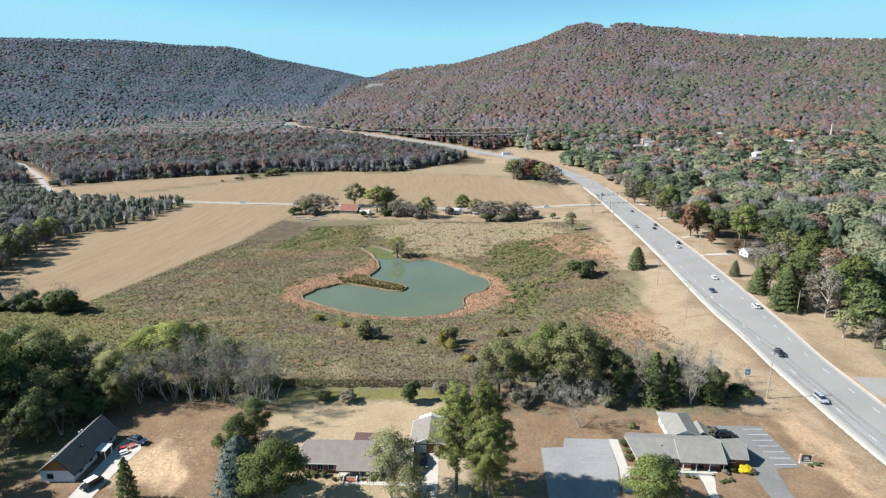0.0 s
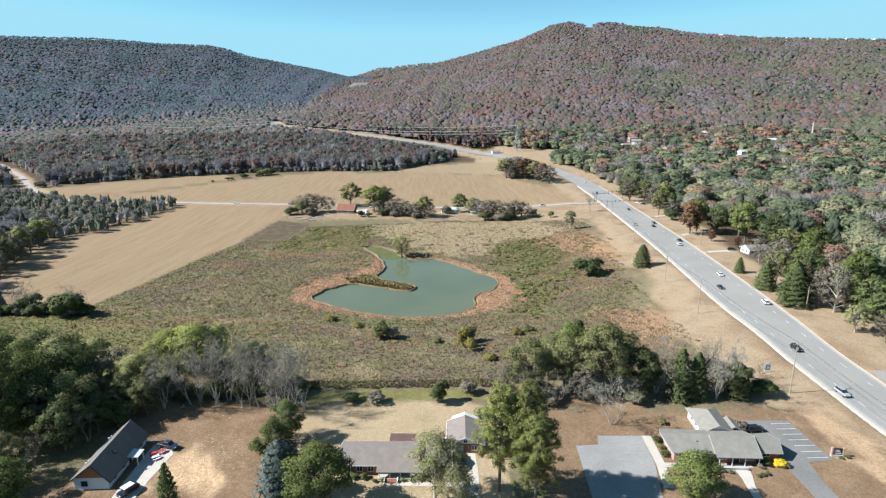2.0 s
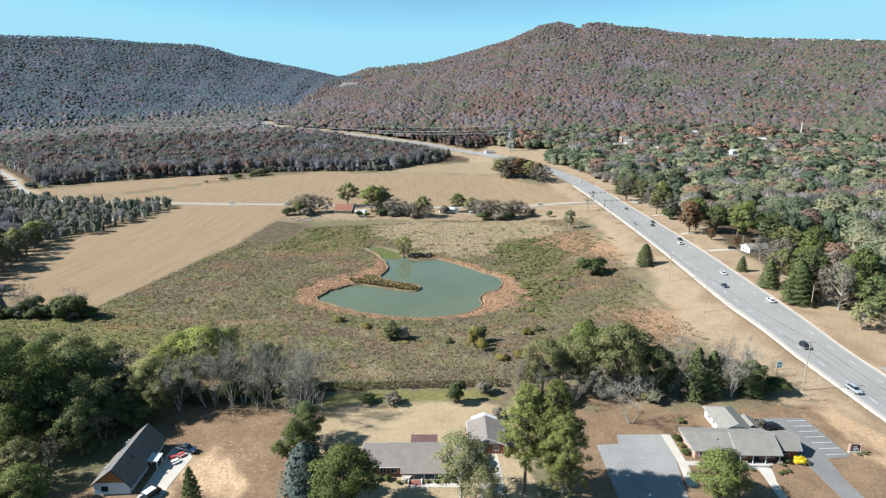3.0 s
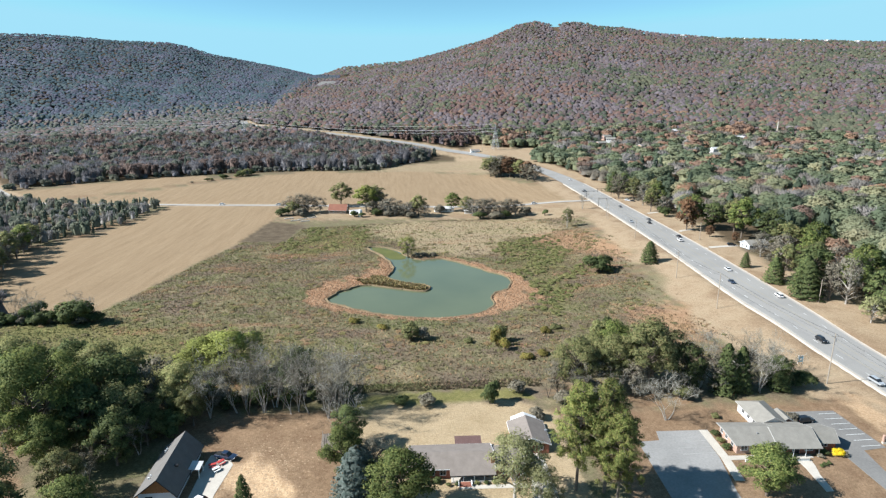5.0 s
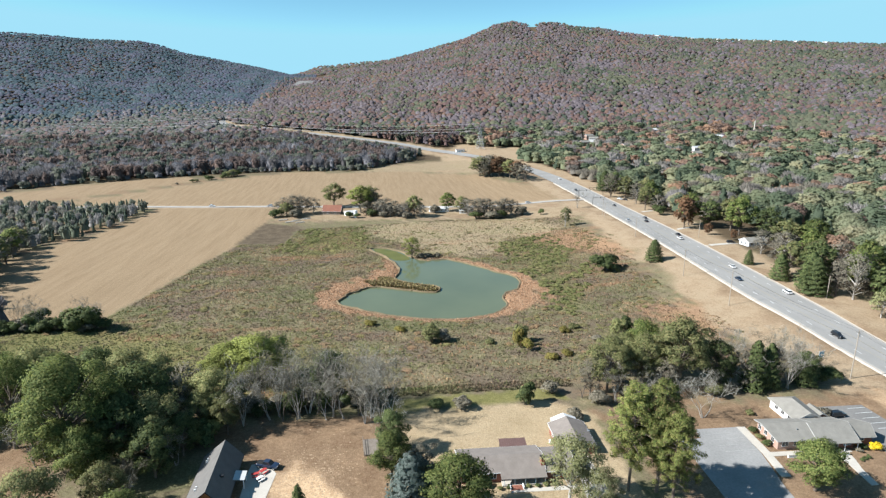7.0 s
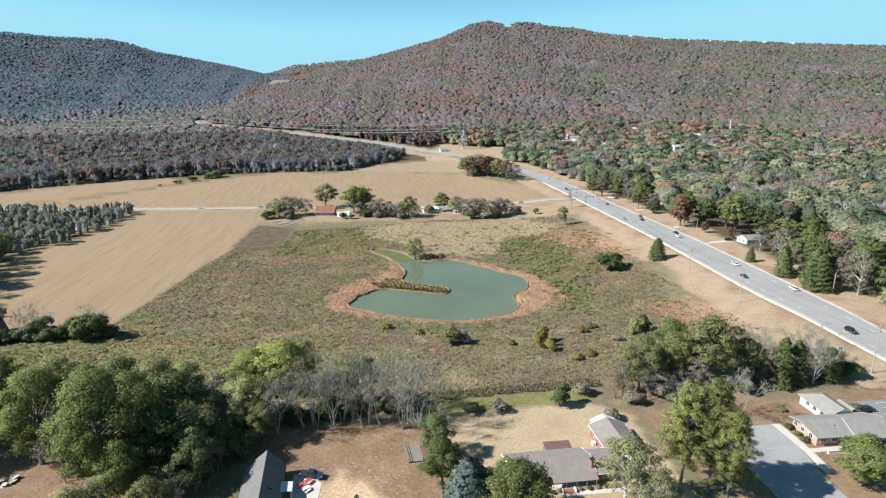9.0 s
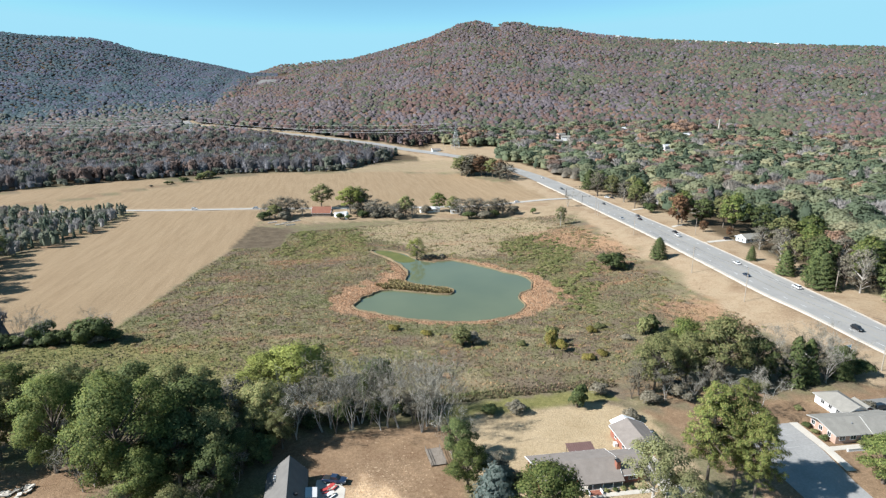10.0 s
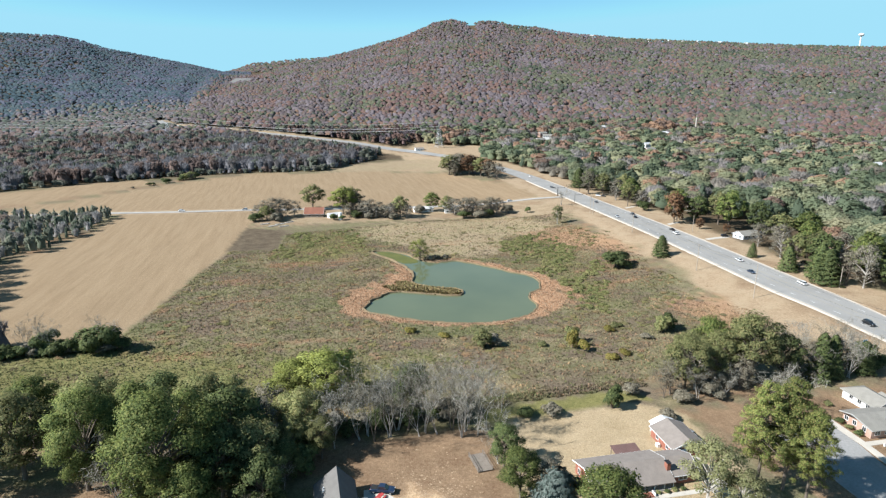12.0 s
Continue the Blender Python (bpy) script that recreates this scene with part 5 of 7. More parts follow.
def wood(name, x, y, tall, wide, material, label, seed, sprays=0, size=0.3, category="woods", z_off=0.0, below=None, tint=None, forms=((9, "round"),), fine=False):
    """One joined stand of many trees: a few models turned and scaled, each tree with a tint of its own, which also picks its form."""
    rnd = np.random.RandomState(seed)
    n = len(x)
    z = land(x, y) + z_off
    big = rnd.uniform(0, 1, n) ** 1.3
    w, tint = wide[0] + (wide[1] - wide[0]) * big, rnd.uniform(0, 1, n) if tint is None else tint
    h = tall[0] + (tall[1] - tall[0]) * np.clip(0.6 * big + rnd.uniform(0, 0.4, n), 0, 1)
    # tree tops cut down to fit the camera's view of what lies behind
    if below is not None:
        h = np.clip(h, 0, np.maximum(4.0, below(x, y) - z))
    form = np.array([min(k for k, (top, _) in enumerate(forms) if t <= top) for t in tint]) if n else np.zeros(0, int)
    pick, turn = rnd.randint(0, 6, n), rnd.uniform(0, 6.283, n)
    vs, fs, ts, ws, k = [], [], [], [], 0
    for which, (_, kind) in enumerate(forms):
        for i in range(6):
            if sprays:
                mv, mf, mo = far_crown(rnd, kind, int(sprays * (1.4 if kind == "twig" else 1)), size)
            else:
                mv, mf = mound_model(rnd, 6 if fine else 4, fine=fine)
                mo = unit(mv - (0, 0, 0.25))
            s = np.where((pick == i) & (form == which))[0]
            if not len(s):
                continue
            c, q = np.cos(turn[s])[:, None], np.sin(turn[s])[:, None]
            wide_s = (w[s] * (0.62 if kind == "cone" else 1.0))[:, None]
            vx = (mv[None, :, 0] * c - mv[None, :, 1] * q) * wide_s + x[s][:, None]
            vy = (mv[None, :, 0] * q + mv[None, :, 1] * c) * wide_s + y[s][:, None]
            vz = mv[None, :, 2] * h[s][:, None] + z[s][:, None]
            vs.append(np.stack([vx, vy, vz], -1).reshape(-1, 3))
            ws.append(np.stack([mo[None, :, 0] * c - mo[None, :, 1] * q, mo[None, :, 0] * q + mo[None, :, 1] * c, np.broadcast_to(mo[None, :, 2], vx.shape)], -1).reshape(-1, 3))
            ts.append(np.repeat(tint[s], len(mv)))
            fs.append((mf[None] + (np.arange(len(s)) * len(mv))[:, None, None]).reshape(-1, 3) + k)
            k += len(s) * len(mv)
    me = mesh_np(name, np.concatenate(vs), np.concatenate(fs), material, True)
    me.attributes.new("tint", "FLOAT", "POINT").data.foreach_set("value", np.concatenate(ts).astype(np.float32))
    me.attributes.new("out", "FLOAT_VECTOR", "POINT").data.foreach_set("vector", np.concatenate(ws).astype(np.float32).ravel())
    return tagged(part(name, me, None), label, category, kind="stuff")


def slope_trees(seed, az0, az1, r0, r1, gap0, gap1):
    """Points over a slope, closer together where it is nearer."""
    rnd = np.random.RandomState(seed)
    xs, ys, r = [], [], r0
    while r < r1:
        gap = gap0 + (gap1 - gap0) * (r - r0) / (r1 - r0)
        a = np.radians(np.arange(az0, az1, math.degrees(gap / r)))
        a = a + rnd.uniform(-0.9, 0.9, len(a)) * gap / r
        q = r + rnd.uniform(-0.9, 0.9, len(a)) * gap * 1.6
        xs.append(q * np.sin(a))
        ys.append(q * np.cos(a))
        r += gap * 1.6
    x, y = np.concatenate(xs), np.concatenate(ys)
    az = np.degrees(np.arctan2(x, y))
    ok = (from_line(ROAD, x, y) > 20) & (from_line([(-37, 1120), (-96, 1180), (-230, 1300), (-305, 1350), (-372, 1450)], x, y) > 24) & (from_line(CROSS, x, y) > 12) & ~((np.abs(az - 14.65) < 0.33) & (np.hypot(x, y) > 2780))
    return x[ok], y[ok]


HOUSE_SPOTS = [(330, 1008), (366, 1060), (372, 1098), (523, 1141), (451, 968), (487, 921), (440, 839), (608, 1052), (386, 968), (597, 597), (560, 900)]
GREEN_EAST = [(134, 150), (150, 190), (170, 195), (178, 240), (180, 275), (196, 290), (196, 370), (182, 395), (186, 440), (186, 500), (190, 560), (186, 650), (180, 740), (170, 830), (190, 900), (230, 985), (140, 1010), (120, 1190), (620, 1190), (900, 900), (1000, 560), (700, 300), (420, 150), (260, 110)]
x, y = scatter(GREEN_EAST, 17.2, 101, [[(180, 300), (205, 300), (205, 335), (180, 335)]])
for hx, hy in HOUSE_SPOTS:
    clear = (np.hypot(x - hx, y - hy) > 17) & ~((np.abs(x - hx * 0.965) < 13) & (y < hy) & (y > hy - 80))
    x, y = x[clear], y[clear]
seen = (np.degrees(np.arctan2(x + 60, y)) < 62)
x, y = x[seen], y[seen]
r = np.hypot(x, y)
upland = ease(760, 1080, y + 0.15 * x)
VALLEY_FORMS = ((0.1, "cone"), (0.44, "round"), (0.72, "twig"), (9, "round"))
tint = drifts(x, y, 150, 190, [(0.0, 0.12, 0.8), (0.12, 0.34, 1.6), (0.34, 0.43, 0.55), (0.46, 0.6, 0.3 + 0.3 * upland), (0.58, 0.72, 0.3), (0.76, 0.9, 0.2 + 0.9 * upland), (0.9, 1.0, 0.08 + 0.3 * upland)])
for k, (a, b, sprays, size) in enumerate(((0, 430, 1250, 0.034), (430, 720, 430, 0.055), (720, 9999, 105, 0.11))):
    s = (r >= a) & (r < b)
    wood("valley_wood", x[s], y[s], (11, 22), (17, 30), WOODS_VALLEY, "mixed green and autumn-brown wood with houses among it", 102 + 20 * k, sprays, size, tint=tint[s], forms=VALLEY_FORMS)
# bearing and range of the far highway from the middle of the camera's path
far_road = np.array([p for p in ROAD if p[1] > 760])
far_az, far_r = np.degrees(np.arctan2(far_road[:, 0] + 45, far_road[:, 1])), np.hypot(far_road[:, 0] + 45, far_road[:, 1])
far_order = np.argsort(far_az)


def road_sightline(x, y):
    """Highest treetop level that keeps the far highway in the camera's sight line."""
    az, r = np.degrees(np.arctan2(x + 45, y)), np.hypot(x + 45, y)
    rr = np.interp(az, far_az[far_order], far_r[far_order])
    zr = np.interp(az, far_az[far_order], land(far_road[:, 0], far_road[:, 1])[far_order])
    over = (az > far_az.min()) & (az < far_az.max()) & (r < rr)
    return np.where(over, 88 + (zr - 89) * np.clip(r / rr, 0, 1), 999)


NORTH_WOOD = [(-520, 640), (-440, 662), (-350, 726), (-264, 768), (-190, 790), (-100, 792), (-60, 792), (-22, 852), (20, 905), (40, 960), (30, 1040), (-60, 1120), (-180, 1180), (-700, 1180), (-760, 900)]
x, y = scatter(NORTH_WOOD, 9.6, 104)
low = (from_line([(63, 992), (17, 1060), (-96, 1180), (-230, 1300), (-305, 1350)], x, y) > 45) & ((from_line(CROSS, x, y) > 16) | (x > -360))
x, y = x[low], y[low]
CREEK_FORMS = ((0.1, "cone"), (0.46, "round"), (0.74, "twig"), (9, "round"))
tint = drifts(x, y, 160, 150, [(0.0, 0.14, 0.25), (0.14, 0.44, 0.75), (0.48, 0.62, 1.1), (0.6, 0.74, 0.8), (0.78, 0.92, 0.9), (0.92, 1.0, 0.2)])
r = np.hypot(x, y)
for k, (a, b, sprays, size) in enumerate(((0, 900, 110, 0.095), (900, 9999, 32, 0.19))):
    s = (r >= a) & (r < b)
    wood("creek_wood", x[s], y[s], (13, 21), (10, 18), WOODS_CREEK, "grey-brown half-leafless wood behind the fields", 105 + 20 * k, sprays, size, below=road_sightline, tint=tint[s], forms=CREEK_FORMS)
WEST_WOOD = [(-196, 250), (-222, 268), (-238, 300), (-249, 327), (-262, 362), (-268, 392), (-285, 425), (-420, 520), (-520, 600), (-700, 560), (-600, 200), (-330, 170), (-215, 190)]
x, y = scatter(WEST_WOOD, 9.6, 106)
s = np.degrees(np.arctan2(x, y)) > -42
x, y = x[s], y[s]
tint = drifts(x, y, 170, 60, [(0.0, 0.12, 0.5), (0.14, 0.42, 1.0), (0.48, 0.62, 0.8), (0.6, 0.74, 0.7), (0.78, 0.9, 0.15)])
wood("west_wood", x, y, (11, 18), (10, 16), WOODS_CREEK, "dark olive-grey mixed wood west of the fields", 107, 150, 0.09, tint=tint, forms=CREEK_FORMS)
PINE_WOOD = [(-264, 404), (-249, 430), (-239, 471), (-234, 505), (-232, 536), (-262, 548), (-300, 545), (-345, 558), (-385, 574), (-446, 632), (-520, 640), (-520, 540), (-420, 470), (-320, 425)]
x, y = scatter(PINE_WOOD, 7.0, 108)
tint = drifts(x, y, 180, 45, [(0.0, 0.2, 1.0), (0.2, 0.45, 0.9), (0.5, 0.74, 1.1), (0.9, 1.0, 0.06)])
wood("pine_wood", x, y, (6, 12), (5, 9), WOODS_PINE, "stand of young grey-green trees beside the field", 109, 110, 0.1, tint=tint, forms=((0.26, "cone"), (0.46, "round"), (0.74, "twig"), (9, "round")))
x, y = slope_trees(110, -14.2, 52, 1190, 2985, 7.6, 10.8)
az, r = np.degrees(np.arctan2(x, y)), np.hypot(x, y)
side = az > -14.2 + 7.6 * np.clip((r - 1350) / 1550, 0, 1) + np.random.RandomState(8).normal(0, 0.5, len(r))
xw, yw = x[~side], y[~side]
x, y, az, r = x[side], y[side], az[side], r[side]
foot, east, near = ease(1900, 1250, r), ease(16, 36, az), ease(1520, 1190, r)
tint = drifts(x, y, 190, 420, [(0.0, 0.16, 0.3 + 0.35 * east + 0.5 * near), (0.14, 0.34, 0.55 + 0.9 * east + 0.8 * near), (0.42, 0.56, 1.2 - 0.6 * east), (0.56, 0.7, 1.0 - 0.5 * east), (0.74, 0.88, 0.6 + 0.9 * foot - 0.3 * east), (0.88, 1.0, 0.12 + 0.25 * foot)])
for k, (a, b) in enumerate(((0, 1600), (1600, 9999))):
    s = (r >= a) & (r < b)
    wood("mountain_wood", x[s], y[s], (9, 14), (7.5, 13.5), WOODS_EAST, "rust, mauve and olive autumn woods on the mountain", 111 + 30 * k, tint=tint[s], fine=k == 0)
x, y = scatter([(-240, 1330), (-96, 1205), (17, 1085), (72, 1012), (112, 1060), (150, 1030), (235, 1000), (240, 1200), (-60, 1260)], 10, 117)
tint = drifts(x, y, 200, 120, [(0.05, 0.3, 0.5), (0.42, 0.7, 1.2), (0.74, 0.95, 1.2)])
wood("mountain_wood", x, y, (11, 17), (10, 17), WOODS_EAST, "rust and olive autumn woods at the foot of the mountain", 118, 40, 0.15, tint=tint)
x, y = slope_trees(112, -41, -5, 1190, 3640, 8.2, 11.4)
az, r = np.degrees(np.arctan2(x, y)), np.hypot(x, y)
s = (az < -14.2) | (r > 2990)
x, y = np.concatenate([x[s], xw]), np.concatenate([y[s], yw])
r, az = np.hypot(x, y), np.degrees(np.arctan2(x, y))
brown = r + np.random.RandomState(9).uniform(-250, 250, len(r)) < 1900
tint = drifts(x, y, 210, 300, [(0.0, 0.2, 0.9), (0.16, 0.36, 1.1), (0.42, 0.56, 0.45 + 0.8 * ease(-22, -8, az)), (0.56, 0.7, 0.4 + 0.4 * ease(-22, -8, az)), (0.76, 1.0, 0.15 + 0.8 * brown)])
wood("foothill_wood", x[brown], y[brown], (10, 15), (8, 13.5), WOODS_BARE, "brown autumn woods on the foothills", 116, tint=tint[brown], fine=True)
wood("ridge_wood", x[~brown], y[~brown], (8, 12.5), (8.5, 14.5), WOODS_WEST_HAZED, "autumn woods on the long ridge, blue-green with painted haze", 113, tint=tint[~brown])
x, y = slope_trees(114, -9, 4, 3700, 4320, 18, 20)
wood("far_wood", x, y, (10, 18), (16, 22), WOODS_EAST, "far brown woods beyond the pass", 115)
# hedge between the fields: a few bushes, closing up towards the wood
for f, tall, kind in ((0.34, 3.0, "bush_bare"), (0.5, 4.5, "bush_dark"), (0.54, 3.8, "bush_olive"), (0.67, 6.5, "bush_dark"), (0.7, 5.0, "bush_dark"), (0.82, 4.5, "bush_olive"), (0.86, 7.5, "bush_dark"), (0.89, 9.0, "bush_olive"), (0.93, 8.0, "bush_bare"), (0.96, 10.5, "bush_olive"), (1.0, 9.0, "bush_dark")):
    plant(kind, -285 + 78 * f, 655 + 100 * f, tall, 1.4, group="hedge between the fields")
edge_line = smooth_line([(-430, 650), (-400, 690), (-350, 722), (-264, 764), (-190, 786), (-100, 789), (-62, 790), (-24, 846), (18, 900)], 3.5)
rnd = np.random.RandomState(130)
x, y = edge_line[:, 0] + rnd.uniform(-6, 6, len(edge_line)), edge_line[:, 1] + rnd.uniform(-4, 7, len(edge_line))
wood("hedgerow", x, y, (3.5, 10), (5, 12), WOODS_CREEK, "olive and grey bushes along the edge of the wood", 131, 90, 0.11, tint=drifts(x, y, 220, 60, [(0.1, 0.3, 1.0), (0.3, 0.44, 0.8), (0.5, 0.72, 0.9), (0.8, 0.95, 0.15)]), forms=CREEK_FORMS)


# ---- marsh growth ----
def tufts(name, count, box, keep, tall, material, label, seed, blades=3, lean=0.5, bias=None):
    rnd = np.random.RandomState(seed)
    x, y = rnd.uniform(box[0], box[1], count), rnd.uniform(box[2], box[3], count)
    ok = keep(x, y)
    x, y = x[ok], y[ok]
    n = len(x)
    p = np.stack([x, y, land(x, y) - 0.08], -1)
    h = rnd.uniform(*tall, n)
    vs = []
    for k in range(blades):
        a = rnd.uniform(0, 6.283, n)
        d = np.stack([np.cos(a), np.sin(a), np.zeros(n)], -1)
        w = np.stack([-np.sin(a), np.cos(a), np.zeros(n)], -1) * (h * rnd.uniform(0.35, 0.7, n))[:, None]
        o = p + d * (0.18 * h)[:, None]
        up = d * (h * lean * rnd.uniform(0.2, 1.2, n))[:, None] + np.stack([0 * h, 0 * h, h], -1)
        vs.append(np.stack([o - w, o + w, o + up + w * rnd.uniform(-0.9, 0.9, n)[:, None]], 1))
    v = np.concatenate(vs, 1).reshape(-1, 3)
    me = mesh_np(name, v, np.arange(len(v)).reshape(-1, 3), material)
    me.attributes.new("tint", "FLOAT", "POINT").data.foreach_set("value", np.repeat(rnd.uniform(0, 1, n) + (bias(x, y) if bias else 0), 3 * blades).astype(np.float32))
    tagged(part(name, me, None), label, "weeds", kind="stuff")


def in_marsh(x, y):
    ok = (y > 165 + 0.02 * x) & (from_line(ROAD, x, y) > 41 + 4 * waves(x, y, 40, 9) + 3 * np.sin(x * 91.7 + y * 47.3) + 4 * waves(x, y, 9, 14)) & (inside(POND_EDGE[::3], x, y) < -2.5)
    for q in (FIELD_WEST, GARDEN, MOWN):
        ok &= inside(q, x, y) < -1
    ok &= rim_of(x, y, inside(POND_EDGE[::3], x, y)) < 0.5
    ok &= (inside(STRAW, x, y) < 2 + 6 * waves(x, y, 20, 71)) | (np.sin(x * 91.7 + y * 47.3) > 0.55)
    return ok & (y < 462 - 0.2 * np.abs(x - 10))


tufts("marsh_weeds", 190000, (-260, 110, 168, 465), in_marsh, (0.22, 0.7), MARSH, "tangle of dry brown, olive and rusty marsh weeds", 120, 2, 1.1, lambda x, y: 0.12 + 0.3 * waves(x, y, 40, 82) - 0.8 * soft(GREENER, x, y, 25, 10) + 0.9 * soft(RED_WEED, x, y, 14, 10) + 0.8 * soft(ORANGE_STRIP, x, y, 12, 8))
rnd = np.random.RandomState(121)
x, y = rnd.uniform(-240, 108, 4800), rnd.uniform(178, 428, 4800)
ok = in_marsh(x, y) & (waves(x, y, 34, 44) > 0.0)
wood("marsh_brush", x[ok], y[ok], (0.4, 1.15), (1.4, 4.6), BRUSH, "low clumps of olive and rust marsh brush", 122, 26, 0.17, "weeds", -0.3)
x, y = rnd.uniform(20, 75, 1500), rnd.uniform(228, 392, 1500)
ok = in_marsh(x, y) & (inside(GREEN_BAND, x, y) + 9 * waves(x, y, 24, 61) > 0)
wood("green_brush", x[ok], y[ok], (0.7, 1.6), (1.8, 4.0), GREEN_BRUSH, "drift of low dark green brush beside the pond", 126, 26, 0.17, "weeds", -0.2)
x, y = rnd.uniform(-115, -50, 900), rnd.uniform(365, 440, 900)
ok = in_marsh(x, y) & (waves(x, y, 24, 62) > 0.15)
wood("green_brush", x[ok], y[ok], (0.6, 1.4), (1.8, 4.0), GREEN_BRUSH, "drift of low green brush by the tilled plot", 127, 26, 0.17, "weeds", -0.2)
REED = leafage("reeds", [(0.33, 0.2, 0.12), (0.42, 0.275, 0.17), (0.5, 0.37, 0.245)], 0.2, 0.2, 0.95)
tufts("reeds", 90000, (-95, 55, 222, 350), lambda x, y: (lambda d: (d < -1.0) & (rim_of(x, y, d) > 0.4))(inside(POND_EDGE[::3], x, y)), (0.2, 0.5), REED, "rust-coloured reeds round the pond", 123, 2, 0.9)

SPIT_REED = leafage("spit_reeds", [(0.14, 0.105, 0.056), (0.24, 0.18, 0.085), (0.28, 0.25, 0.105), (0.36, 0.24, 0.13)], 0.2, 0.15, 0.95)
SPIT = [(-58, 300), (-49, 284), (-22, 272), (-15, 275), (-16, 285), (-34, 293), (-48, 304)]
tufts("spit_reeds", 16000, (-60, 10, 255, 300), lambda x, y: (lambda d: (d < -0.7) & (d > -9) & (inside(SPIT, x, y) > 0))(inside(POND_EDGE[::3], x, y)), (0.5, 1.1), SPIT_REED, "dark brown reeds along the spit in the pond", 124, 3, 0.9)
CLOD = surface("dirt_clods", (0.26, 0.175, 0.105), (0.42, 0.31, 0.2), 0.5, 6, 0.95, local=False)
rnd = np.random.RandomState(140)
x, y = rnd.normal(-67, 5.5, 620), rnd.normal(127, 8, 620)
ok = inside(YARD_DIRT, x, y) > 2
wood("dirt_clods", x[ok], y[ok], (0.04, 0.14), (0.12, 0.4), CLOD, "pale crumbled dirt clods on the bare yard", 141, category="dirt", z_off=-0.04)
tufts("tall_weeds", 2600, (-52, 8, 162.8, 169.5), lambda x, y: y > 164.2 + 0.5 * np.sin(x * 0.7), (0.3, 0.8), MARSH, "ragged edge of tall dry weeds above the mown strip", 142, 3, 0.5)


# ---- buildings ----
def roof_slab(bm, a, b, c, d, thick=0.16):
    """A sloping slab over four corners, given in order round it."""
    lo = [bm.verts.new(Vector(p) - Vector((0, 0, thick))) for p in (a, b, c, d)]
    hi = [bm.verts.new(p) for p in (a, b, c, d)]
    bm.faces.new(hi)
    bm.faces.new(lo[::-1])
    for i in range(4):
        bm.faces.new((lo[i], lo[(i + 1) % 4], hi[(i + 1) % 4], hi[i]))
    return bm


def gabled(parent, u0, u1, v0, v1, eave, ridge, walls, roof, along="x", over=0.5, ends=None, trim=WHITE, hip=(0, 0), ridge_v=None, base=-0.4, prow=0.0):
    """A block with a pitched roof: u runs along the ridge, v across it. hip: how far each end of the ridge is drawn in; prow: how far its first end juts out."""
    turn = Matrix.Identity(4) if along == "x" else Matrix.Rotation(radians(90), 4, "Z")
    mid = (v0 + v1) / 2 if ridge_v is None else ridge_v
    bm = bmesh.new()
    block(bm, u0, u1, v0, v1, base, eave)
    bm.transform(turn)
    part("wall", bm, walls, parent)
    drop = (ridge - eave) / max(0.1, mid - v0) * over
    drop2 = (ridge - eave) / max(0.1, v1 - mid) * over
    lo = min(drop, drop2)
    e0, e1, vv0, vv1 = u0 - over, u1 + over, v0 - over, v1 + over
    r0, r1 = (u0 + hip[0] if hip[0] else e0 - prow), (u1 - hip[1] if hip[1] else e1)
    top = ridge + 0.14
    slopes = [((e0, vv0, eave - drop + 0.14), (e1, vv0, eave - drop + 0.14), (r1, mid, top), (r0, mid, top)),
              ((e1, vv1, eave - drop2 + 0.14), (e0, vv1, eave - drop2 + 0.14), (r0, mid, top), (r1, mid, top))]
    for q in slopes:
        bm = roof_slab(bmesh.new(), *q)
        bm.transform(turn)
        part("roof_slope", bm, roof, parent)
    for k, (u, h, e, r) in enumerate(((u0, hip[0], e0, r0), (u1, hip[1], e1, r1))):
        bm = bmesh.new()
        if h:
            z = eave - lo + 0.14
            f = [bm.verts.new(p) for p in ((e, vv0, z), (e, vv1, z), (r, mid, top + 0.01))]
            bm.faces.new(f)
            g = [bm.verts.new(Vector(v.co) - Vector((0, 0, 0.15))) for v in f]
            bm.faces.new(g[::-1])
            for i in range(3):
                bm.faces.new((g[i], g[(i + 1) % 3], f[(i + 1) % 3], f[i]))
            bm.transform(turn)
            part("roof_hip", bm, roof, parent)
        else:
            s = 0.004 if k else -0.004
            w = 0.12 if k else -0.12
            a = [bm.verts.new((u + s, v0, eave)), bm.verts.new((u + s, v1, eave)), bm.verts.new((u + s, mid, ridge - 0.02))]
            b = [bm.verts.new((u - w, v0, eave)), bm.verts.new((u - w, v1, eave)), bm.verts.new((u - w, mid, ridge - 0.02))]
            bm.faces.new(a)
            bm.faces.new(b[::-1])
            for i in range(3):
                bm.faces.new((a[i], b[i], b[(i + 1) % 3], a[(i + 1) % 3]))
            bm.transform(turn)
            part("gable", bm, ends or walls, parent)
            for vv, dr in ((vv0, drop), (vv1, drop2)):
                bm = bmesh.new()
                roof_slab(bm, (e - 0.02, vv, eave - dr + 0.17), (e + 0.02 + 0.03, vv, eave - dr + 0.17), (r + 0.05, mid, top + 0.03), (r - 0.02, mid, top + 0.03), 0.26)
                bm.transform(turn)
                part("bargeboard", bm, trim, parent)
    for vv, dr, sgn in ((vv0, drop, -1), (vv1, drop2, 1)):
        bm = block(bmesh.new(), e0, e1, vv + sgn * 0.02 - 0.05, vv + sgn * 0.02 + 0.05, eave - dr - 0.04, eave - dr + 0.1)
        bm.transform(turn)
        part("gutter", bm, trim, parent)


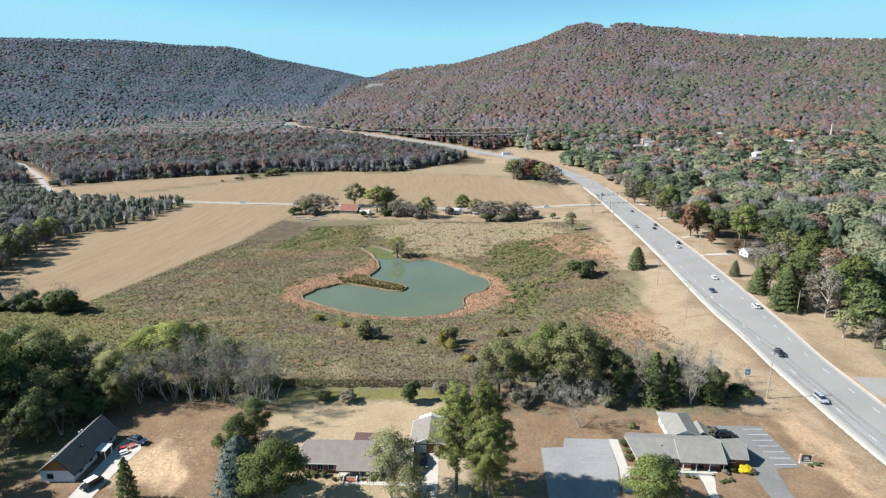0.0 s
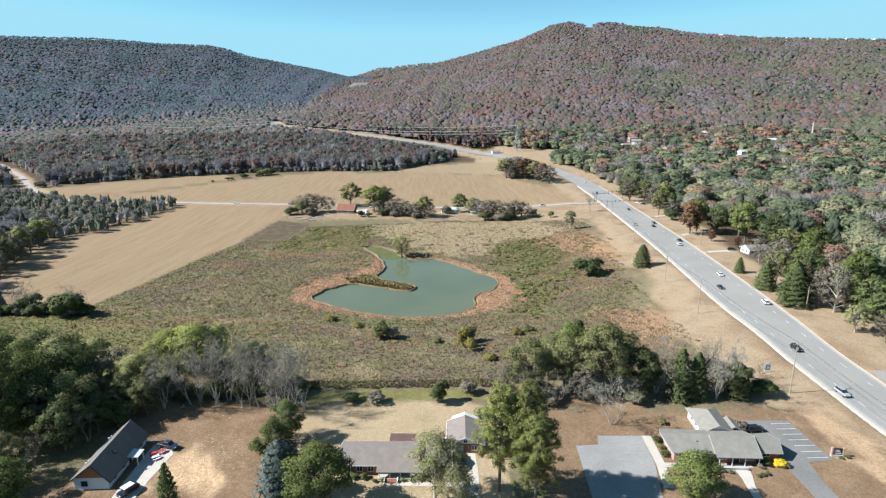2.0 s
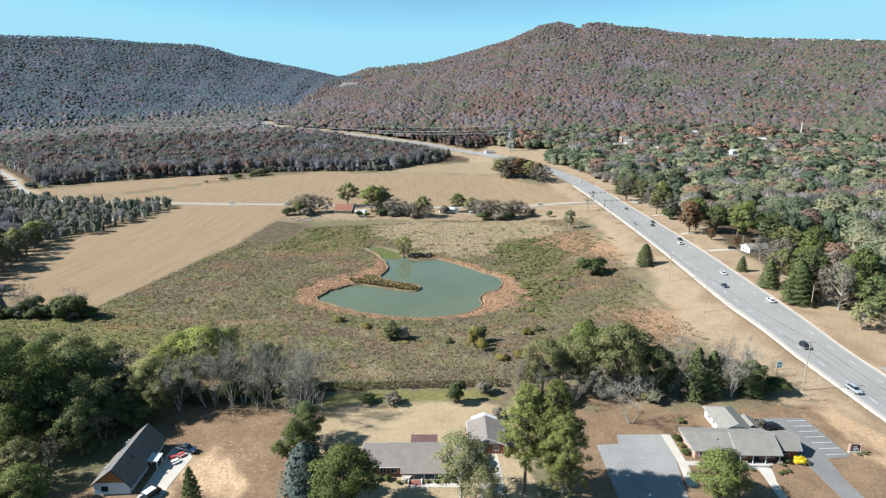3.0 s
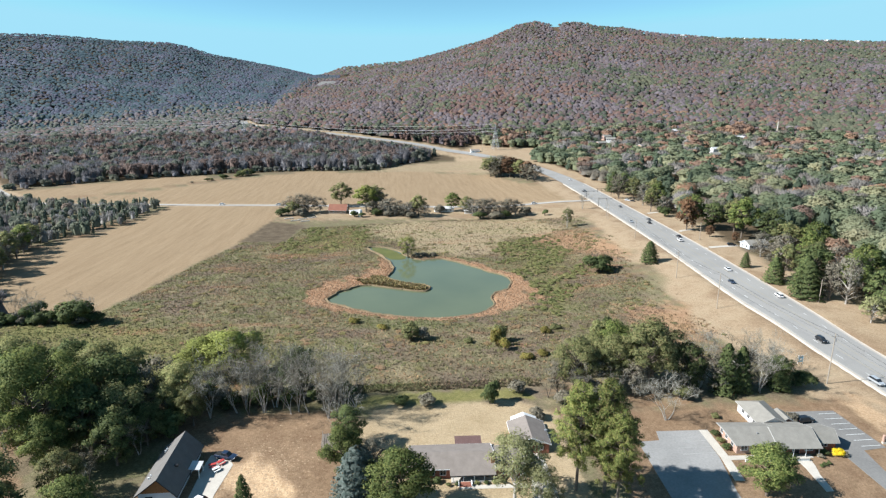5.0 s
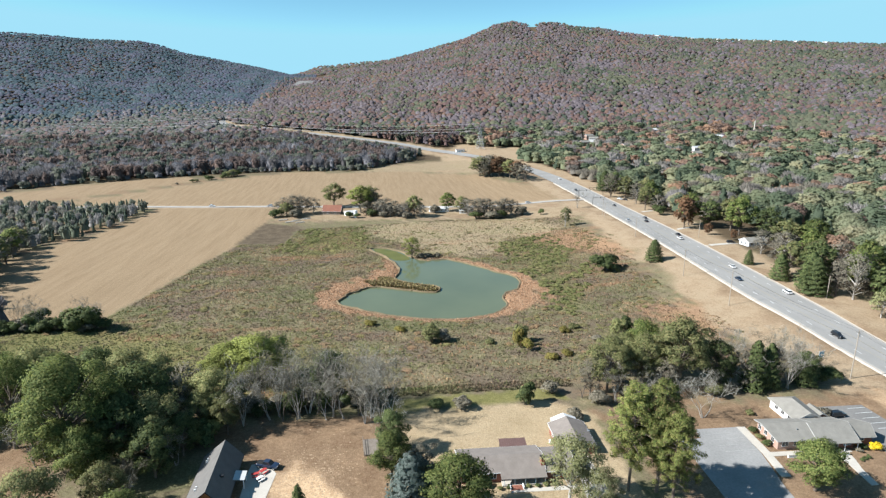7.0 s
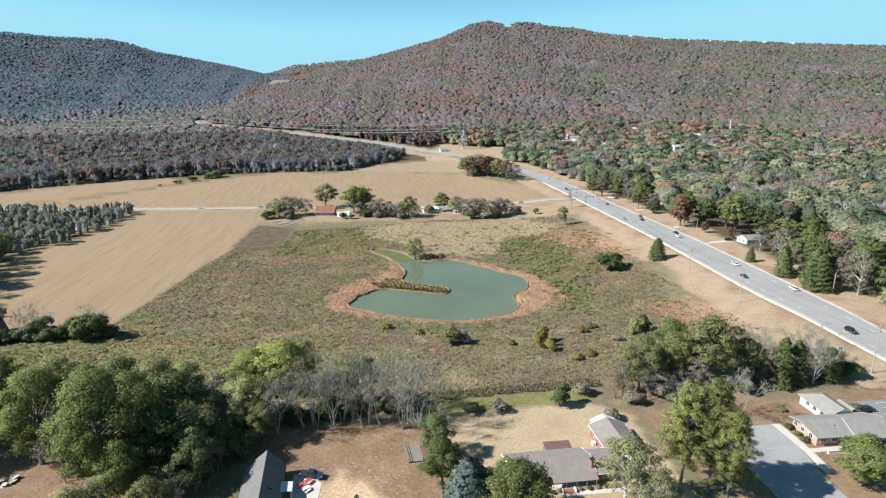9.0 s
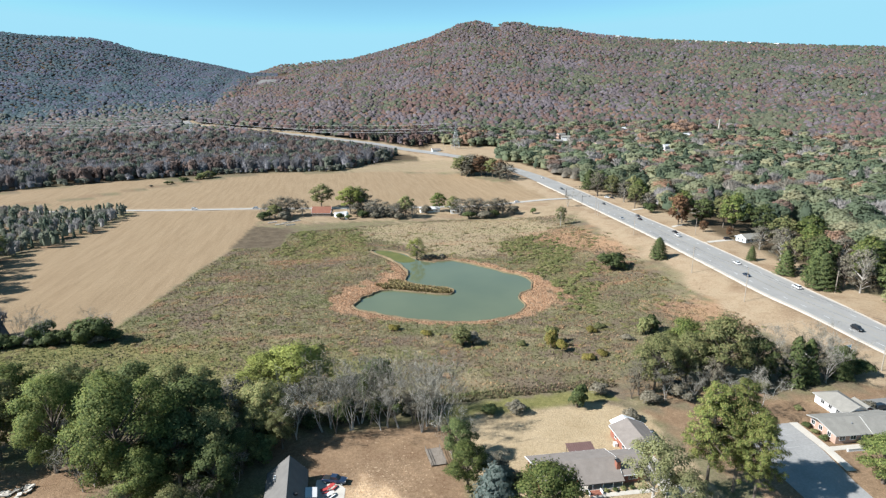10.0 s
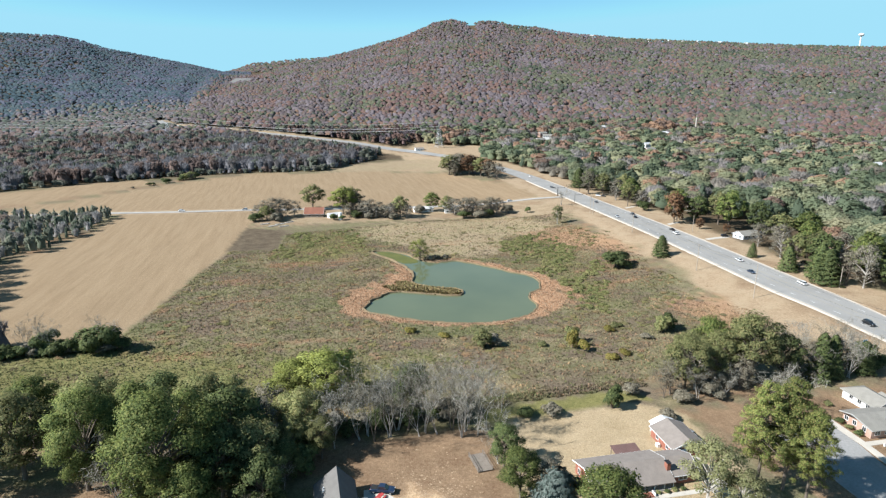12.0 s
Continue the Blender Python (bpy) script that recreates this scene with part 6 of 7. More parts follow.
def window(parent, x, y, z, wide, tall, face="y-", frame_mat=WHITE):
    """A framed window with two panes, set proud of a wall that faces along an axis."""
    turn = {"y-": 0, "x+": 90, "y+": 180, "x-": 270}[face]
    m = pose(x, y, z, 0, 0, turn)
    bm = bmesh.new()
    for a in ((-wide / 2 - 0.08, -wide / 2, 0, tall), (wide / 2, wide / 2 + 0.08, 0, tall), (-wide / 2 - 0.08, wide / 2 + 0.08, -0.1, 0), (-wide / 2 - 0.08, wide / 2 + 0.08, tall, tall + 0.09), (-0.03, 0.03, 0, tall)):
        block(bm, a[0], a[1], -0.07, 0.05, a[2], a[3])
    bm.transform(m)
    w = part("window", bm, frame_mat, parent)
    for s in (-1, 1):
        bm = boxed(min(0, s * wide / 2) + 0.03, max(0, s * wide / 2) - 0.03, -0.035, 0.02, 0.01, tall - 0.01)
        bm.transform(m)
        part("pane", bm, GLASS, w)


def door(parent, x, y, z, wide, tall, face="y-", material=WHITE):
    m = pose(x, y, z, 0, 0, {"y-": 0, "x+": 90, "y+": 180, "x-": 270}[face])
    bm = boxed(-wide / 2 - 0.08, wide / 2 + 0.08, -0.05, 0.03, 0, tall + 0.08)
    bm.transform(m)
    fr = part("door_frame", bm, WHITE, parent)
    bm = boxed(-wide / 2, wide / 2, -0.08, 0.02, 0.02, tall)
    for k in range(4):
        block(bm, -wide / 2 + 0.1, wide / 2 - 0.1, -0.1, -0.06, 0.15 + k * tall / 4, 0.05 + (k + 0.85) * tall / 4)
    bm.transform(m)
    part("door", bm, material, fr)


def posts(parent, points, height, r=0.08, material=WHITE):
    for x, y in points:
        part("post", boxed(x - r, x + r, y - r, y + r, -0.1, height, 0.02), material, parent)


def slab(name, outline, material, label, lift=0.05, category="paving", thick=0.12):
    """A paved patch that lies on the land."""
    x, y = np.array(outline, float).T
    z = land(x, y)
    bm = bmesh.new()
    hi = [bm.verts.new((a, b, c + lift)) for a, b, c in zip(x, y, z)]
    lo = [bm.verts.new((a, b, c + lift - thick)) for a, b, c in zip(x, y, z)]
    bm.faces.new(hi)
    n = len(hi)
    for i in range(n):
        bm.faces.new((lo[i], lo[(i + 1) % n], hi[(i + 1) % n], hi[i]))
    bmesh.ops.triangulate(bm, faces=[f for f in bm.faces if len(f.verts) > 4])
    return tagged(part(name, bm, material), label, category, kind="structure")


# office
OFFICE = pose(55.7, 128.2, 2.8, 0, 0, -4.3)
office = thing("office_building", OFFICE, "single-storey brick office with grey shingle roofs", "building")
gabled(office, -8.8, 1.0, -4.8, 4.2, 2.9, 4.8, BRICK_PALE, SHINGLE_GREY, over=0.7, ends=WHITE, ridge_v=-0.6, trim=TRIM_GREY, prow=1.7)
gabled(office, 1.2, 10.6, -5.0, 4.0, 3.0, 4.85, BRICK, SHINGLE_GREY, over=0.7, ends=WHITE, ridge_v=-1.2, trim=TRIM_GREY)
part("porch_roof", roof_slab(bmesh.new(), (0.5, -6.7, 2.45), (11.3, -6.7, 2.45), (11.3, -5.65, 2.86), (0.5, -5.65, 2.86)), SHINGLE_GREY, office)
gabled(office, 11.2, 16.6, -3.5, 3.4, 2.6, 4.4, BRICK, SHINGLE_GREY, over=0.6, ends=BRICK, ridge_v=-1.4, trim=TRIM_GREY)
gabled(office, 4.4, 15.6, -8.6, -1.7, 2.8, 4.5, WHITE, SHINGLE_GREY, along="y", over=0.6, hip=(0, 3.6), trim=TRIM_GREY)
gabled(office, 6.2, 11.0, -11.4, -8.8, 2.3, 3.0, BRICK, SHINGLE_GREY, along="y", over=0.3, trim=TRIM_GREY)
posts(office, [(1.4, -6.4), (4.4, -6.4), (7.4, -6.4), (10.6, -6.4)], 2.4)
for k in range(3):
    window(office, -7.0 + k * 3.0, -4.8, 1.0, 1.5, 1.3)
for x in (2.6, 9.0):
    window(office, x, -5.0, 0.9, 1.8, 1.4)
window(office, 13.6, -3.5, 1.0, 1.6, 1.2)
door(office, 5.8, -5.0, 0.05, 1.6, 2.1, material=DARK_METAL)
for y in (-2.6, 0.4, 3.0):
    window(office, -8.8, y, 1.0, 1.1, 1.2, "x-")
for k in range(3):
    window(office, 1.7, 7 + k * 2.8, 1.0, 1.2, 1.1, "x-")
part("roof_vent", rod(bmesh.new(), (-3, -2.6, 3.6), (-3, -2.6, 4.5), 0.12), STEEL, office)
slab("parking_lot_west", [(22.2, 96.8), (24.6, 131.1), (30.3, 131.3), (31.3, 135.4), (42.8, 134.9), (41.7, 123.2), (38.6, 110.4), (36.7, 96.8)], LOT_PALE, "worn pale grey asphalt parking lot", 0.06)
slab("parking_lot_east", [(67.7, 136), (71.6, 141.6), (85.1, 141), (85.4, 123), (78.9, 122.4), (77.4, 114.3), (76.9, 96.8), (71.8, 96.8), (72.3, 114.3), (72.7, 123.9), (73.5, 131.7)], LOT, "grey asphalt parking lot with painted stalls", 0.06)
slab("walkway_west", [(42.7, 135), (45, 134.8), (44.1, 123.5), (42.6, 113.8), (40.3, 114.1), (41.9, 122.9)], CONCRETE, "pale concrete walkway", 0.08)
slab("walkway_front", [(41.9, 122.6), (43.9, 123.3), (51.2, 122.9), (64.3, 121.9), (64.4, 120.7), (50.3, 121.3), (43.5, 121.6)], CONCRETE, "pale concrete walkway with low wall", 0.085)
slab("walkway_steps", [(59.6, 120.9), (63.2, 120.6), (62.5, 117.6), (61.2, 114.3), (60.2, 108.5), (58.4, 108.5), (58.9, 112.3), (59.6, 117.2)], CONCRETE, "pale concrete garden path with steps", 0.09)
low_wall = thing("low_wall", pose(46.9, 120.7, 2.8, 0, 0, -3.6), "low white rendered garden wall beside the walkway", "wall")
part("wall", boxed(0, 15.6, -0.2, 0.2, -0.2, 0.7, 0.03), WHITE, low_wall)
part("coping", boxed(-0.08, 15.68, -0.27, 0.27, 0.7, 0.8, 0.02), CONCRETE, low_wall)
for k in range(7):
    y = 124.1 + k * 2.58
    part("stall_line", boxed(79.6, 84.8, y - 0.06, y + 0.06, on_land(82, y) + 0.05, on_land(82, y) + 0.085), PAINT_WHITE).parent = bpy.data.objects["parking_lot_east"]
for k in range(4):
    y = 124.9 + k * 2.6
    part("stall_line", boxed(33.3, 42.0 - 0.1 * k, y - 0.05, y + 0.05, 2.84, 2.885), PAINT_WORN).parent = bpy.data.objects["parking_lot_west"]
plant("bush_yellow", 71.0, 121.0, 2.3, 1.15, group="garden shrubs")
for x, y, s, k in ((67.7, 121.6, 1.7, "bush_dark"), (66.1, 120.7, 1.3, "bush_bare"), (45.6, 132.5, 1.8, "bush_dark"), (45.4, 129.3, 1.5, "bush_olive"), (45, 126.3, 1.7, "bush_dark"), (52.8, 122.6, 1.5, "bush_olive"), (54.4, 122.4, 1.4, "bush_olive"), (72.1, 120.7, 1.4, "bush_bare"), (58, 118.9, 0.8, "bush_dark"), (56.6, 119.3, 0.8, "bush_dark"), (64.8, 117.6, 0.9, "bush_dark"), (66.2, 117.9, 0.9, "bush_dark"), (63.8, 117.1, 0.8, "bush_dark"), (50.3, 140.4, 1.8, "bush_olive"), (66.5, 136.1, 3.4, "bush_bare"), (68.7, 137, 3.2, "bush_bare"), (89.4, 123.9, 0.9, "bush_dark"), (87.6, 123.6, 0.8, "bush_dark")):
    plant(k, x, y, s, 1.4, group="garden shrubs")

# office sign and roadside sign
sign = thing("monument_sign", pose(87.3, 124.6, on_land(87.3, 124.6), 0, 0, -8), "brick monument sign with a black message board", "sign")
part("plinth", boxed(-1.5, 1.5, -0.35, 0.35, -0.3, 0.5, 0.03), CONCRETE, sign)
for s in (-1, 1):
    part("pier", boxed(s * 1.3 - 0.2, s * 1.3 + 0.2, -0.3, 0.3, 0.5, 2.4, 0.03), BRICK_PALE, sign)
board = part("board", boxed(-1.08, 1.08, -0.15, 0.15, 0.6, 2.2, 0.02), DARK_METAL, sign)
for k in range(3):
    part("text_bar", boxed(-0.85, 0.85 - 0.25 * k, -0.17, -0.15, 0.85 + k * 0.42, 1.02 + k * 0.42), WHITE, board)
sign = thing("roadside_sign", pose(95.4, 169.2, on_land(95.4, 169.2), 0, 0, 0), "pale blue and white roadside sign on two posts", "sign")
for s in (-1, 1):
    part("post", boxed(s * 0.85 - 0.05, s * 0.85 + 0.05, -0.05, 0.05, -0.3, 2.9), WHITE, sign)
board = part("board", boxed(-0.95, 0.95, -0.09, -0.05, 0.7, 2.9, 0.01), SIGN_BLUE, sign)
for a in ((-0.95, 0.95, 2.6, 2.9), (-0.95, -0.75, 0.7, 2.6), (0.75, 0.95, 0.7, 2.6), (-0.3, 0.4, 1.2, 1.9)):
    part("panel", boxed(a[0], a[1], -0.11, -0.09, a[2], a[3]), WHITE, board)

# ranch house
ranch = thing("ranch_house", pose(-20.6, 125.4, 2.8, 0, 0, -2.0), "long low brick ranch house with grey shingle roof", "house")
gabled(ranch, -12.6, 6.0, -4.6, 4.0, 2.95, 4.6, BRICK, SHINGLE_BROWN, over=0.6, ends=BRICK, ridge_v=-1.3)
gabled(ranch, 6.3, 13.0, -4.8, 3.6, 2.6, 4.4, BRICK, SHINGLE_BROWN, over=0.6, ends=WHITE, ridge_v=-0.9)
bm = roof_slab(bmesh.new(), (-3.9, -6.7, 2.05), (6.6, -6.7, 2.05), (6.6, -5.15, 2.82), (-3.9, -5.15, 2.82))
part("porch_roof", bm, SHINGLE_BROWN, ranch)
posts(ranch, [(-3.2, -6.4), (-0.8, -6.4), (1.6, -6.4), (4.0, -6.4), (6.2, -6.4)], 2.05)
part("porch_floor", boxed(-3.6, 6.5, -6.6, -4.6, -0.2, 0.42, 0.03), CONCRETE, ranch)
for k in range(4):
    part("step", boxed(-1.6 - 0.12 * k, 0.6 + 0.12 * k, -7.1 - 0.3 * k, -6.6, -0.2, 0.4 - 0.1 * k, 0.02), BRICK, ranch)
for s in (-2.0, 1.0):
    part("stair_wall", boxed(s - 0.12, s + 0.12, -7.9, -6.5, -0.2, 0.75, 0.03), WHITE, ranch)
for x in (-10.8, -8.0, -5.4, 2.2, 4.6):
    window(ranch, x, -4.6, 0.9, 1.3, 1.3)
window(ranch, 9.6, -4.8, 0.9, 2.0, 1.3)
door(ranch, -0.5, -4.6, 0.45, 1.0, 2.05)
for y in (-2.0, 2.0):
    window(ranch, -12.6, y, 1.0, 1.0, 1.2, "x-")
chim = part("chimney", boxed(5.7, 6.6, -5.2 + 1.0, -3.0, 2.0, 5.1, 0.03), BRICK, ranch)
part("chimney_cap", boxed(5.6, 6.7, -4.3, -2.9, 5.1, 5.25, 0.02), DARK_METAL, chim)
for k in range(6):
    plant("bush_dark" if k % 2 else "bush_olive", -25.2 + 0.3 * k + k * 1.7 + (2.6 if k > 1 else 0), 118.2, 1.0, 1.3, group="garden shrubs")
for x, y in ((-31.6, 119.6), (-29.8, 119.5), (-27.6, 119.4)):
    plant("bush_dark", x, y, 1.7, 1.2, group="garden shrubs")
garage = thing("garage", pose(-3.3, 133.7, 2.8, 0, 0, -3), "brick garage with grey roof and white trim", "garage")
gabled(garage, -5.0, 5.0, -4.3, 4.3, 2.7, 4.4, BRICK, SHINGLE_BROWN, along="y", over=0.45, ends=WHITE)
gabled(garage, 5.5, 7.6, -3.0, 3.0, 2.5, 3.75, WHITE, WHITE, along="y", over=0.35)
door(garage, -1.9, -5.0, 0.03, 2.6, 2.2)
window(garage, 2.2, -5.0, 1.0, 1.2, 1.2)
window(garage, 0, -5.0, 3.0, 0.9, 0.7)
for y in (-2.5, 2.0):
    window(garage, -4.3, y, 1.0, 1.1, 1.2, "x-")
part("air_unit", boxed(-5.5, -4.6, -0.2, 0.8, -0.1, 0.9, 0.05), WHITE, garage)
part("satellite_dish", rod(bmesh.new(), (4.4, 0.8, 2.7), (5.0, 0.6, 3.0), 0.45, 0.05, 12), STEEL, garage)
pavilion = thing("garden_pavilion", pose(-19.0, 131.2, 2.8, 0, 0, -3), "open timber shelter with maroon metal roof", "shelter")
bm = roof_slab(bmesh.new(), (-3.3, -2.2, 2.25), (3.3, -2.2, 2.25), (3.3, 2.3, 2.85), (-3.3, 2.3, 2.85), 0.1)
for k in range(13):
    roof_slab(bm, (-3.25 + k * 0.54, -2.2, 2.31), (-3.19 + k * 0.54, -2.2, 2.31), (-3.19 + k * 0.54, 2.3, 2.91), (-3.25 + k * 0.54, 2.3, 2.91), 0.05)
part("roof", bm, ROOF_MAROON, pavilion)
posts(pavilion, [(-3, -1.9), (3, -1.9), (-3, 2), (3, 2), (0, -1.9), (0, 2)], 2.3, 0.08, OLD_WOOD)
part("bench", boxed(-2.6, 2.6, 1.3, 1.8, 0.38, 0.46, 0.02), OLD_WOOD, pavilion)
slab("ranch_drive", [(-5.4, 129.8), (-1.2, 129.8), (-1, 122), (-1.4, 112.3), (-1.9, 87.1), (-8.1, 87.1), (-7.2, 112.3), (-5.6, 122)], CONCRETE, "pale concrete driveway", 0.06)
slab("ranch_path", [(-22.9, 116.8), (-22.5, 118.2), (-15.1, 117.7), (-7.4, 117.4), (-7.4, 116), (-15.1, 116.4)], CONCRETE, "pale concrete front path", 0.05)


def chair(x, y, turn, material=OLD_WOOD, group="garden chairs", label="weathered wooden garden chair"):
    c = thing("garden_chair", pose(x, y, on_land(x, y), 0, 0, turn), label, "chair", group)
    part("seat", boxed(-0.25, 0.25, -0.25, 0.25, 0.38, 0.44, 0.02), material, c)
    part("backrest", boxed(-0.25, 0.25, 0.2, 0.26, 0.44, 0.95, 0.02), material, c)
    for sx in (-1, 1):
        for sy in (-1, 1):
            part("leg", boxed(sx * 0.21 - 0.025, sx * 0.21 + 0.025, sy * 0.21 - 0.025, sy * 0.21 + 0.025, -0.02, 0.38), material, c)
    return c


for x, y, a in ((-24.2, 131.4, 60), (-24.8, 130.2, 100), (-23.8, 129.6, 150), (-14.4, 131.6, -60), (-13.8, 130.6, -90), (-13.2, 132.0, -30)):
    chair(x, y, a, WHITE if x > -20 else OLD_WOOD, label="white garden chair" + " on the lawn" if x > -20 else "weathered wooden garden chair")

# new house
new_house = thing("new_house", pose(-88.2, 126.8, 2.8, 0, 0, 0), "new pale-sided house with charcoal roof and cedar gable", "house")
gabled(new_house, -9.2, 8.6, -3.75, 3.85, 2.9, 6.4, SIDING, SHINGLE_DARK, along="y", over=0.75, ends=CEDAR_WOOD, trim=DARK_METAL, ridge_v=-0.6)
for y in (-6.4, -2.4, 3.4, 6.4):
    window(new_house, 3.75, y, 1.0, 1.1, 1.2, "x+", DARK_METAL)
window(new_house, -1.6, -9.2, 0.9, 1.3, 1.1, "y-", DARK_METAL)
door(new_house, 3.75, 0.6, 0.05, 1.0, 2.1, "x+", DARK_METAL)
bm = roof_slab(bmesh.new(), (4.0, -1.0, 2.75), (6.5, -1.0, 2.45), (6.5, 2.4, 2.45), (4.0, 2.4, 2.75), 0.14)
part("porch_roof", bm, ROOF_PALE_WIRE_GLINT, new_house, "pale flat porch roof")
posts(new_house, [(6.2, -0.7), (6.2, 2.1)], 2.4, 0.1, WHITE)
posts(new_house, [(3.6, 9.6), (0.4, 9.6), (-3.4, 9.6)], 3.0, 0.09, WHITE)
for y, z in ((-6, 5.0), (4.2, 5.0)):
    for k in range(2):
        part("roof_vent", boxed(-2.8 + k * 0.1, -2.3, y + k * 0.9, y + 0.2 + k * 0.9, 4.0, 4.62, 0.03), WHITE, new_house)
part("skylight", boxed(1.5, 2.7, -2.9, -2.3, 4.85, 5.25, 0.02, Matrix.Rotation(radians(0), 4, "Z")), DARK_METAL, new_house)
slab("patio", [(-82.6, 96.8), (-82.3, 131.9), (-81.9, 135), (-78, 134.6), (-75.6, 130.7), (-77.0, 120.1), (-77.4, 108.5), (-77.6, 96.8)], CONCRETE, "pale concrete terrace and drive", 0.06)
for x, y, mat_c in ((-80.2, 130.3, RED_FABRIC), (-79.0, 128.7, WHITE), (-78.6, 131.4, RED_FABRIC)):
    tb = thing("outdoor_table", pose(x, y, 2.86, 0, 0, 20 * x), "red outdoor table with bench seats" if mat_c == RED_FABRIC else "white folding table on the terrace", "table", "tables on the terrace")
    part("tabletop", boxed(-0.9, 0.9, -0.42, 0.42, 0.7, 0.76, 0.02), mat_c, tb)
    for sx in (-0.75, 0.75):
        for sy in (-0.32, 0.32):
            part("leg", boxed(sx - 0.03, sx + 0.03, sy - 0.03, sy + 0.03, 0, 0.7), STEEL, tb)
    for sy in (-0.8, 0.8):
        part("bench", boxed(-0.85, 0.85, sy - 0.15, sy + 0.15, 0.4, 0.45, 0.02), mat_c, tb)
deck = thing("timber_deck", pose(-53.6, 138.2, 2.8, 0, 0, 3), "low weathered timber deck with railing", "deck")
for k in range(14):
    part("board", boxed(-1.9, 1.9, -3.4 + k * 0.5, -3.4 + k * 0.5 + 0.46, 0.3, 0.36), OLD_WOOD, deck)
for x, y in ((-1.8, -3.3), (1.8, -3.3), (-1.8, 3.4), (1.8, 3.4), (-1.8, 0), (1.8, 0)):
    part("post", boxed(x - 0.07, x + 0.07, y - 0.07, y + 0.07, -0.2, 1.3), OLD_WOOD, deck)
for s in (-1.8, 1.8):
    for z in (0.8, 1.24):
        part("rail", boxed(s - 0.04, s + 0.04, -3.4, 3.5, z, z + 0.08), OLD_WOOD, deck)

# house and drive across the highway, the farm, and roofs among the trees
far_house = thing("white_house", pose(173.6, 318.5, on_land(173.6, 318.5), 0, 0, 6), "low pale-sided house with grey roof among roadside trees", "house")
gabled(far_house, -6, 6, -4, 4, 2.7, 4.6, SIDING, SHINGLE_GREY, over=0.5, ends=SIDING)
for x in (-4, -1, 2.2):
    window(far_house, x, -4, 0.9, 1.2, 1.2)
for y in (-1.5, 1.8):
    window(far_house, -6, y, 0.9, 1.1, 1.2, "x-")
v, f = ribbon(smooth_line([(143.5, 320), (153, 321.6), (166.7, 324)], 3), [-1.8, 1.8], lambda x, y: land(x, y) + 0.08)
tagged(part("house_drive", mesh_np("house_drive", v, f, CONCRETE), None), "pale concrete driveway", "paving", kind="structure")
for x0, y0 in ((156.5, 369), (163, 437)):
    v, f = ribbon(smooth_line([(x0 - 5, y0 - 3), (x0, y0), (x0 + 9, y0 + 3)], 3), [-1.6, 1.6], lambda x, y: land(x, y) + 0.08)
    tagged(part("gravel_drive", mesh_np("gravel_drive", v, f, CONCRETE), None), "short pale driveway off the highway", "paving", kind="structure")


def barn(x, y, turn, long, deep, eave, ridge, walls, roof, label, name="farm_building", category="building", windows=2):
    b = thing(name, pose(x, y, on_land(x, y), 0, 0, turn), label, category)
    gabled(b, -long / 2, long / 2, -deep / 2, deep / 2, eave, ridge, walls, roof, over=0.5, ends=walls)
    for k in range(windows):
        window(b, -long / 2 + (k + 0.7) * long / (windows + 0.4), -deep / 2, 0.9, 1.2, 1.2)
    return b


barn(-80, 500, -12, 15, 9, 3.0, 7.2, OLD_WOOD, ROOF_RED, "weathered farmhouse with rusty red roof", "farmhouse", "house")
barn(-66, 492, 20, 8, 5, 2.6, 3.8, WHITE, ROOF_PALE_WIRE_GLINT, "white farm shed with pale roof")
tank = thing("farm_tank", pose(-61, 481, on_land(-61, 481)), "white upright cylindrical farm tank", "tank")
bm = rod(bmesh.new(), (0, 0, -0.3), (0, 0, 5.6), 1.5, sides=20)
part("shell", bm, WHITE, tank)
part("lid", rod(bmesh.new(), (0, 0, 5.6), (0, 0, 6.3), 1.55, 0.3, 20), ROOF_PALE_WIRE_GLINT, tank)
barn(9, 498, 3, 16, 6, 3.0, 4.2, WHITE, ROOF_PALE_WIRE_GLINT, "long white metal shed with pale roof", windows=4)
barn(31, 489, -8, 11, 7, 2.8, 4.8, WHITE, ROOF_PALE_WIRE_GLINT, "small white farm cottage", "cottage", "house", 3)
barn(104, 972, 5, 14, 8, 3, 4.8, WHITE, SHINGLE_BROWN, "small pale utility building with a brown roof")
barn(-33, 497, 5, 12, 7, 2.8, 4.6, OLD_WOOD, SHINGLE_BROWN, "brown weathered farm shed with open front")
for k, (x, y, a) in enumerate(((-112, 470, 24), (-107, 476, 30), (-104, 468, 18), (-118, 478, 22), (-100, 482, 35))):
    pile = thing("plank_pile", pose(x, y, on_land(x, y), 0, 0, a), "pale pile of salvaged planks on bare ground", "planks", "plank piles at the farm")
    for j in range(7):
        part("plank", boxed(-3.6 + 0.2 * (j % 3), 3.4 + 0.3 * (j % 2), -1.4 + j * 0.4, -1.05 + j * 0.4, 0, 0.3 + 0.12 * (j % 3)), CONCRETE if (j + k) % 3 else OLD_WOOD, pile)
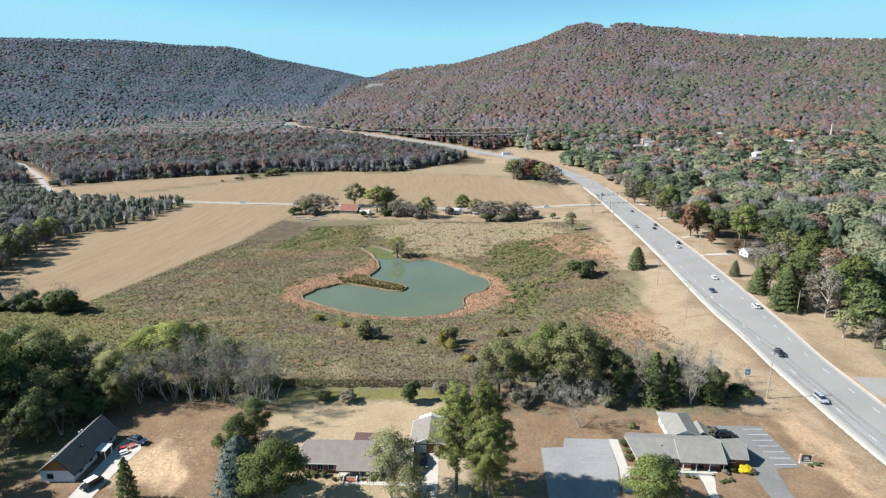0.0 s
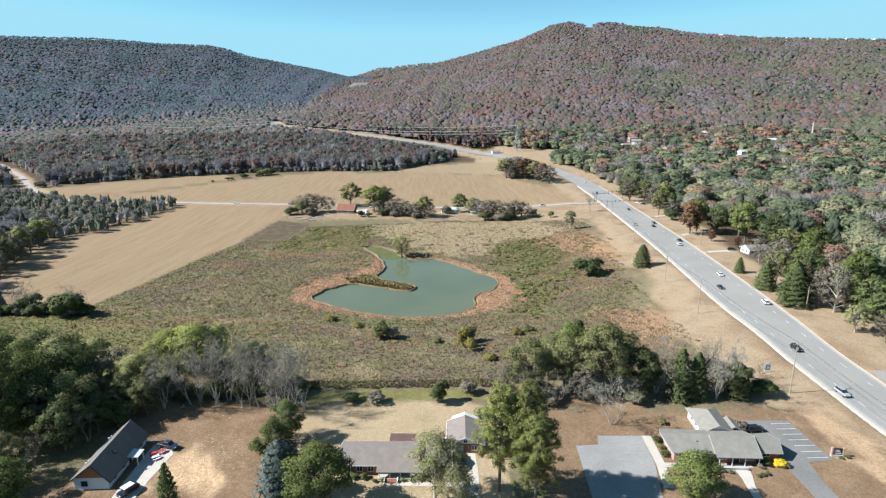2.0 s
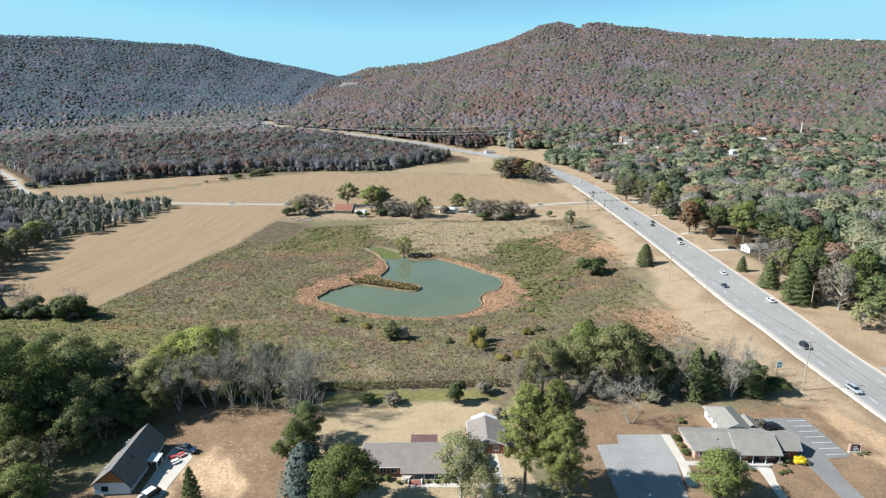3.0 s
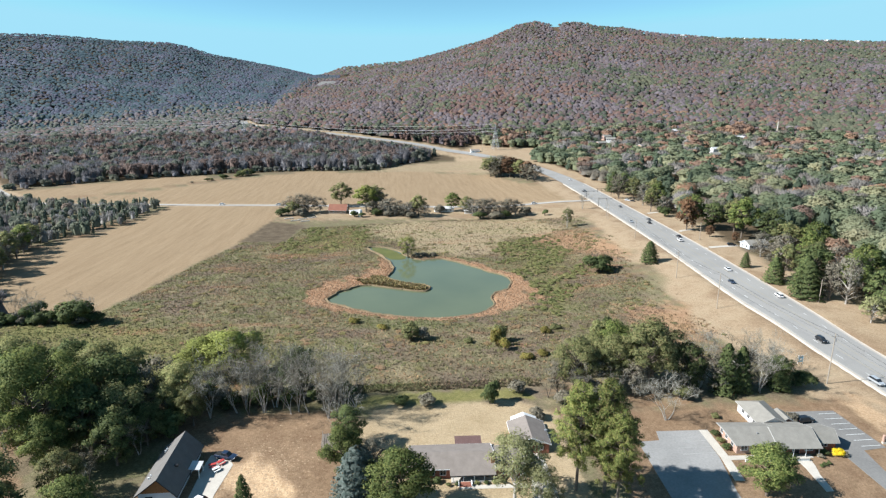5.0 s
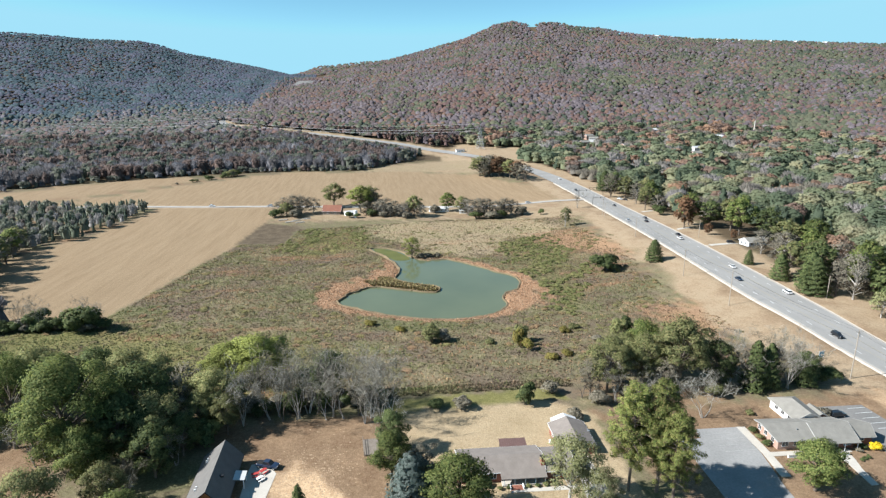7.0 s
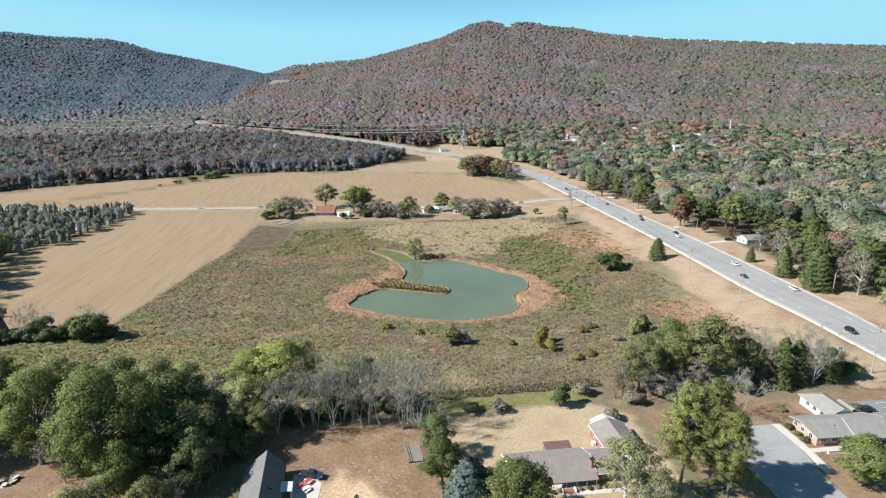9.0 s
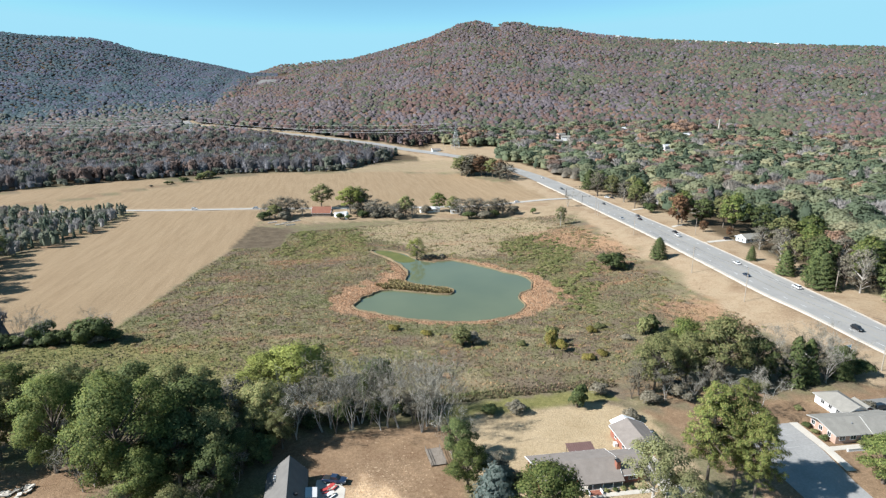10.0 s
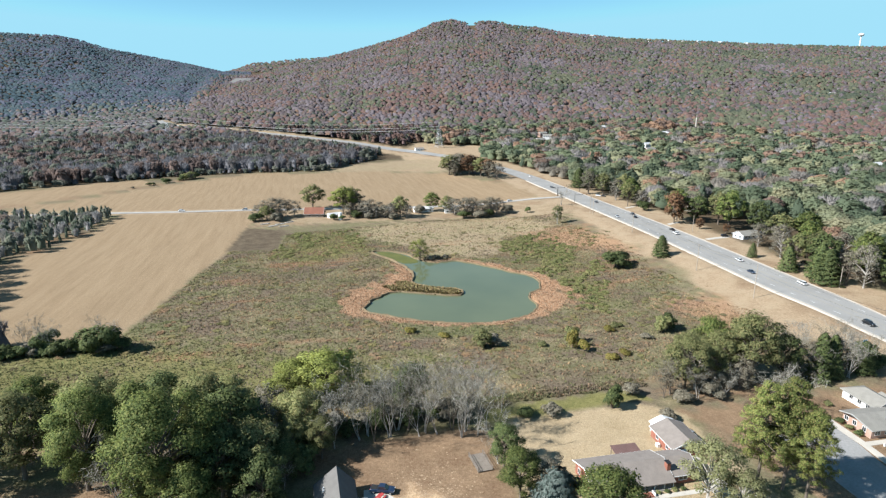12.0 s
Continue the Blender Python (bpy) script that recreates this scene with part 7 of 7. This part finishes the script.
for k, (x, y, a, roof) in enumerate(((330, 1008, 10, SHINGLE_GREY), (366, 1060, -20, SHINGLE_GREY), (372, 1098, 15, SHINGLE_GREY), (523, 1141, 5, ROOF_PALE_WIRE_GLINT), (451, 968, -10, SHINGLE_BROWN), (487, 921, 20, ROOF_PALE_WIRE_GLINT), (440, 839, 12, SHINGLE_GREY), (608, 1052, -5, ROOF_PALE_WIRE_GLINT), (386, 968, 30, SHINGLE_BROWN), (597, 597, 8, ROOF_PALE_WIRE_GLINT), (748, 1112, -12, SHINGLE_GREY), (1282, 1328, 4, ROOF_PALE_WIRE_GLINT), (560, 900, 25, SHINGLE_GREY))):
    z = on_land(x, y) + 4.0
    b = thing("hillside_house", pose(x, y, z, 0, 0, a), ("house with pale roof among trees" if roof == ROOF_PALE_WIRE_GLINT else "house with grey-brown roof among trees"), "house", "houses among the trees")
    gabled(b, -8, 8, -4.5, 4.5, 3.2, 5.8, WHITE if k % 2 else BRICK_PALE, roof, over=0.6, base=-7.0)
    for j in range(4):
        window(b, -5.6 + j * 3.7, -4.5, 1.2, 1.6, 1.4)
for k in range(9):
    az = math.radians(25.5 + k * 1.55 + 0.4 * math.sin(k * 5))
    x, y = 2930 * math.sin(az), 2930 * math.cos(az)
    b = thing("ridge_house", pose(x, y, on_land(x, y) + 4.5, 0, 0, -25 + 20 * k), "pale house on the wooded ridge top", "house", "houses on the ridge")
    gabled(b, -8, 8, -4.5, 4.5, 4, 7, WHITE, ROOF_PALE_WIRE_GLINT, over=0.6, base=-12)
    for j in range(3):
        window(b, -4.5 + j * 4.5, -4.5, 1.2, 1.8, 1.6)
tower = thing("water_tower", pose(3150 * math.sin(radians(46.3)), 3150 * math.cos(radians(46.3)), 262), "white spheroid water tower on the ridge", "water tower")
bm = bmesh.new()
bmesh.ops.create_uvsphere(bm, u_segments=28, v_segments=14, radius=1)
bm.transform(Matrix.Translation((0, 0, 62)) @ Matrix.Diagonal((11, 11, 6.5, 1)))
part("tank", bm, WHITE, tower)
part("column", rod(bmesh.new(), (0, 0, -20), (0, 0, 58), 4, 2.4, 20), WHITE, tower)


# ---- poles, wires and masts ----
def wire(name, a, b, sag, parent=None, r=0.025, label="", material=None):
    n = 14
    pts = []
    for k in range(n + 1):
        f = k / n
        p = Vector(a).lerp(Vector(b), f)
        p.z -= sag * 4 * f * (1 - f)
        pts.append((tuple(p), r))
    return part(name, mesh_np(name, *tubes([pts], 3), material or DARK_METAL), None, parent, label)


def utility_pole(x, y, height, turn, arm=True):
    p = thing("utility_pole", pose(x, y, on_land(x, y), 0, 0, turn), "weathered wooden utility pole beside the highway", "pole", "utility poles")
    part("shaft", rod(bmesh.new(), (0, 0, -1), (0, 0, height), 0.19, 0.12, 10), POLE_WOOD, p)
    if arm:
        a = part("crossarm", boxed(-1.2, 1.2, -0.17, -0.07, height - 0.9, height - 0.78, 0.01), POLE_WOOD, p)
        for s in (-1.1, -0.4, 0.4, 1.1):
            part("insulator", rod(bmesh.new(), (s, -0.12, height - 0.78), (s, -0.12, height - 0.55), 0.06, 0.04), STEEL, a)
        part("transformer", rod(bmesh.new(), (0.32, 0, height - 2.6), (0.32, 0, height - 1.7), 0.22, sides=12), STEEL, p)
    return p


west_poles = [(94.4, 155.6, 16.4), (98.2, 224.5, 15.5), (102.3, 268.7, 13.9), (116.6, 352.7, 12), (125.1, 426.5, 14)]
for k, (x, y, hgt) in enumerate(west_poles):
    utility_pole(x, y, hgt, -8, k % 2 == 0)
for (xa, ya, ha), (xb, yb, hb) in zip([(94, 88, 16)] + west_poles, west_poles):
    for s, q in ((-1.1, 0.55), (0, 0.1), (1.1, 0.55), (0, 3.4)):
        w = wire("power_line", (xa + s, ya, on_land(xa, ya) + ha - q), (xb + s, yb, on_land(xb, yb) + hb - q), 1.0)
        tagged(w, "thin dark overhead power line between poles", "cable", "overhead lines")
for x, y, hgt in ((141.9, 222.6, 9.9), (152.6, 340.9, 11), (124, 420, 11)):
    utility_pole(x, y, hgt, 4, False)

utility_pole(116, 968, 24, 0, False)


def signal_mast(x, y, turn, reach):
    m = thing("signal_mast", pose(x, y, on_land(x, y), 0, 0, turn), "dark traffic signal mast with long arm", "traffic light", "signal masts at the junction")
    part("shaft", rod(bmesh.new(), (0, 0, -0.4), (0, 0, 7.6), 0.2, 0.14, 10), DARK_METAL, m)
    arm = part("arm", rod(bmesh.new(), (0, 0, 6.4), (reach, 0, 6.9), 0.13, 0.07, 8), DARK_METAL, m)
    for k in range(3):
        h = part("signal_head", boxed(reach * (0.45 + 0.24 * k) - 0.22, reach * (0.45 + 0.24 * k) + 0.22, -0.3, -0.05, 5.9, 7.1, 0.03), DARK_METAL, arm)
        for j in range(3):
            part("lens", rod(bmesh.new(), (reach * (0.45 + 0.24 * k), -0.3, 6.15 + j * 0.35), (reach * (0.45 + 0.24 * k), -0.36, 6.15 + j * 0.35), 0.12, sides=10), RUBBER, h)
    return m


signal_mast(137.5, 478, 0, 15)
signal_mast(141, 520, 10, 16)
signal_mast(168, 530, 175, 14)
signal_mast(137, 512, 90, 10)


def pylon(x, y, height, turn, z=None):
    p = thing("pylon", pose(x, y, on_land(x, y) if z is None else z, 0, 0, turn), "steel lattice transmission pylon", "pylon", "transmission pylons")
    b, w, t = height * 0.13, height * 0.035, height * 0.72
    for sx in (-1, 1):
        for sy in (-1, 1):
            part("leg", rod(bmesh.new(), (sx * b, sy * b, -1), (sx * w, sy * w, t), 0.22, 0.16, 5), STEEL, p)
            part("peak_leg", rod(bmesh.new(), (sx * w, sy * w, t), (0, 0, height), 0.15, 0.1, 5), STEEL, p)
    brace = bmesh.new()
    n = 7
    for k in range(n):
        z0, z1 = t * k / n, t * (k + 1) / n
        r0, r1 = b + (w - b) * k / n, b + (w - b) * (k + 1) / n
        for i in range(4):
            c = [(-1, -1), (1, -1), (1, 1), (-1, 1)]
            (ax, ay), (bx, by) = c[i], c[(i + 1) % 4]
            rod(brace, (ax * r0, ay * r0, z0), (bx * r1, by * r1, z1), 0.1, sides=4)
            rod(brace, (bx * r0, by * r0, z0), (ax * r1, ay * r1, z1), 0.1, sides=4)
            rod(brace, (ax * r1, ay * r1, z1), (bx * r1, by * r1, z1), 0.1, sides=4)
    part("bracing", brace, STEEL, p)
    for z, r in ((t, height * 0.17), (t + height * 0.11, height * 0.14)):
        arm = bmesh.new()
        for s in (-1, 1):
            rod(arm, (0, -w, z), (s * r, 0, z), 0.12, sides=4)
            rod(arm, (0, w, z), (s * r, 0, z), 0.12, sides=4)
            rod(arm, (0, 0, z + height * 0.05), (s * r, 0, z), 0.1, sides=4)
        part("crossarm", arm, STEEL, p)
    return p


PYLONS = [(140, 985, 42), (-317, 1209, 40), (-572, 1167, 44)]
for x, y, hgt in PYLONS:
    pylon(x, y, hgt, 20)
for a, b in ((0, 1), (1, 2)):
    (xa, ya, ha), (xb, yb, hb) = PYLONS[a], PYLONS[b]
    for s, q in ((-1, 0.72), (1, 0.72), (-0.8, 0.83), (0.8, 0.83), (0, 1.0)):
        # pale colour paints in the sun's glint; thickened to show from the camera
        w = wire("transmission_line", (xa + s * 6, ya + s * 2, on_land(xa, ya) + ha * q), (xb + s * 6, yb + s * 2, on_land(xb, yb) + hb * q), 10 if a == 0 else 5, r=0.13, material=ROOF_PALE_WIRE_GLINT)
        tagged(w, "long sagging transmission line between pylons, painted pale for sun glint", "cable", "transmission lines")


# ---- vehicles ----
def wheel(parent, x, y, r=0.34):
    t = part("tyre", rod(bmesh.new(), (x - 0.11, y, r), (x + 0.11, y, r), r, sides=16), RUBBER, parent)
    part("rim", rod(bmesh.new(), (x - 0.12, y, r), (x + 0.12, y, r), r * 0.62, sides=12), STEEL, t)


def shell(outline, half, tuck=0.0, z_tuck=9.0):
    """A closed body from a side outline (y, z), narrower above z_tuck."""
    bm = bmesh.new()
    rings = []
    for s, k in ((-1, 0.9), (-1, 1), (1, 1), (1, 0.9)):
        rings.append([bm.verts.new((s * (half * (1 if k == 1 else 1) - (tuck if z > z_tuck else 0)) * (1 if k == 1 else 1.0) * (1.0 if k == 1 else 1.0), y * (1 if k == 1 else 0.985), z if k == 1 else z)) for y, z in outline])
    bm.verts.ensure_lookup_table()
    n = len(outline)
    a, b = rings[1], rings[2]
    for v in rings[0] + rings[3]:
        bm.verts.remove(v)
    bm.faces.new(a)
    bm.faces.new(b[::-1])
    for i in range(n):
        bm.faces.new((a[i], a[(i + 1) % n], b[(i + 1) % n], b[i]))
    bmesh.ops.bevel(bm, geom=bm.edges[:], offset=0.05, segments=1, affect="EDGES")
    return bm


def vehicle(x, y, turn, paint, label, style="car", z=None, group="cars on the highway"):
    v = thing("car" if style != "pickup" else "pickup_truck", pose(x, y, (on_land(x, y) if z is None else z), 0, 0, turn), label, "car", group)
    long, tall = (2.3, 1.45) if style == "car" else (2.45, 1.75) if style == "suv" else (2.75, 1.8)
    up = 0.0 if style == "car" else 0.18
    part("body", shell([(-long, 0.35 + up), (-long + 0.05, 0.78 + up), (-long + 0.9, 0.92 + up), (long - 0.3, 0.96 + up), (long, 0.8 + up), (long - 0.02, 0.35 + up)], 0.9), paint, v)
    if style == "car":
        top = [(-1.15, 0.93), (-0.45, tall), (0.85, tall), (1.75, 0.95)]
    elif style == "suv":
        top = [(-1.35, 1.08), (-0.65, tall), (1.9, tall - 0.03), (2.3, 1.1)]
    else:
        top = [(-1.35, 1.08), (-0.65, tall), (0.75, tall), (1.0, 1.1)]
    g = part("windows", shell(top, 0.8, 0.12, 1.2), GLASS, v)
    (y1, z1), (y2, z2) = top[1], top[2]
    part("roof", boxed(-0.64, 0.64, y1 + 0.05, y2 - 0.05, tall - 0.03, tall + 0.03, 0.02), paint, v)
    if style == "pickup":
        part("load_bed", boxed(-0.75, 0.75, 1.1, 2.6, 1.1, 1.16), RUBBER, v)
    for sx in (-0.82, 0.82):
        for sy in (-long + 0.85, long - 0.8):
            wheel(v, sx, sy)
    for sx in (-0.65, 0.65):
        part("headlight", boxed(sx - 0.18, sx + 0.18, -long - 0.01, -long + 0.1, 0.62 + up, 0.76 + up, 0.01), WHITE, v)
        part("tail_light", boxed(sx - 0.18, sx + 0.18, long - 0.12, long + 0.01, 0.68 + up, 0.82 + up, 0.01), RED_FABRIC, v)
    return v


BLACK = car_paint("paint_black", (0.012, 0.012, 0.014))
NAVY = car_paint("paint_navy", (0.02, 0.035, 0.07))
SILVER = car_paint("paint_silver", (0.5, 0.52, 0.54), 0.3)
PEARL = car_paint("paint_white", (0.8, 0.8, 0.79))
GREY = car_paint("paint_grey", (0.12, 0.13, 0.14), 0.2)


def on_road(y, off):
    i = int(np.argmin(np.abs(ROAD_LINE[:, 1] - y)))
    a, b = ROAD_LINE[max(0, i - 1)], ROAD_LINE[i + 1]
    d = (b - a) / np.hypot(*(b - a))
    f = (y - a[1]) / (b[1] - a[1])
    p = a + (b - a) * f
    q = p + np.array([d[1], -d[0]]) * off
    return q[0], q[1], math.degrees(math.atan2(-d[0], d[1])), float(plain(q[0], q[1])) + 0.07


for y, off, paint, style, name in ((183, -3.7, BLACK, "suv", "black"), (154, -7.2, SILVER, "suv", "silver"), (253, -3.7, NAVY, "car", "dark blue"), (274, 3.7, PEARL, "car", "white"), (339, 3.7, PEARL, "suv", "white"), (350, 7.2, BLACK, "car", "black"),
                                   (396, 3.7, BLACK, "car", "black"), (408, 7.2, GREY, "suv", "dark grey"), (402, -7.2, SILVER, "car", "silver"), (468, 3.7, GREY, "car", "dark grey"), (232, 7.2, PEARL, "suv", "white"), (640, 3.7, PEARL, "car", "white"), (560, -3.7, GREY, "suv", "dark grey"), (760, -3.7, BLACK, "car", "black")):
    px, py, a, pz = on_road(y, off)
    vehicle(px, py, a + (0 if off < 0 else 180), paint, name + " " + ("estate car" if style == "suv" else "saloon car") + " on the grey highway", style, pz)
for x, y, a, paint, name in ((-188, 546.5, 84, PEARL, "white"), (-137, 540.5, 262, SILVER, "silver"), (91, 512, 97, PEARL, "white")):
    vehicle(x, y, a, paint, name + " car on the narrow country road", "suv", float(plain(x, y)) + 0.05, "cars on the country road")
for x, y, a, paint, style, label, h in ((73.1, 136.1, 95, BLACK, "suv", "black estate car parked behind the office", None), (-4.6, 124.6, 2, BLACK, "pickup", "black pickup parked on the concrete drive", None), (-79.5, 116.0, -28, BLACK, "suv", "black utility vehicle with white roof on the terrace", None),
                                        (-77.9, 133.4, 70, NAVY, "pickup", "dark blue pickup on the terrace", None), (163.2, 323.8, 80, BLACK, "suv", "black car on the house drive", None), (171.6, 500, 40, PEARL, "suv", "white van parked by the trees", None), (175, 497, 35, BLACK, "car", "black car parked by the trees", None), (160.2, 260, 60, BLACK, "car", "black car parked among trees", None)):
    ob = vehicle(x, y, a, paint, label, style, on_land(x, y) + 0.08, "parked cars")
cover = thing("canopy_roof", pose(-79.5, 116.0, 4.72, 0, 0, -28), "white canopy roof over the utility vehicle", "canopy")
part("panel", boxed(-0.85, 0.85, -1.3, 1.3, 0, 0.1, 0.04), WHITE, cover)

mast = thing("radio_mast", pose(702, 1086, on_land(702, 1086) + 4), "pale tapering radio mast above the woods", "mast")
part("shaft", rod(bmesh.new(), (0, 0, -6), (0, 0, 22), 1.6, 1.0, 12), CONCRETE, mast)
part("antenna", rod(bmesh.new(), (0, 0, 22), (0, 0, 28), 0.3, 0.15, 8), STEEL, mast)

# rubble by the clearing, and the pale cut where the highway climbs to the pass
rubble = thing("rubble_pile", pose(-147.5, 143.0, on_land(-147.5, 143), 0, 0, 20), "heap of broken grey concrete slabs on bare ground", "rubble")
rnd = random.Random(5)
for k in range(22):
    m = pose(rnd.uniform(-3.6, 3.6), rnd.uniform(-1.5, 1.5), rnd.uniform(0, 0.5), rnd.uniform(-25, 25), rnd.uniform(-25, 25), rnd.uniform(0, 180))
    part("slab", boxed(-rnd.uniform(0.3, 1.0), rnd.uniform(0.3, 1.0), -0.4, 0.4, 0, 0.2, 0.03, m), CONCRETE, rubble)
